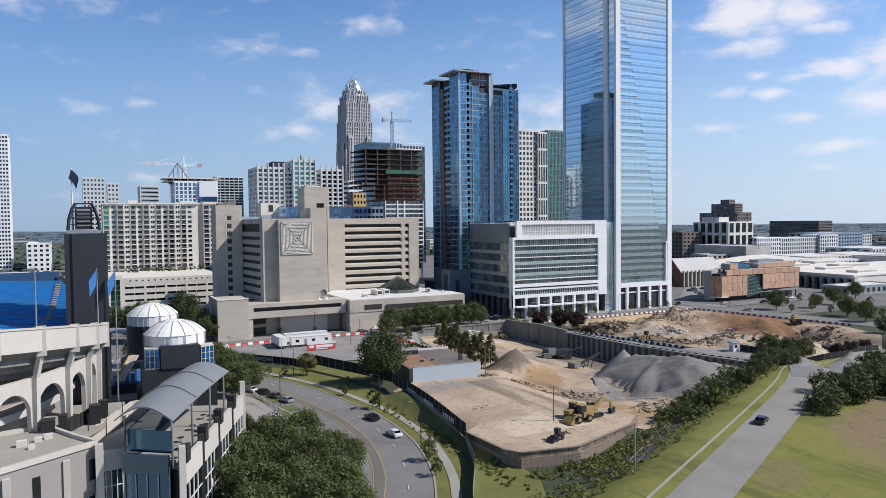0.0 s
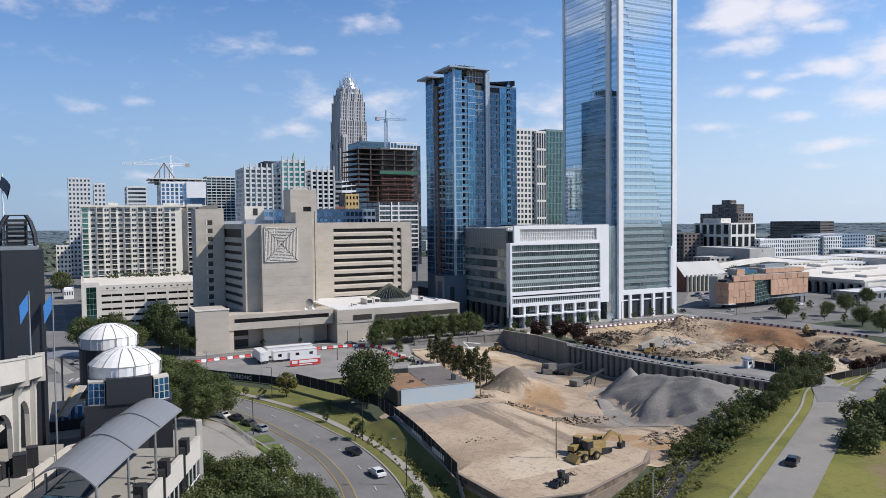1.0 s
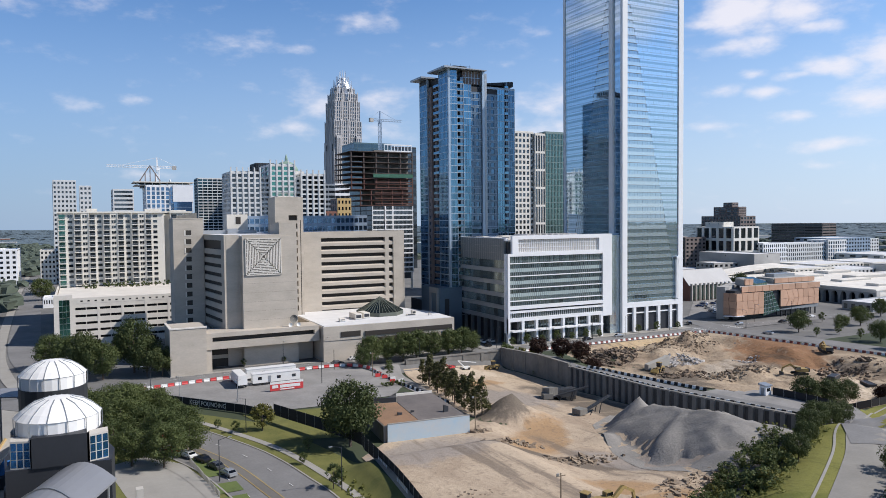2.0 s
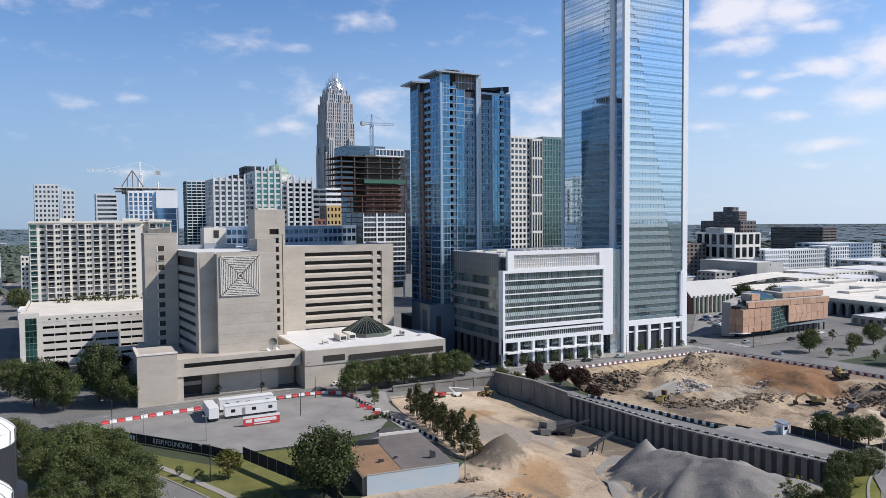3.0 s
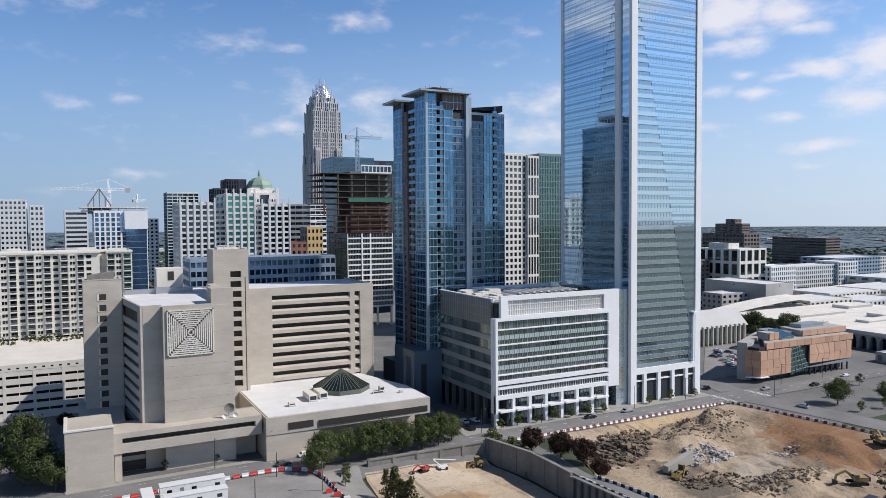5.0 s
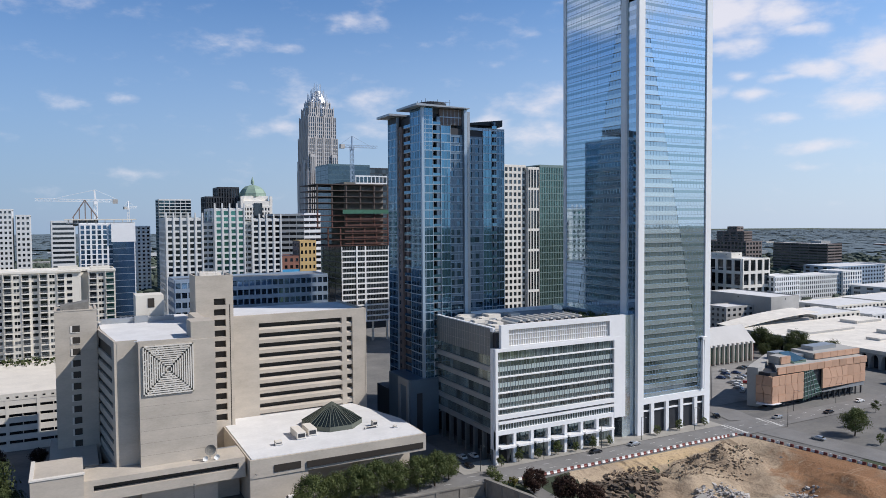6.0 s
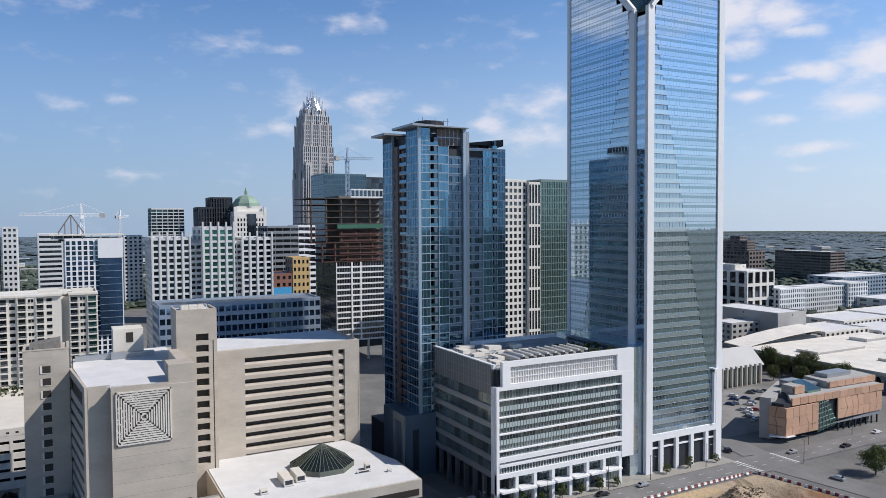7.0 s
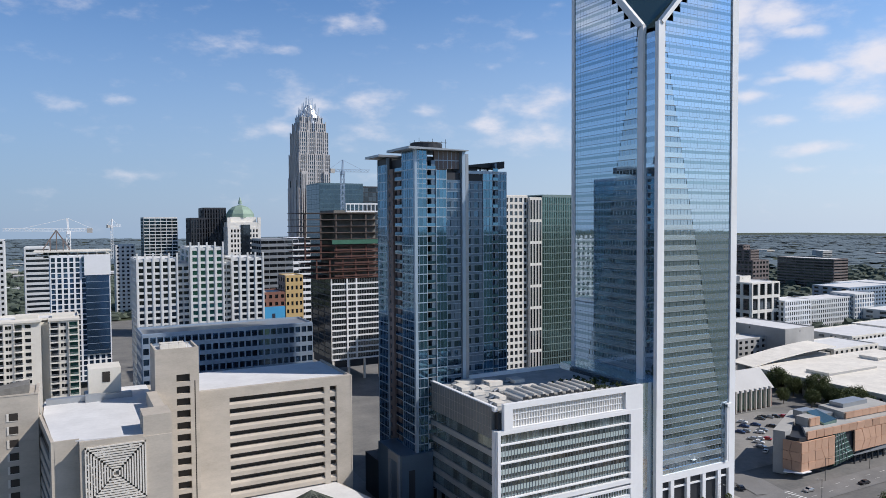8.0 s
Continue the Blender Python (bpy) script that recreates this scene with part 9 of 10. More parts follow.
# ---- stepped tower with a crown ----
def crown_tower():
    X0, Y0 = 273.0, 800.0
    root = thing("crowned_skyscraper", (295, 818, 0), "stepped granite-grey skyscraper with a crown of silver rods", "skyscraper")
    M["granite"] = mat("pale_granite", (0.50, 0.48, 0.47), 0.7, vary=0.10)
    # tiers: foot, top, inset from the outer faces, width
    for z0, z1, inset, w in ((0, 128, 0.0, 34.0), (128, 162, 1.0, 32.0), (162, 184, 2.2, 29.6), (184, 193, 4.0, 26.0), (193, 199, 6.5, 21.0)):
        r = (X0 + inset, X0 + inset + w, Y0 + inset, Y0 + inset + w)
        part("tier_core", MB().box(*r, z0, z1), M["window"], root)
        n = max(7, int(w / 2.1))
        for face in "SW":
            fins = MB()
            for i in range(n + 1):
                u, fat = i * w / n, 0.75 if i % 4 == 0 else 0.42
                fins.fbox(face, r, max(0, u - fat), min(w, u + fat), z0, z1 + (2.2 if i % 4 == 0 else 0.8), 0.0, 0.9 if i % 4 == 0 else 0.55)
            part("pier", fins, M["granite"], root, kind="stuff")
            bands = MB()
            for k in range(int((z1 - z0) / 3.9)):
                bands.fbox(face, r, 0.2, w - 0.2, z0 + k * 3.9, z0 + k * 3.9 + 1.1, 0.0, 0.25)
            part("spandrel", bands, M["granite"], root, kind="stuff")
        part("tier_cap", MB().box(*r, z1 - 0.2, z1 + 0.5), M["granite"], root)
    for s in ((3, 8, -1.6, 4, 0, 146), (26, 31, -1.6, 4, 0, 146), (-1.6, 4, 4, 9, 0, 140), (-1.6, 4, 25, 30, 0, 140), (8, 26, -1.2, 3, 0, 118)):
        b = part("bay", MB().box(X0 + s[0], X0 + s[1], Y0 + s[2], Y0 + s[3], s[4], s[5]), M["granite"], root)
        strips = MB()
        for i in range(max(1, int(max(s[1] - s[0], s[3] - s[2]) / 2.2))):
            strips.box(X0 + s[0] + 0.8 + i * 2.2, X0 + s[0] + 1.7 + i * 2.2, Y0 + s[2] - 0.06, Y0 + s[2], 4, s[5] - 3)
        part("window_strip", strips, M["window"], b, kind="stuff")
    cx, cy = X0 + 17.0, Y0 + 17.0
    for ring, (rad, z0, z1, n) in enumerate(((14.0, 190, 202, 20), (11.0, 196, 209, 18), (7.6, 200, 214, 14), (3.8, 205, 220, 8))):
        for i in range(n):
            a = 2 * math.pi * (i + 0.5 * (ring % 2)) / n
            x, y = cx + rad * math.cos(a), cy + rad * math.sin(a)
            part("crown_rod", MB().tube((x, y, z0 - 4), (x * 0.9 + cx * 0.1, y * 0.9 + cy * 0.1, z1 + (i % 3) * 0.8), 0.7, 0.25, 5), M["silver"], root)
    part("crown_core", MB().lathe(cx, cy, [(12.5, 190), (10.4, 200), (7.2, 207), (3.4, 213)], 12), M["silver"], root)


M["silver"] = mat("silver_metal", (0.62, 0.64, 0.66), 0.35, 0.7, vary=0.08)
crown_tower()


# ---- tower under construction and cranes ----
M["rust"] = mat("red_brown_formwork", (0.125, 0.060, 0.048), 0.9, vary=0.3)
# Upper slabs darkened: the dim interior between floors is put into this colour.
M["darkslab"] = mat("raw_brown_shaded_slab", (0.11, 0.085, 0.075), 0.9, vary=0.3)
M["netting"] = mat("green_netting", (0.05, 0.16, 0.11), 0.8, vary=0.3)


def building_under_construction():
    R = (208.5, 241.0, 520.0, 556.0)
    root = thing("tower_under_construction", (225, 538, 0), "office tower under construction, banded below and bare slabs above", "skyscraper")
    part("core", MB().box(209, 240.5, 520.5, 555.5, 8, 61.5), M["darkmetal"], root)
    part("shaft", MB().box(213, 240, 526, 552, 61.5, 103), M["oldconc"], root)
    part("pier", MB().box(218.2, 219.2, 519.2, 519.9, 8, 61.7), M["white"], root)
    facade(root, "S", R, 12.5, 61.7, 14, 2, M["white"], M["window"], None, 0.06, 0.28, 0.35, 0, 0, 28, name="window_band")
    mb = MB()
    for i in range(1, 30):
        u = i * 32.5 / 30
        mb.fbox("S", R, u - 0.06, u + 0.06, 12.5, 61.7, 0.08, 0.14)
    part("mullion", mb, M["greymetal"], root, kind="stuff")
    facade(root, "W", R, 12.5, 61.7, 14, 3, M["darkmetal"], M["window"], None, 0.05, 0.2, 0.2, 0, 0, 42, name="window_band")
    for i in range(4):
        part("column", MB().box(209 + i * 10, 210.2 + i * 10, 519.8, 521, 0, 12.5), M["deckconc"], root)
    for k in range(11):
        z = 62 + k * 3.9
        w = 15.8 if z > 72 else 9.0
        part("slab", MB().box(208.5 - w, 241, 520, 556, z, z + 0.4), M["rust"] if k < 6 else M["darkslab"], root)
        if k < 10:
            for i in range(6):
                part("column", MB().box(208.8 - w + i * (32 + w) / 5, 209.6 - w + i * (32 + w) / 5, 520.5, 521.3, z + 0.4, z + 3.9), M["rust"] if k < 6 else M["darkslab"], root)
    for k in range(5):
        z = 63.5 + k * 3.9
        part("edge_boarding", MB().box(211, 241, 519.6, 519.8, z - 0.3, z + 0.5), M["rust"], root)
    part("netting", MB().box(209.5, 241, 519.2, 519.5, 82.6, 85.2), M["netting"], root, "green safety netting")
    fr = part("roof_frame", MB().box(219, 241, 521, 522, 106.4, 107.2).box(219, 241, 521, 522, 101.8, 102.6), M["white"], root)
    for i in range(9):
        part("post", MB().box(219 + i * 2.7, 219.4 + i * 2.7, 521, 521.6, 102.6, 106.4), M["white"], root)


building_under_construction()


def tower_crane(x, y, z0, z1, jib, back, ang, colour, label):
    root = thing("tower_crane", (x, y, z0), label, "crane")
    m = M[colour]

    def lattice(a, b, w, name):
        a, b = Vector(a), Vector(b)
        d = (b - a).normalized()
        s = d.cross(Vector((0, 0, 1)))
        s = Vector((1, 0, 0)) if s.length < 0.1 else s.normalized()
        u = s.cross(d)
        mb = MB()
        n = max(2, int((b - a).length / (w * 1.6)))
        c = [(s * i + u * j) * (w / 2) for i, j in ((-1, -1), (1, -1), (1, 1), (-1, 1))]
        for o in c:
            mb.beam(a + o, b + o, w * 0.16)
        for k in range(n):
            p, q = a.lerp(b, k / n), a.lerp(b, (k + 1) / n)
            for i in range(4):
                mb.beam(p + c[i], q + c[(i + 1) % 4], w * 0.10)
        part(name, mb, m, root)

    lattice((x, y, z0), (x, y, z1), 2.0, "mast")
    dx, dy = math.cos(radians(ang)), math.sin(radians(ang))
    lattice((x, y, z1 + 1), (x + dx * jib, y + dy * jib, z1 + 1.5), 1.5, "jib")
    lattice((x, y, z1 + 1), (x - dx * back, y - dy * back, z1 + 1), 1.6, "counter_jib")
    part("counterweight", MB().beam((x - dx * back, y - dy * back, z1 + 0.6), (x - dx * (back - 3), y - dy * (back - 3), z1 + 0.6), 2.2, 2.8), M["concrete"], root)
    part("cab", MB().box(x - 1, x + 1, y - 2.4, y - 0.4, z1 - 1.4, z1 + 0.8), m, root)
    part("apex", MB().beam((x, y, z1 + 1), (x + dx * 0.5, y + dy * 0.5, z1 + 8), 1.0), m, root)
    part("tie", MB().beam((x, y, z1 + 8), (x + dx * jib * 0.7, y + dy * jib * 0.7, z1 + 2.2), 0.2).beam((x, y, z1 + 8), (x - dx * back, y - dy * back, z1 + 1.8), 0.2), m, root)


tower_crane(228.7, 553, 100, 128, 20, 9, 8, "bluegrey", "blue-grey tower crane on a building under construction")
tower_crane(71, 598, 76, 91, 34, 13, 176, "white", "white tower crane over an apartment tower")
tower_crane(112, 905, 60, 92, 10, 5, 30, "white", "small far tower crane")
ag = thing("glass_gable", (64, 588, 77), "glazed gable roof on an apartment tower", "roof structure")
mb = MB()
for x in (58, 61.3, 64.6, 68, 71):
    h = 15 - abs(x - 64.5) * 1.35
    mb.beam((x, 584, 76), (x, 584, 76 + h), 0.6)
mb.beam((57.6, 584, 81), (64.5, 584, 92), 0.7).beam((64.5, 584, 92), (71.4, 584, 81), 0.7)
part("gable_frame", mb, M["brownpanel"], ag)
part("gable_glass", MB().prism([(57.8, 584.4), (71.2, 584.4), (71.2, 592), (57.8, 592)], 76, 80), M["window"], ag)
part("crown_slab", MB().box(53, 93, 574, 600, 79.5, 80.2).box(54, 92.5, 575.5, 600, 77.5, 78), M["cream"], ag)
for x in range(55, 93, 5):
    part("post", MB().box(x, x + 0.5, 575, 575.5, 77.5, 79.5), M["cream"], ag)
gl = thing("glass_bay", (86, 574, 20), "smooth blue glass bay of an apartment tower", "building front")
part("bay", MB().box(79, 91.4, 573.2, 574.5, 20, 66), M["bluewin"], gl)
part("bay_frame", MB().box(78.4, 92.2, 572.9, 574.5, 66, 77.8), M["white"], gl)
for k in range(11):
    part("floor_line", MB().box(79, 91.4, 573.1, 573.2, 22 + k * 4, 22.25 + k * 4), M["bluegrey"], gl)


def domed_building():
    R = (190.0, 217.5, 726.0, 752.0)
    root = thing("domed_office_tower", (204, 739, 0), "cream office tower with an arched front and green dome", "office building")
    part("core", MB().box(*R, 0, 96), M["creamlight"], root)
    facade(root, "S", R, 40, 92, 12, 9, M["creamlight"], M["window"], None, 0.45, 0.4, 0.4, 2.0, 2, 108)
    facade(root, "W", R, 40, 92, 12, 7, M["greywhite"], M["window"], None, 0.45, 0.4, 0.4, 2.0, 2, 50)
    part("arched_window", MB().box(201, 208.5, 725.2, 725.7, 48, 94), M["window"], root)
    part("upper_block", MB().box(193, 214.5, 729, 750, 96, 100.5), M["creamlight"], root)
    part("dome", MB().lathe(203.6, 740, [(12.0, 100.0), (11.8, 103.2), (9.4, 106.8), (6.4, 109.2), (2.4, 110.4), (0.6, 111.2)], 8), M["verdigris"], root)
    part("lantern", MB().lathe(203.6, 740, [(1.6, 111.5), (1.4, 114), (0.1, 118)], 8), M["verdigris"], root)
    for x, y in ((191, 727), (216.5, 727), (191, 750), (216.5, 750)):
        part("corner_pylon", MB().box(x - 1.2, x + 1.2, y - 1.2, y + 1.2, 92, 100), M["creamlight"], root)


M["verdigris"] = mat("green_copper", (0.26, 0.36, 0.29), 0.7, 0.2, vary=0.15)
domed_building()


# ---- museum in copper panels ----
M["coppermus"] = mat("orange_copper_panel", (0.60, 0.37, 0.25), 0.55, 0.1, vary=0.25, rand=0.7, scale=1.5)
M["musglass"] = glass("green_slit_glass", (0.12, 0.22, 0.20), 0.1)


def museum():
    root = thing("museum", (335, 290, 0), "angular museum clad in orange copper panels with a green glass slit", "museum")
    part("core", MB().prism([(306.8, 281.2), (367.6, 281.2), (373, 300), (335, 303), (304.2, 290)], 4.5, 15.0).prism([(309, 284.5), (366, 284.5), (370, 298), (334, 300), (308, 290)], 0, 4.5), M["darkmetal"], root)
    part("west_block", MB().prism([(303.2, 289.6), (305.0, 285.8), (308, 286), (336, 302.6), (334, 305)], 0.4, 16.6), M["concrete"], root)
    rng = random.Random(8)

    def cladding(x0, y0, x1, y1, z0, z1, n, rows, lean=0.0):
        """Copper sheets in slanting rows between two corners; edges do not line up."""
        cuts = []
        for k in range(rows + 1):
            e = 0 if k in (0, rows) else 0.28
            cuts.append([(0.0 if i == 0 else 1.0 if i == n else (i + rng.uniform(-e, e) + 0.25 * (k % 2) * (0 < k < rows)) / n) for i in range(n + 1)])
        dx, dy = x1 - x0, y1 - y0
        L = math.hypot(dx, dy)
        ox, oy = dy / L, -dx / L
        zz = [z0 + (z1 - z0) * (k + (0 if k in (0, rows) else rng.uniform(-0.15, 0.15))) / rows for k in range(rows + 1)]
        for k in range(rows):
            for i in range(n):
                g = 0.10 / L
                q = []
                for u, z in ((cuts[k][i] + g, zz[k] + 0.05), (cuts[k][i + 1] - g, zz[k] + 0.05), (cuts[k + 1][i + 1] - g, zz[k + 1] - 0.05), (cuts[k + 1][i] + g, zz[k + 1] - 0.05)):
                    z += lean * (u - 0.5) * (0 < k < rows or z > z0 + 0.1) * 0.5
                    q.append((x0 + dx * u + ox * 0.2, y0 + dy * u + oy * 0.2, z))
                out = rng.uniform(0.0, 0.22)
                mb = MB()
                mb.v = [(x + ox * out * (j > 1), y + oy * out * (j > 1), z) for j, (x, y, z) in enumerate(q)] + [(x - ox * 0.6, y - oy * 0.6, z) for x, y, z in q]
                mb.f = [(0, 1, 2, 3), (1, 0, 4, 5), (2, 1, 5, 6), (3, 2, 6, 7), (0, 3, 7, 4)]
                part("copper_panel", mb, M["coppermus"], root)

    cladding(306.4, 280.2, 326.0, 280.2, 2.6, 13.6, 5, 3)
    cladding(304.6, 286.4, 306.4, 280.2, 2.6, 13.8, 2, 3)
    cladding(338.4, 280.2, 368.0, 280.2, 5.4, 13.8, 7, 2)
    # the upper band runs over the slit and climbs to the east
    cladding(311.0, 281.0, 368.6, 279.8, 13.9, 16.8, 12, 1, 0.0)
    part("upper_body", MB().prism([(311, 281.8), (368.4, 280.8), (372, 296), (330, 299)], 13.9, 16.6), M["concrete"], root)
    cladding(340.0, 285.0, 370.0, 284.2, 16.9, 19.4, 6, 1)
    part("upper_body", MB().prism([(340, 285.8), (369.8, 285), (372, 296), (342, 298)], 16.6, 19.3), M["concrete"], root)
    cladding(318.0, 285.0, 324.0, 285.0, 16.8, 20.0, 2, 1)
    part("upper_body", MB().box(318, 324, 285.8, 291, 16.6, 19.8), M["concrete"], root)
    sl = MB()
    sl.v = [(326.4, 280.6, 1.4), (339.0, 280.6, 3.4), (332.4, 280.6, 14.4), (326.4, 280.6, 13.8), (326.4, 283, 1.4), (339, 283, 3.4), (332.4, 283, 14.4), (326.4, 283, 13.8)]
    sl.f = [(0, 1, 2, 3), (1, 5, 6, 2), (4, 0, 3, 7), (0, 4, 5, 1)]
    slit = part("glass_slit", sl, M["musglass"], root)
    for k in range(6):
        z = 3.0 + k * 1.9
        part("glazing_bar", MB().beam((326.4, 280.5, z), (338.6 - (z - 3.4) * 0.6, 280.5, z + 1.0), 0.14), M["greymetal"], slit)
    for k in range(4):
        part("glazing_bar", MB().beam((327.6 + k * 2.4, 280.5, 1.6 + 0.3 * k), (327.4 + k * 1.3, 280.5, 13.9), 0.14), M["greymetal"], slit)
    part("skylight", MB().prism([(325, 284), (333, 284), (332, 292), (326, 292)], 16.6, [17.4, 18.0, 20.2, 20.2]), M["greenglass"], root)
    part("roof_plant", MB().box(326, 334, 294, 298, 15, 19.5).box(346, 362, 290, 296, 19.3, 21.0).box(334, 340, 290, 297, 16.6, 18.4), M["greymetal"], root)
    part("slanted_soffit", MB().prism([(338.6, 280.4), (368, 280.4), (368, 284), (338.6, 284)], 3.6, [3.9, 5.4, 5.4, 3.9]), M["greymetal"], root)
    for k in range(8):
        part("column", MB().box(340 + k * 3.8, 340.5 + k * 3.8, 281, 281.5, 0, 4.2), M["darkmetal"], root)
    for k in range(7):
        part("shop_window", MB().box(340.8 + k * 3.8, 343.4 + k * 3.8, 284.2, 284.5, 0.4, 4.2), M["window"], root)
    part("canopy", MB().prism([(301.8, 284), (306.0, 279.2), (311, 279.0), (311, 281.5), (305, 286)], 2.3, 2.6), M["white"], root)


museum()


# ---- church, halls and the town east of the tower ----
def church():
    root = thing("church", (370, 363, 0), "brick church with a long grey slate roof and white buttresses", "church")
    X0, X1, Y0, Y1 = 352.0, 388.6, 355.6, 372.0
    part("nave", MB().box(X0, X1, Y0, Y1, -2, 10.0), M["brick"], root)
    mb = MB()
    mb.v = [(X0 - 0.6, Y0 - 0.8, 9.6), (X1 + 0.6, Y0 - 0.8, 9.6), (X1 + 0.6, Y1 + 0.8, 9.6), (X0 - 0.6, Y1 + 0.8, 9.6), (X0 - 0.6, (Y0 + Y1) / 2, 18.6), (X1 + 0.6, (Y0 + Y1) / 2, 18.6)]
    mb.f = [(0, 1, 5, 4), (2, 3, 4, 5), (0, 4, 3), (1, 2, 5), (3, 2, 1, 0)]
    part("roof", mb, M["slate"], root)
    part("gable", MB().prism([(X0 - 0.7, Y0), (X0 - 0.3, Y0), (X0 - 0.3, Y1), (X0 - 0.7, Y1)], -2, 10.0), M["brick"], root)
    g = MB()
    g.v = [(X0 - 0.75, Y0, 10), (X0 - 0.75, Y1, 10), (X0 - 0.75, (Y0 + Y1) / 2, 18.2)]
    g.f = [(0, 2, 1)]
    part("gable_top", g, M["brick"], root)
    for i in range(10):
        x = X0 + 1.6 + i * 3.6
        part("buttress", MB().box(x - 0.35, x + 0.35, Y0 - 1.4, Y0, -2, 10.6), M["lightconc"], root)
        if i < 9:
            part("window", MB().box(x + 0.5, x + 3.1, Y0 - 0.1, Y0, 0.5, 9.6), M["greenglass"], root)
    part("arched_window", MB().box(X0 - 0.85, X0 - 0.75, 361.5, 366, 2, 12), M["window"], root)


M["brick"] = mat("brown_red_brick", (0.24, 0.115, 0.085), 0.9, vary=0.2)
M["slate"] = mat("grey_slate_roof", (0.46, 0.455, 0.45), 0.7, vary=0.12)
church()


def arcade_hall():
    root = thing("arcaded_hall", (480, 345, -4), "long hall with a pale flat roof over a dark arcade", "hall")
    X0, X1, Y0, Y1, ZT = 426.0, 545.0, 286.0, 398.0, 9.0
    part("body", MB().box(X0 + 3.4, X1, Y0, Y1, -6, 8.2), M["deckconc"], root)
    part("roof", MB().box(X0 - 0.6, X1 + 0.6, Y0 - 0.6, Y1 + 0.6, 8.2, ZT), M["paleroof"], root)
    bay = 5.6
    n = int((Y1 - Y0) / bay)
    for i in range(n + 1):
        y = Y0 + i * bay
        part("arch_pier", MB().box(X0, X0 + 3.4, y - 0.7, y + 0.7, -6, 8.2), M["concrete"], root)
        if i < n:
            ar = MB()
            for k in range(8):
                t0, t1 = -1 + k / 4, -1 + (k + 1) / 4
                h0, h1 = (3.2 + 3.2 * math.sqrt(max(0, 1 - t * t)) for t in (t0, t1))
                c = y + bay / 2
                a, b = c + t0 * (bay / 2 - 0.7), c + t1 * (bay / 2 - 0.7)
                ar.quad((X0 + 0.1, a, h0), (X0 + 0.1, a, 8.2), (X0 + 0.1, b, 8.2), (X0 + 0.1, b, h1)).quad((X0 + 0.1, a, h0), (X0 + 0.1, b, h1), (X0 + 2.4, b, h1), (X0 + 2.4, a, h0))
            part("arch", ar, M["concrete"], root)
            part("arch_glass", MB().box(X0 + 3.2, X0 + 3.4, y + 0.7, y + bay - 0.7, -6, 6.4), M["window"], root)
    part("cornice", MB().box(X0 - 0.3, X0 + 0.5, Y0, Y1, 7.0, 8.2), M["deckconc"], root)
    for x, y, w, d, h in ((462, 366, 44, 14, 1.8), (500, 340, 34, 10, 2.2), (470, 330, 30, 8, 1.4), (520, 378, 26, 12, 2.0), (455, 300, 20, 8, 1.6)):
        part("roof_box", MB().box(x - w / 2, x + w / 2, y - d / 2, y + d / 2, ZT, ZT + h), M["paleroof"], root)
        part("roof_box_side", MB().box(x - w / 2 + 0.3, x + w / 2 - 0.3, y - d / 2 - 0.06, y - d / 2, ZT + 0.3, ZT + h - 0.3), M["concrete"], root)
    cv = MB()
    m = 12
    for s in (0, -0.6):
        for i in range(m + 1):
            u = i / m
            z = 8.8 + 5.0 * math.sin(math.pi * (0.04 + 0.5 * u)) + s
            cv.v += [(424 + 84 * u, 396 + 4 * u, z), (424 + 84 * u, 412 + 8 * u, z + 0.8)]
    h = 2 * (m + 1)
    for i in range(m):
        a = 2 * i
        cv.f += [(a, a + 2, a + 3, a + 1), (h + a + 1, h + a + 3, h + a + 2, h + a), (a, h + a, h + a + 2, a + 2), (a + 1, a + 3, h + a + 3, h + a + 1)]
    part("curved_canopy", cv, M["paleroof"], root)
    part("canopy_wall", MB().box(428, 508, 404, 410, -6, 9.0), M["concrete"], root)


M["paleroof"] = mat("pale_buff_roof", (0.74, 0.70, 0.63), 0.9, vary=0.2, scale=1.0, fine=3)
arcade_hall()


def plain_block(x0, x1, y0, y1, z0, z1, material, label, rows=2, cols=6, wcols=4, pier=0.5, band=0.5, limit=12):
    return tower_block("building", (x0, x1, y0, y1), z0, z1, label, "building", M[material], M["window"], rows, cols, wcols, pier, band, 0.3, limit=limit)


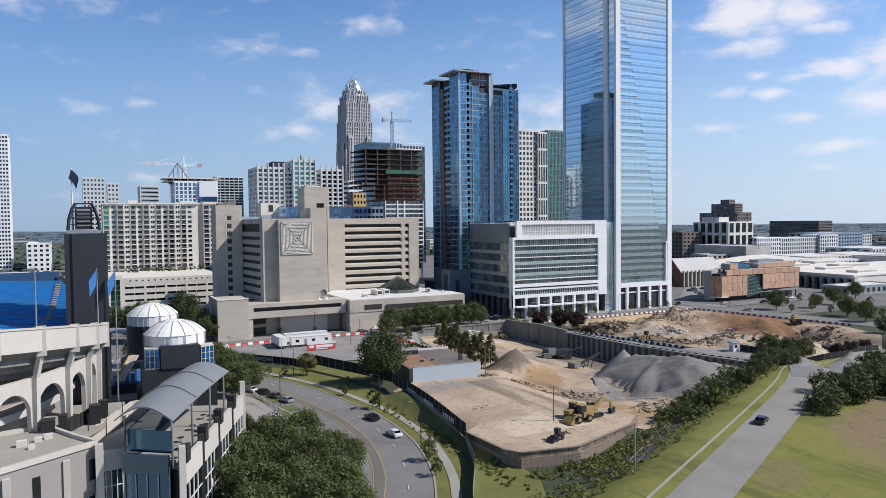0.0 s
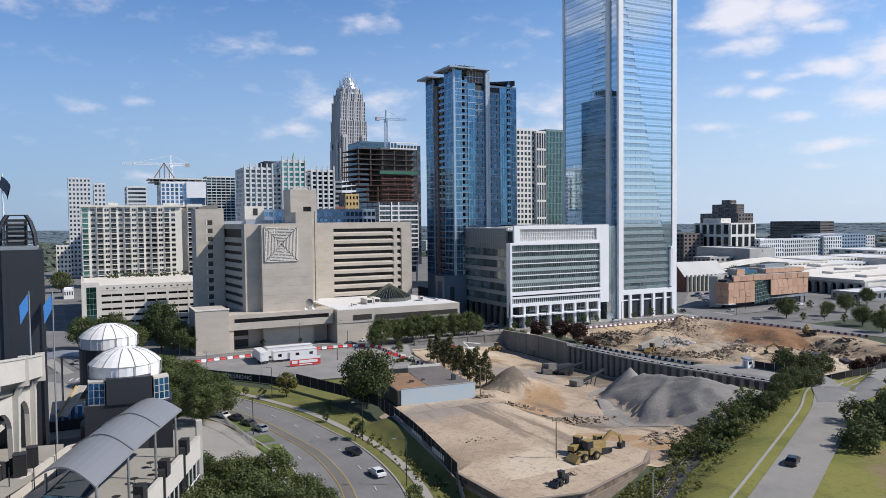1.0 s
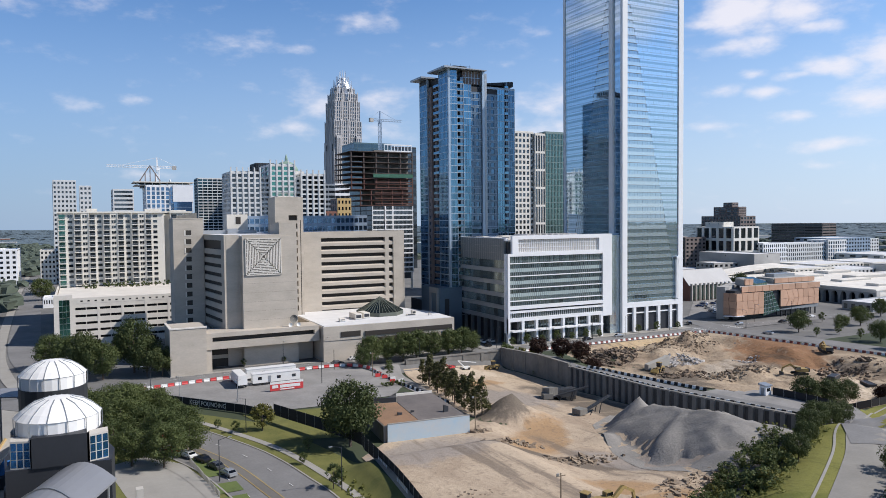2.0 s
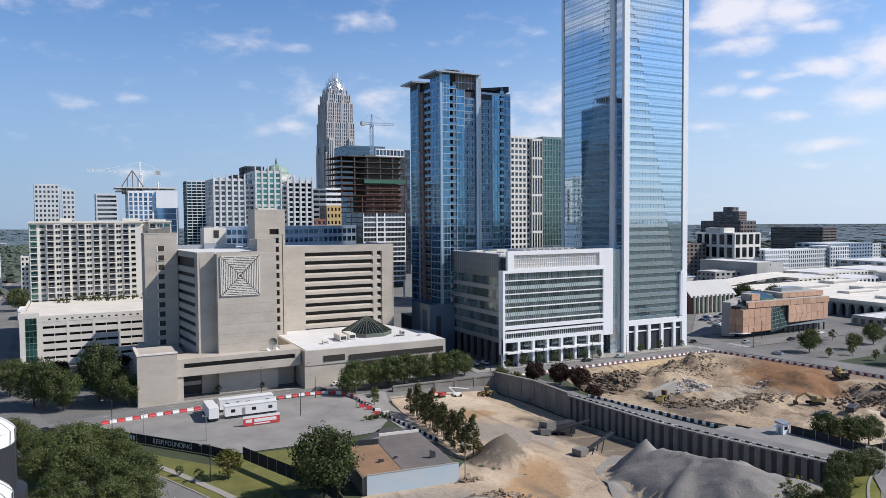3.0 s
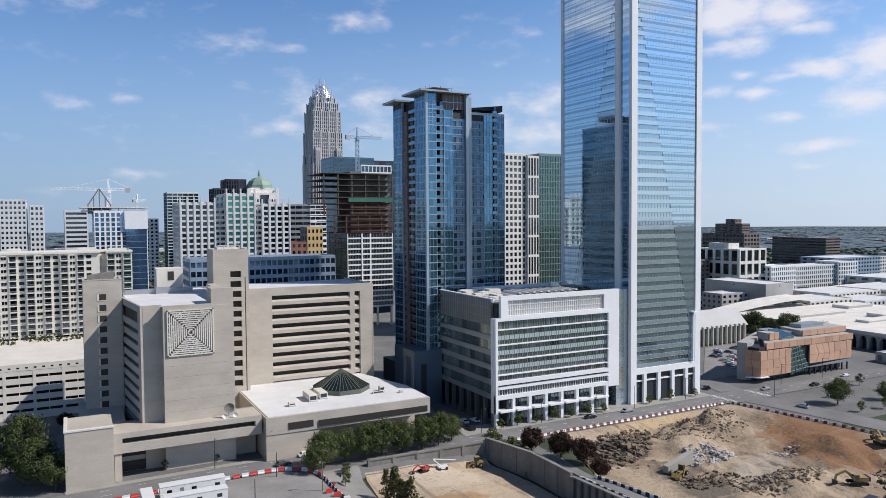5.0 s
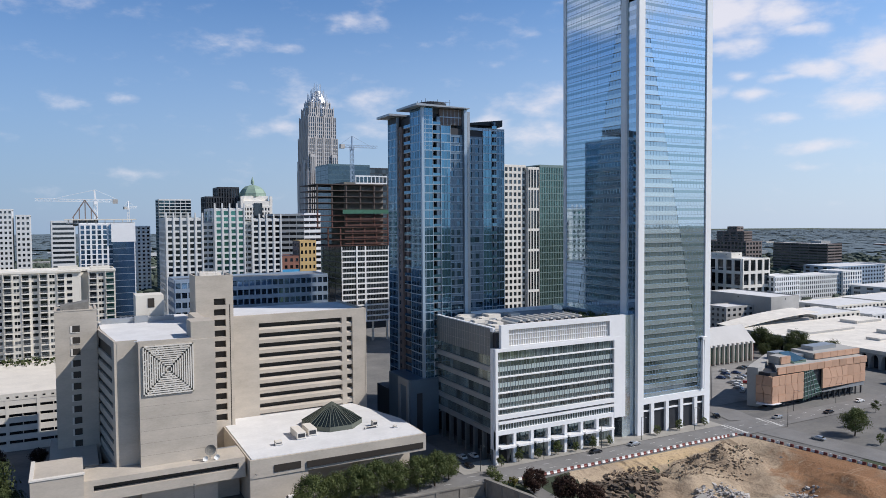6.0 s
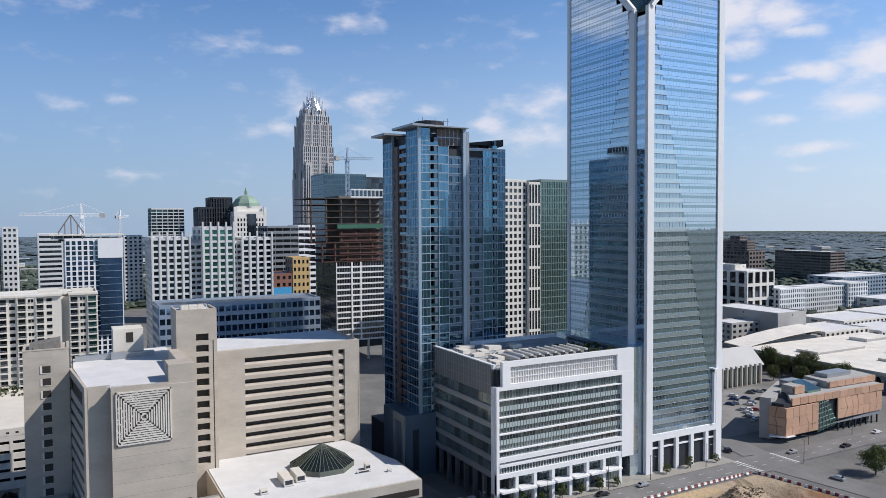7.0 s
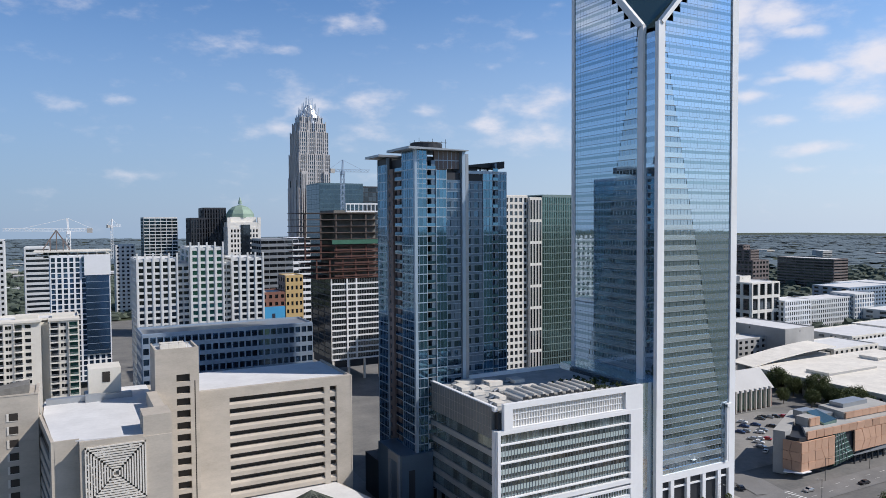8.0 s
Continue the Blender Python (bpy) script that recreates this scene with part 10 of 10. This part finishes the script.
for a in ((512, 560, 404, 436, -6, 10.5, "cream", "low cream hall with a stepped flat roof"), (562, 612, 396, 426, -6, 8.5, "greywhite", "low pale hall with a flat roof"),
          (395, 440, 268, 285, -2, 4.5, "greymetal", "low grey glass pavilion"), (447, 486, 322, 342, -6, 4.0, "darkmetal", "dark glass pavilion with a pale roof edge"), (556, 620, 330, 372, -6, 8, "deckconc", "low pale hall with a flat roof"), (575, 640, 432, 470, -6, 10, "cream", "cream exhibition hall with a flat roof"),
          (650, 720, 430, 480, -7, 9, "cream", "pale flat-roofed building beyond the halls"), (730, 800, 470, 520, -7, 12, "greywhite", "pale office block with flat roof"), (640, 700, 340, 390, -7, 6, "deckconc", "low pale hall with a flat roof"),
          (770, 850, 560, 600, -8, 26, "bluegrey", "blue-grey office block with rows of windows"), (860, 930, 600, 640, -8, 22, "greywhite", "pale office block with rows of windows"),
          (556, 584, 560, 580, -6, 31, "brownpanel", "brown office block with square windows"),
          (-46, -28, 720, 760, 0, 30, "white", "white block beyond a city street"), (-11.5, 0, 722, 750, 0, 29, "cream", "cream building with square windows"), (-62, -34, 520, 560, 0, 14, "greywhite", "low pale building beside a city street"), (-2.4, 3, 529, 546, 0, 6, "white", "small white building beside a city street"),
          (115, 133, 905, 930, 0, 73.4, "greywhite", "gridded pale apartment block far off"), (470, 498.4, 445, 463, -6, 14.4, "concrete", "low windowless concrete block beside a hall"),
          (162.4, 175.5, 500.36, 520, 0, 57.6, "brick", "brick hotel with a blue banner")):
    h = a[5] - a[4]
    plain_block(*a, rows=max(1, int(h / 4)), cols=max(4, int((a[1] - a[0]) / 5)), wcols=4, limit=40 if h > 20 else 8)
solo("blue_banner", MB().box(162.4, 175.4, 500, 500.3, 34, 49.9), M["sky_blue"], (169, 500, 34), "bright blue banner on a building front", "banner")
solo("blue_banner", MB().box(168, 169.7, 499.85, 499.995, 42, 46), M["navy"], (169, 500, 42), "dark strip on a blue banner", "banner")

rng = random.Random(21)
n_far = 0
while n_far < 110:
    a = radians(rng.uniform(-12, 66))
    d = rng.uniform(620, 2300)
    x, y = d * math.sin(a), d * math.cos(a)
    if 80 < x < 420 and y < 900 or x < 40 and y < 800 and x > -20:
        continue
    w, dd, h = rng.uniform(14, 48), rng.uniform(12, 40), rng.uniform(5, 14) * (1.8 if rng.random() < 0.15 else 1)
    z = height(x, y) - 1
    m = rng.choice(("greywhite", "cream", "brick", "deckconc", "whiteroof", "concrete", "greymetal"))
    b = thing("distant_building", (x, y, z), "small flat-roofed building among far trees", "building", "distant buildings")
    part("wall", MB().box(x, x + w, y, y + dd, z, z + h), M[m], b)
    part("roof", MB().box(x - 0.3, x + w + 0.3, y - 0.3, y + dd + 0.3, z + h, z + h + 0.6), M["whiteroof"] if n_far % 2 else M["concrete"], b)
    for k in range(max(1, int(h / 4.5))):
        part("window_band", MB().box(x + 1, x + w - 1, y - 0.15, y, z + 2.2 + k * 4, z + 4.0 + k * 4), M["window"], b)
    n_far += 1

# woods out to the horizon
def woods(seed, count, near, far, power, size, low, high, rings, lo, hi, name, label):
    wm = MB()
    rng = random.Random(seed)
    for k in range(count):
        a = radians(rng.uniform(-24, 80))
        d = near + (far - near) * rng.random() ** power
        x, y = d * math.sin(a), d * math.cos(a)
        if d < 900 and (-20 < x < 700) and noise.noise((x * 0.01, y * 0.01, 4)) < 0.15:
            continue
        if 60 < x < 420 and y < 880 or 262 < x < 640 and y < 520:
            continue
        r, h = rng.uniform(0.6, 1.2) * size, rng.uniform(low, high)
        z = height(x, y) - 2
        n = len(wm.v)
        for rr, zz in rings:
            for j in range(5):
                q = j * 1.2566 + rng.uniform(-0.4, 0.4)
                s = r * rr * rng.uniform(0.7, 1.25)
                wm.v.append((x + s * math.cos(q), y + s * math.sin(q), z + h * zz * rng.uniform(0.94, 1.05)))
        for i in range(2):
            wm.f += [(n + i * 5 + j, n + i * 5 + (j + 1) % 5, n + (i + 1) * 5 + (j + 1) % 5, n + (i + 1) * 5 + j) for j in range(5)]
        wm.f.append(tuple(n + 10 + j for j in range(5)))
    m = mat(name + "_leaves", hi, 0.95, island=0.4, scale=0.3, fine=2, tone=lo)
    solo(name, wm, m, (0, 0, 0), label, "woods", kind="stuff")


# Distance haze is put into both leaf colours, the far one paler and bluer.
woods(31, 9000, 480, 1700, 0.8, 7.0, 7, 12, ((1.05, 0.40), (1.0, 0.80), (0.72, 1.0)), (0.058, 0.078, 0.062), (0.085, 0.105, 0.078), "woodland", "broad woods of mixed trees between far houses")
woods(32, 15000, 1600, 4500, 0.75, 24.0, 7.5, 8.6, ((1.05, 0.75), (0.95, 0.95), (0.6, 1.0)), (0.098, 0.136, 0.162), (0.108, 0.148, 0.174), "far_woodland", "blue-green woods to the horizon with haze in their colour")


# ---- machines, trailers, lamps and signs ----
def excavator(x, y, heading, label="yellow excavator on bare dirt", body="yellowpaint"):
    z = height(x, y) + (0.18 if not (67 < x < 105 and 107 < y < 130) else 3.05 - height(x, y))
    root = thing("excavator", (0, 0, 0), label, "excavator", "excavators")
    for s in (-1, 1):
        tr = MB().prism([(-2.0, s * 1.25 - 0.3), (2.0, s * 1.25 - 0.3), (2.0, s * 1.25 + 0.3), (-2.0, s * 1.25 + 0.3)], 0.12, 0.95)
        tr.tube((-2.0, s * 1.25 - 0.3, 0.5), (-2.0, s * 1.25 + 0.3, 0.5), 0.45, k=12).tube((2.0, s * 1.25 - 0.3, 0.5), (2.0, s * 1.25 + 0.3, 0.5), 0.45, k=12)
        part("track", tr, M["rubber"], root)
    part("turntable", MB().lathe(0, 0, [(0.9, 0.9), (0.9, 1.2)], 14), M["darkmetal"], root)
    part("house", MB().box(-2.4, 1.0, -1.35, 1.35, 1.2, 2.3), M[body], root)
    part("counterweight", MB().box(-2.9, -2.3, -1.3, 1.3, 1.25, 2.4), M["darkmetal"], root)
    cab = part("cab", MB().box(0.1, 1.5, 0.35, 1.35, 1.3, 3.0), M[body], root)
    part("cab_window", MB().box(0.2, 1.53, 0.3, 1.38, 2.0, 2.85), M["window"], cab)
    part("boom", MB().beam((0.8, -0.3, 1.9), (3.2, -0.3, 3.6), 0.5, 0.7).beam((3.2, -0.3, 3.6), (5.6, -0.3, 2.4), 0.4, 0.5), M[body], root)
    part("stick", MB().beam((5.5, -0.3, 2.6), (5.9, -0.3, 0.9), 0.4, 0.5), M[body], root)
    part("cylinder", MB().tube((1.2, -0.3, 1.6), (3.2, -0.3, 3.5), 0.12, k=8), M["steel"], root)
    part("bucket", MB().prism([(5.4, -0.85), (6.5, -0.85), (6.5, 0.25), (5.4, 0.25)], 0.15, [0.9, 1.3, 1.3, 0.9]), M["darkmetal"], root)
    root.matrix_basis = pose(x, y, z, 0, 0, heading)
    return root


def loader(x, y, heading, s=1.0, z=None, label="yellow wheel loader on bare dirt", body="yellowpaint"):
    z = (height(x, y) + 0.18) if z is None else z
    root = thing("wheel_loader", (0, 0, 0), label, "wheel loader", "wheel loaders")
    for sx in (-1.4, 1.4):
        for sy in (-1, 1):
            w = part("wheel", MB().tube((sx, sy * 0.85, 0.75), (sx, sy * 1.35, 0.75), 0.75, k=14), M["rubber"], root)
            part("rim", MB().tube((sx, sy * 1.34, 0.75), (sx, sy * 1.38, 0.75), 0.38, k=10), M[body], w)
    part("rear_body", MB().prism([(-2.9, -0.85), (-0.1, -0.85), (-0.1, 0.85), (-2.9, 0.85)], 0.9, [1.9, 2.1, 2.1, 1.9]), M[body], root)
    part("front_frame", MB().box(0.1, 1.9, -0.55, 0.55, 0.8, 1.7), M[body], root)
    cab = part("cab", MB().box(-0.9, 0.5, -0.75, 0.75, 2.0, 3.4), M["darkmetal"], root)
    part("cab_roof", MB().box(-1.05, 0.65, -0.85, 0.85, 3.4, 3.55), M[body], cab)
    for sy in (-0.5, 0.5):
        part("arm", MB().beam((0.9, sy, 1.7), (3.1, sy, 0.9), 0.22, 0.35), M[body], root)
    part("bucket", MB().prism([(2.9, -1.4), (4.0, -1.4), (4.0, 1.4), (2.9, 1.4)], 0.1, [1.4, 0.4, 0.4, 1.4]), M[body], root)
    root.matrix_basis = pose(x, y, z, 0, 0, heading) @ Matrix.Diagonal((s, s, s, 1))
    return root


excavator(95.5, 122.6, 5)
loader(91.5, 120.6, 185, 1.0, 3.05)
loader(92.6, 124.6, 20, 0.9, 3.0)
loader(79.8, 112.6, 200, 0.62, 3.05, "small dusty dark skid loader on dirt", "darkmetal")
for x, y, h in ((237, 193, 150), (268, 205, 60), (212, 172, 200)):
    excavator(x, y, h)
for x, y, h in ((201, 222, 200), (208, 167, 10)):
    loader(x, y, h, 0.95)
loader(155, 260, 170, 0.9)
re = excavator(137, 259.5, 190, "small red excavator on bare dirt", "red")
re.matrix_basis = re.matrix_basis @ Matrix.Diagonal((0.6, 0.6, 0.6, 1))


def conveyor(x, y, heading, label):
    root = thing("conveyor", (0, 0, 0), label, "conveyor")
    part("belt", MB().beam((-6, 0, 1.0), (7, 0, 4.2), 1.1, 0.4), M["darkmetal"], root)
    part("hopper", MB().prism([(-7.5, -1.5), (-4.5, -1.5), (-4.5, 1.5), (-7.5, 1.5)], 1.0, 2.6), M["oldconc"], root)
    for s in (-0.8, 0.8):
        part("leg", MB().beam((1.5, s, 0), (2.5, s, 3.0), 0.2).beam((-2.5, s, 0), (-1.5, s, 1.8), 0.2), M["darkmetal"], root)
    root.matrix_basis = pose(x, y, height(x, y) + 0.1, 0, 0, heading)


conveyor(148, 192, 12, "grey stone conveyor on a site")
conveyor(151, 209, -20, "dark stone screening machine in shade")
sc = thing("screening_machine", (152, 212, -2), "dark green screening machine in the shade of the wall", "machine")
part("body", MB().box(148.5, 156, 210.4, 213.4, height(152, 212) + 1.1, height(152, 212) + 3.4), M["darkmetal"], sc)
part("track", MB().box(149, 155.5, 210.2, 210.9, height(152, 212), height(152, 212) + 1.1).box(149, 155.5, 212.9, 213.6, height(152, 212), height(152, 212) + 1.1), M["rubber"], sc)
part("feed_box", MB().prism([(145.4, 210), (148.6, 210), (148.6, 213.8), (145.4, 213.8)], height(152, 212) + 2.0, [height(152, 212) + 4.6] * 2 + [height(152, 212) + 4.0] * 2), M["oldconc"], sc)
lf = thing("boom_lift", (143.5, 262, -2), "white boom lift parked on dirt", "lift")
zz = height(143.5, 260)
part("base", MB().box(142, 145, 259.4, 261, zz + 0.4, zz + 1.2), M["whiteplastic"], lf)
part("boom", MB().beam((143, 260.2, zz + 1.2), (140.4, 260.2, zz + 3.6), 0.3).beam((140.4, 260.2, zz + 3.6), (148, 260.2, zz + 2.2), 0.25), M["whiteplastic"], lf)
for sx in (142.3, 144.6):
    part("wheel", MB().tube((sx, 259.2, zz + 0.45), (sx, 259.6, zz + 0.45), 0.45, k=10), M["rubber"], lf)


def site_trailer(x0, x1, y0, y1):
    root = thing("office_trailer", ((x0 + x1) / 2, (y0 + y1) / 2, 0.1), "long white site office trailer on a parking lot", "trailer", "site trailers")
    part("body", MB().box(x0, x1, y0, y1, 0.9, 3.7), M["whiteplastic"], root)
    part("roof", MB().box(x0 - 0.1, x1 + 0.1, y0 - 0.1, y1 + 0.1, 3.7, 3.85), M["whiteroof"], root)
    part("skirt", MB().box(x0 + 0.2, x1 - 0.2, y0 + 0.2, y1 - 0.2, 0.3, 0.9), M["darkmetal"], root)
    for x in (x0 + 1.6, x0 + 7.6, x1 - 2.6):
        part("window", MB().box(x, x + 1.2, y0 - 0.04, y0, 1.9, 2.8), M["window"], root)
    part("door", MB().box(x0 + 4.8, x0 + 5.7, y0 - 0.05, y0, 1.0, 3.0), M["greymetal"], root)
    for x in (x0 + 3, x1 - 3):
        part("wheel", MB().tube((x, y0 + 0.1, 0.5), (x, y0 + 0.4, 0.5), 0.42, k=10), M["rubber"], root)


site_trailer(65.5, 81.5, 264.2, 267.4)
site_trailer(65.6, 80.6, 256.0, 259.0)
bt = thing("box_truck", (62.2, 261, 0.1), "white box truck parked beside site trailers", "truck")
part("box", MB().box(60.8, 63.6, 254.4, 265.0, 1.2, 4.2), M["whiteplastic"], bt)
cab = part("cab", MB().prism([(60.9, 265.2), (63.5, 265.2), (63.5, 267.8), (60.9, 267.8)], 0.7, [3.2, 3.2, 2.8, 2.8]), M["whiteplastic"], bt)
part("windscreen", MB().box(61.0, 63.4, 267.75, 267.85, 1.8, 2.7), M["window"], cab)
for x in (60.9, 63.2):
    for y in (256, 258, 266.4):
        part("wheel", MB().tube((x, y, 0.6), (x + 0.35, y, 0.6), 0.5, k=10), M["rubber"], bt)
part("chassis", MB().box(61.2, 63.2, 254.6, 267, 0.7, 1.2), M["darkmetal"], bt)
sg = thing("company_sign", (73.6, 246, 0.1), "red and white contractor sign board with plain white bars", "sign")
part("board", MB().box(68.6, 78.8, 245.8, 246.0, 0.3, 2.3), M["red"], sg)
part("header", MB().box(68.6, 78.8, 245.8, 246.0, 2.3, 3.0), M["whiteplastic"], sg)
for a, b in ((69.2, 71.0), (71.6, 77.8)):
    part("bar", MB().box(a, b, 245.74, 245.8, 1.1, 2.0), M["whiteplastic"], sg)
part("bar", MB().box(71.5, 76.0, 245.74, 245.8, 0.5, 0.8), M["whiteplastic"], sg)
for x in (69, 73.6, 78.3):
    part("post", MB().beam((x, 246.2, 0), (x, 246.2, 3.0), 0.12), M["wood"], sg)


def street_lamp(x, y, h, arm, ang, label="dark street lamp with a curved arm"):
    z = height(x, y)
    root = thing("street_lamp", (x, y, z), label, "street lamp", "street lamps")
    part("pole", MB().tube((x, y, z), (x, y, z + h), 0.11, 0.07, 8), M["darkmetal"], root)
    dx, dy = math.cos(radians(ang)), math.sin(radians(ang))
    part("arm", MB().beam((x, y, z + h - 0.1), (x + dx * arm, y + dy * arm, z + h + 0.3), 0.08), M["darkmetal"], root)
    part("head", MB().beam((x + dx * arm, y + dy * arm, z + h + 0.3), (x + dx * (arm + 0.7), y + dy * (arm + 0.7), z + h + 0.3), 0.28, 0.14), M["steel"], root)


for x, y, h, a, g in ((59.8, 131.5, 8.5, 1.8, 170), (62, 160, 8.5, 1.8, 180), (53.5, 207, 8.5, 1.8, 200), (42, 176, 8.5, 1.8, 0), (36, 258, 9, 2, 190), (98, 282.5, 9, 2, 270), (128, 266.5, 8, 1.8, 90), (166, 275.4, 8.5, 1.8, 270),
                      (190, 275.4, 8.5, 1.8, 270), (214, 275.4, 8.5, 1.8, 270), (232, 275.4, 8.5, 1.8, 270), (258, 275.4, 8.5, 1.8, 270), (292, 262, 8.5, 2, 180), (313, 275, 8.5, 2, 270), (340, 275, 8.5, 2, 270), (82, 282.6, 9, 2, 270)):
    street_lamp(x, y, h, a, g)


def pole(x, y, h, label="wooden utility pole on the site", z=None, arms=True, m="wood"):
    z = height(x, y) if z is None else z
    root = thing("utility_pole", (x, y, z), label, "pole", "utility poles")
    part("pole", MB().tube((x, y, z - 0.2), (x, y, z + h), 0.13, 0.09, 8), M[m], root)
    if arms:
        part("crossarm", MB().beam((x - 0.9, y, z + h - 0.5), (x + 0.9, y, z + h - 0.5), 0.12), M[m], root)
        part("flood_lamp", MB().box(x - 0.9, x - 0.5, y - 0.3, y, z + h - 0.4, z + h), M["steel"], root)


pole(86.9, 123.8, 7.6, z=3.0)
pole(102.8, 180.4, 9)
pole(43.5, 253, 6.5, "pale metal lot lamp pole", m="steel")
pole(57.5, 238, 7, "pale metal lot lamp pole", m="steel")
pole(86, 250, 7, "dark lot lamp pole", arms=False, m="darkmetal")
pole(80, 91, 8, "thin pale metal pole on the slope", arms=False, m="steel")
pole(96, 268, 7, "dark lot lamp pole", arms=False, m="darkmetal")
pole(104, 252, 8, "wooden utility pole beside the lot")


# satellite dish and small roof things
ds = thing("satellite_dish", (87, 287, 13.4), "round mesh satellite dish with small antennas on a roof", "satellite dish")
part("mast", MB().tube((87, 287, 13.2), (87, 287, 15.6), 0.12, k=8), M["steel"], ds)
mb = MB().lathe(0, 0, [(0.1, 0), (0.9, 0.18), (1.5, 0.5)], 16, False)
mb.v = [(87 + x, 286.7 - z, 16.2 + y) for x, y, z in mb.v]
part("dish", mb, M["oldconc"], ds)
for x in (85.6, 88.6):
    mb = MB().lathe(0, 0, [(0.05, 0), (0.5, 0.1), (0.75, 0.3)], 12, False)
    mb.v = [(x + a, 285.9 - c, 14.2 + b) for a, b, c in mb.v]
    part("small_dish", mb, M["whiteplastic"], ds)
    part("small_mast", MB().tube((x, 286.2, 13.2), (x, 286.2, 14.2), 0.07, k=6), M["steel"], ds)
gb = thing("guard_booth", (198, 176, 0), "small white guard booth with a blue roof", "booth")
gz = height(198, 176)
part("walls", MB().box(197, 199.4, 175, 177.4, gz, gz + 2.5), M["whiteplastic"], gb)
part("roof", MB().prism([(196.8, 174.8), (199.6, 174.8), (199.6, 177.6), (196.8, 177.6)], gz + 2.5, [gz + 2.7, gz + 3.3, gz + 3.3, gz + 2.7]), M["flagblue"], gb)
part("window", MB().box(197.6, 198.8, 174.95, 175, gz + 1.2, gz + 2.0), M["window"], gb)
cz = height(205, 226)
ck = thing("concrete_remnant", (205, 226, cz), "large pale block of broken concrete foundation", "concrete block")
part("block", MB().prism([(198, 224), (211, 227), (210.6, 228.4), (197.6, 225.6)], cz - 0.5, [cz + 1.4, cz + 3.0, cz + 3.2, cz + 1.6]), M["walk"], ck)
for x, y, h in ((242, 184, 20), (248, 176, 60), (228, 184, 10)):
    z = height(x, y)
    d = thing("skip_container", (0, 0, 0), "dark steel skip container on dirt", "container", "skips")
    part("tub", MB().prism([(-3, -1.2), (3, -1.2), (3, 1.2), (-3, 1.2)], 0.1, 1.8), M["darkmetal"], d)
    part("rim", MB().box(-3.1, 3.1, -1.3, -1.15, 1.7, 1.9).box(-3.1, 3.1, 1.15, 1.3, 1.7, 1.9), M["brownpanel"], d)
    d.matrix_basis = pose(x, y, z, 0, 0, h)
for i, (x, y) in enumerate(((106.2, 247), (107.4, 243), (105, 250), (108.6, 239), (106, 240))):
    solo("water_barrier", MB().prism([(x - 0.9, y - 0.3), (x + 0.9, y - 0.3), (x + 0.7, y + 0.3), (x - 0.7, y + 0.3)], 0.1, 1.1), M["red" if i % 2 == 0 else "whiteplastic"], (x, y, 0.1), ("red" if i % 2 == 0 else "white") + " plastic barrier in a loose pile", "barrier", "loose barriers")
hd = MB()
hr = random.Random(6)
for k in range(10):
    c = leaf_cloud(hr, 1.2, 0, 1.2, 4, 18, 0.25)
    n = len(hd.v)
    ox, oy = 101 + k * 0.75, 236 + hr.uniform(-0.7, 0.7)
    hd.v += [(x + ox, y + oy, z + 0.1) for x, y, z in c.v]
    hd.f += [tuple(i + n for i in f) for f in c.f]
solo("hedge", hd, M["leaf"], (105, 236, 0.1), "low green hedge island in the lot", "hedge", kind="stuff")
for k in range(26):
    x, y = 39 + 0.35 * (k % 2), 168 + k * 0.9
    x = 40.6 - 0.10 * (y - 168)
    solo("bollard", MB().tube((x, y, 0.1), (x, y, 1.1), 0.16, 0.14, 8), M["walk"], (x, y, 0.1), "short pale concrete bollard beside the plaza", "bollard", "plaza bollards")
for x, y in ((33.5, 199), (37.5, 196.5)):
    b = thing("street_banner", (x, y, 0), "red banner on a thin pole", "banner", "red banners")
    part("pole", MB().tube((x, y, 0), (x, y, 4.5), 0.06, k=6), M["darkmetal"], b)
    part("cloth", MB().box(x, x + 0.9, y - 0.02, y + 0.02, 2.6, 4.4), M["red"], b)
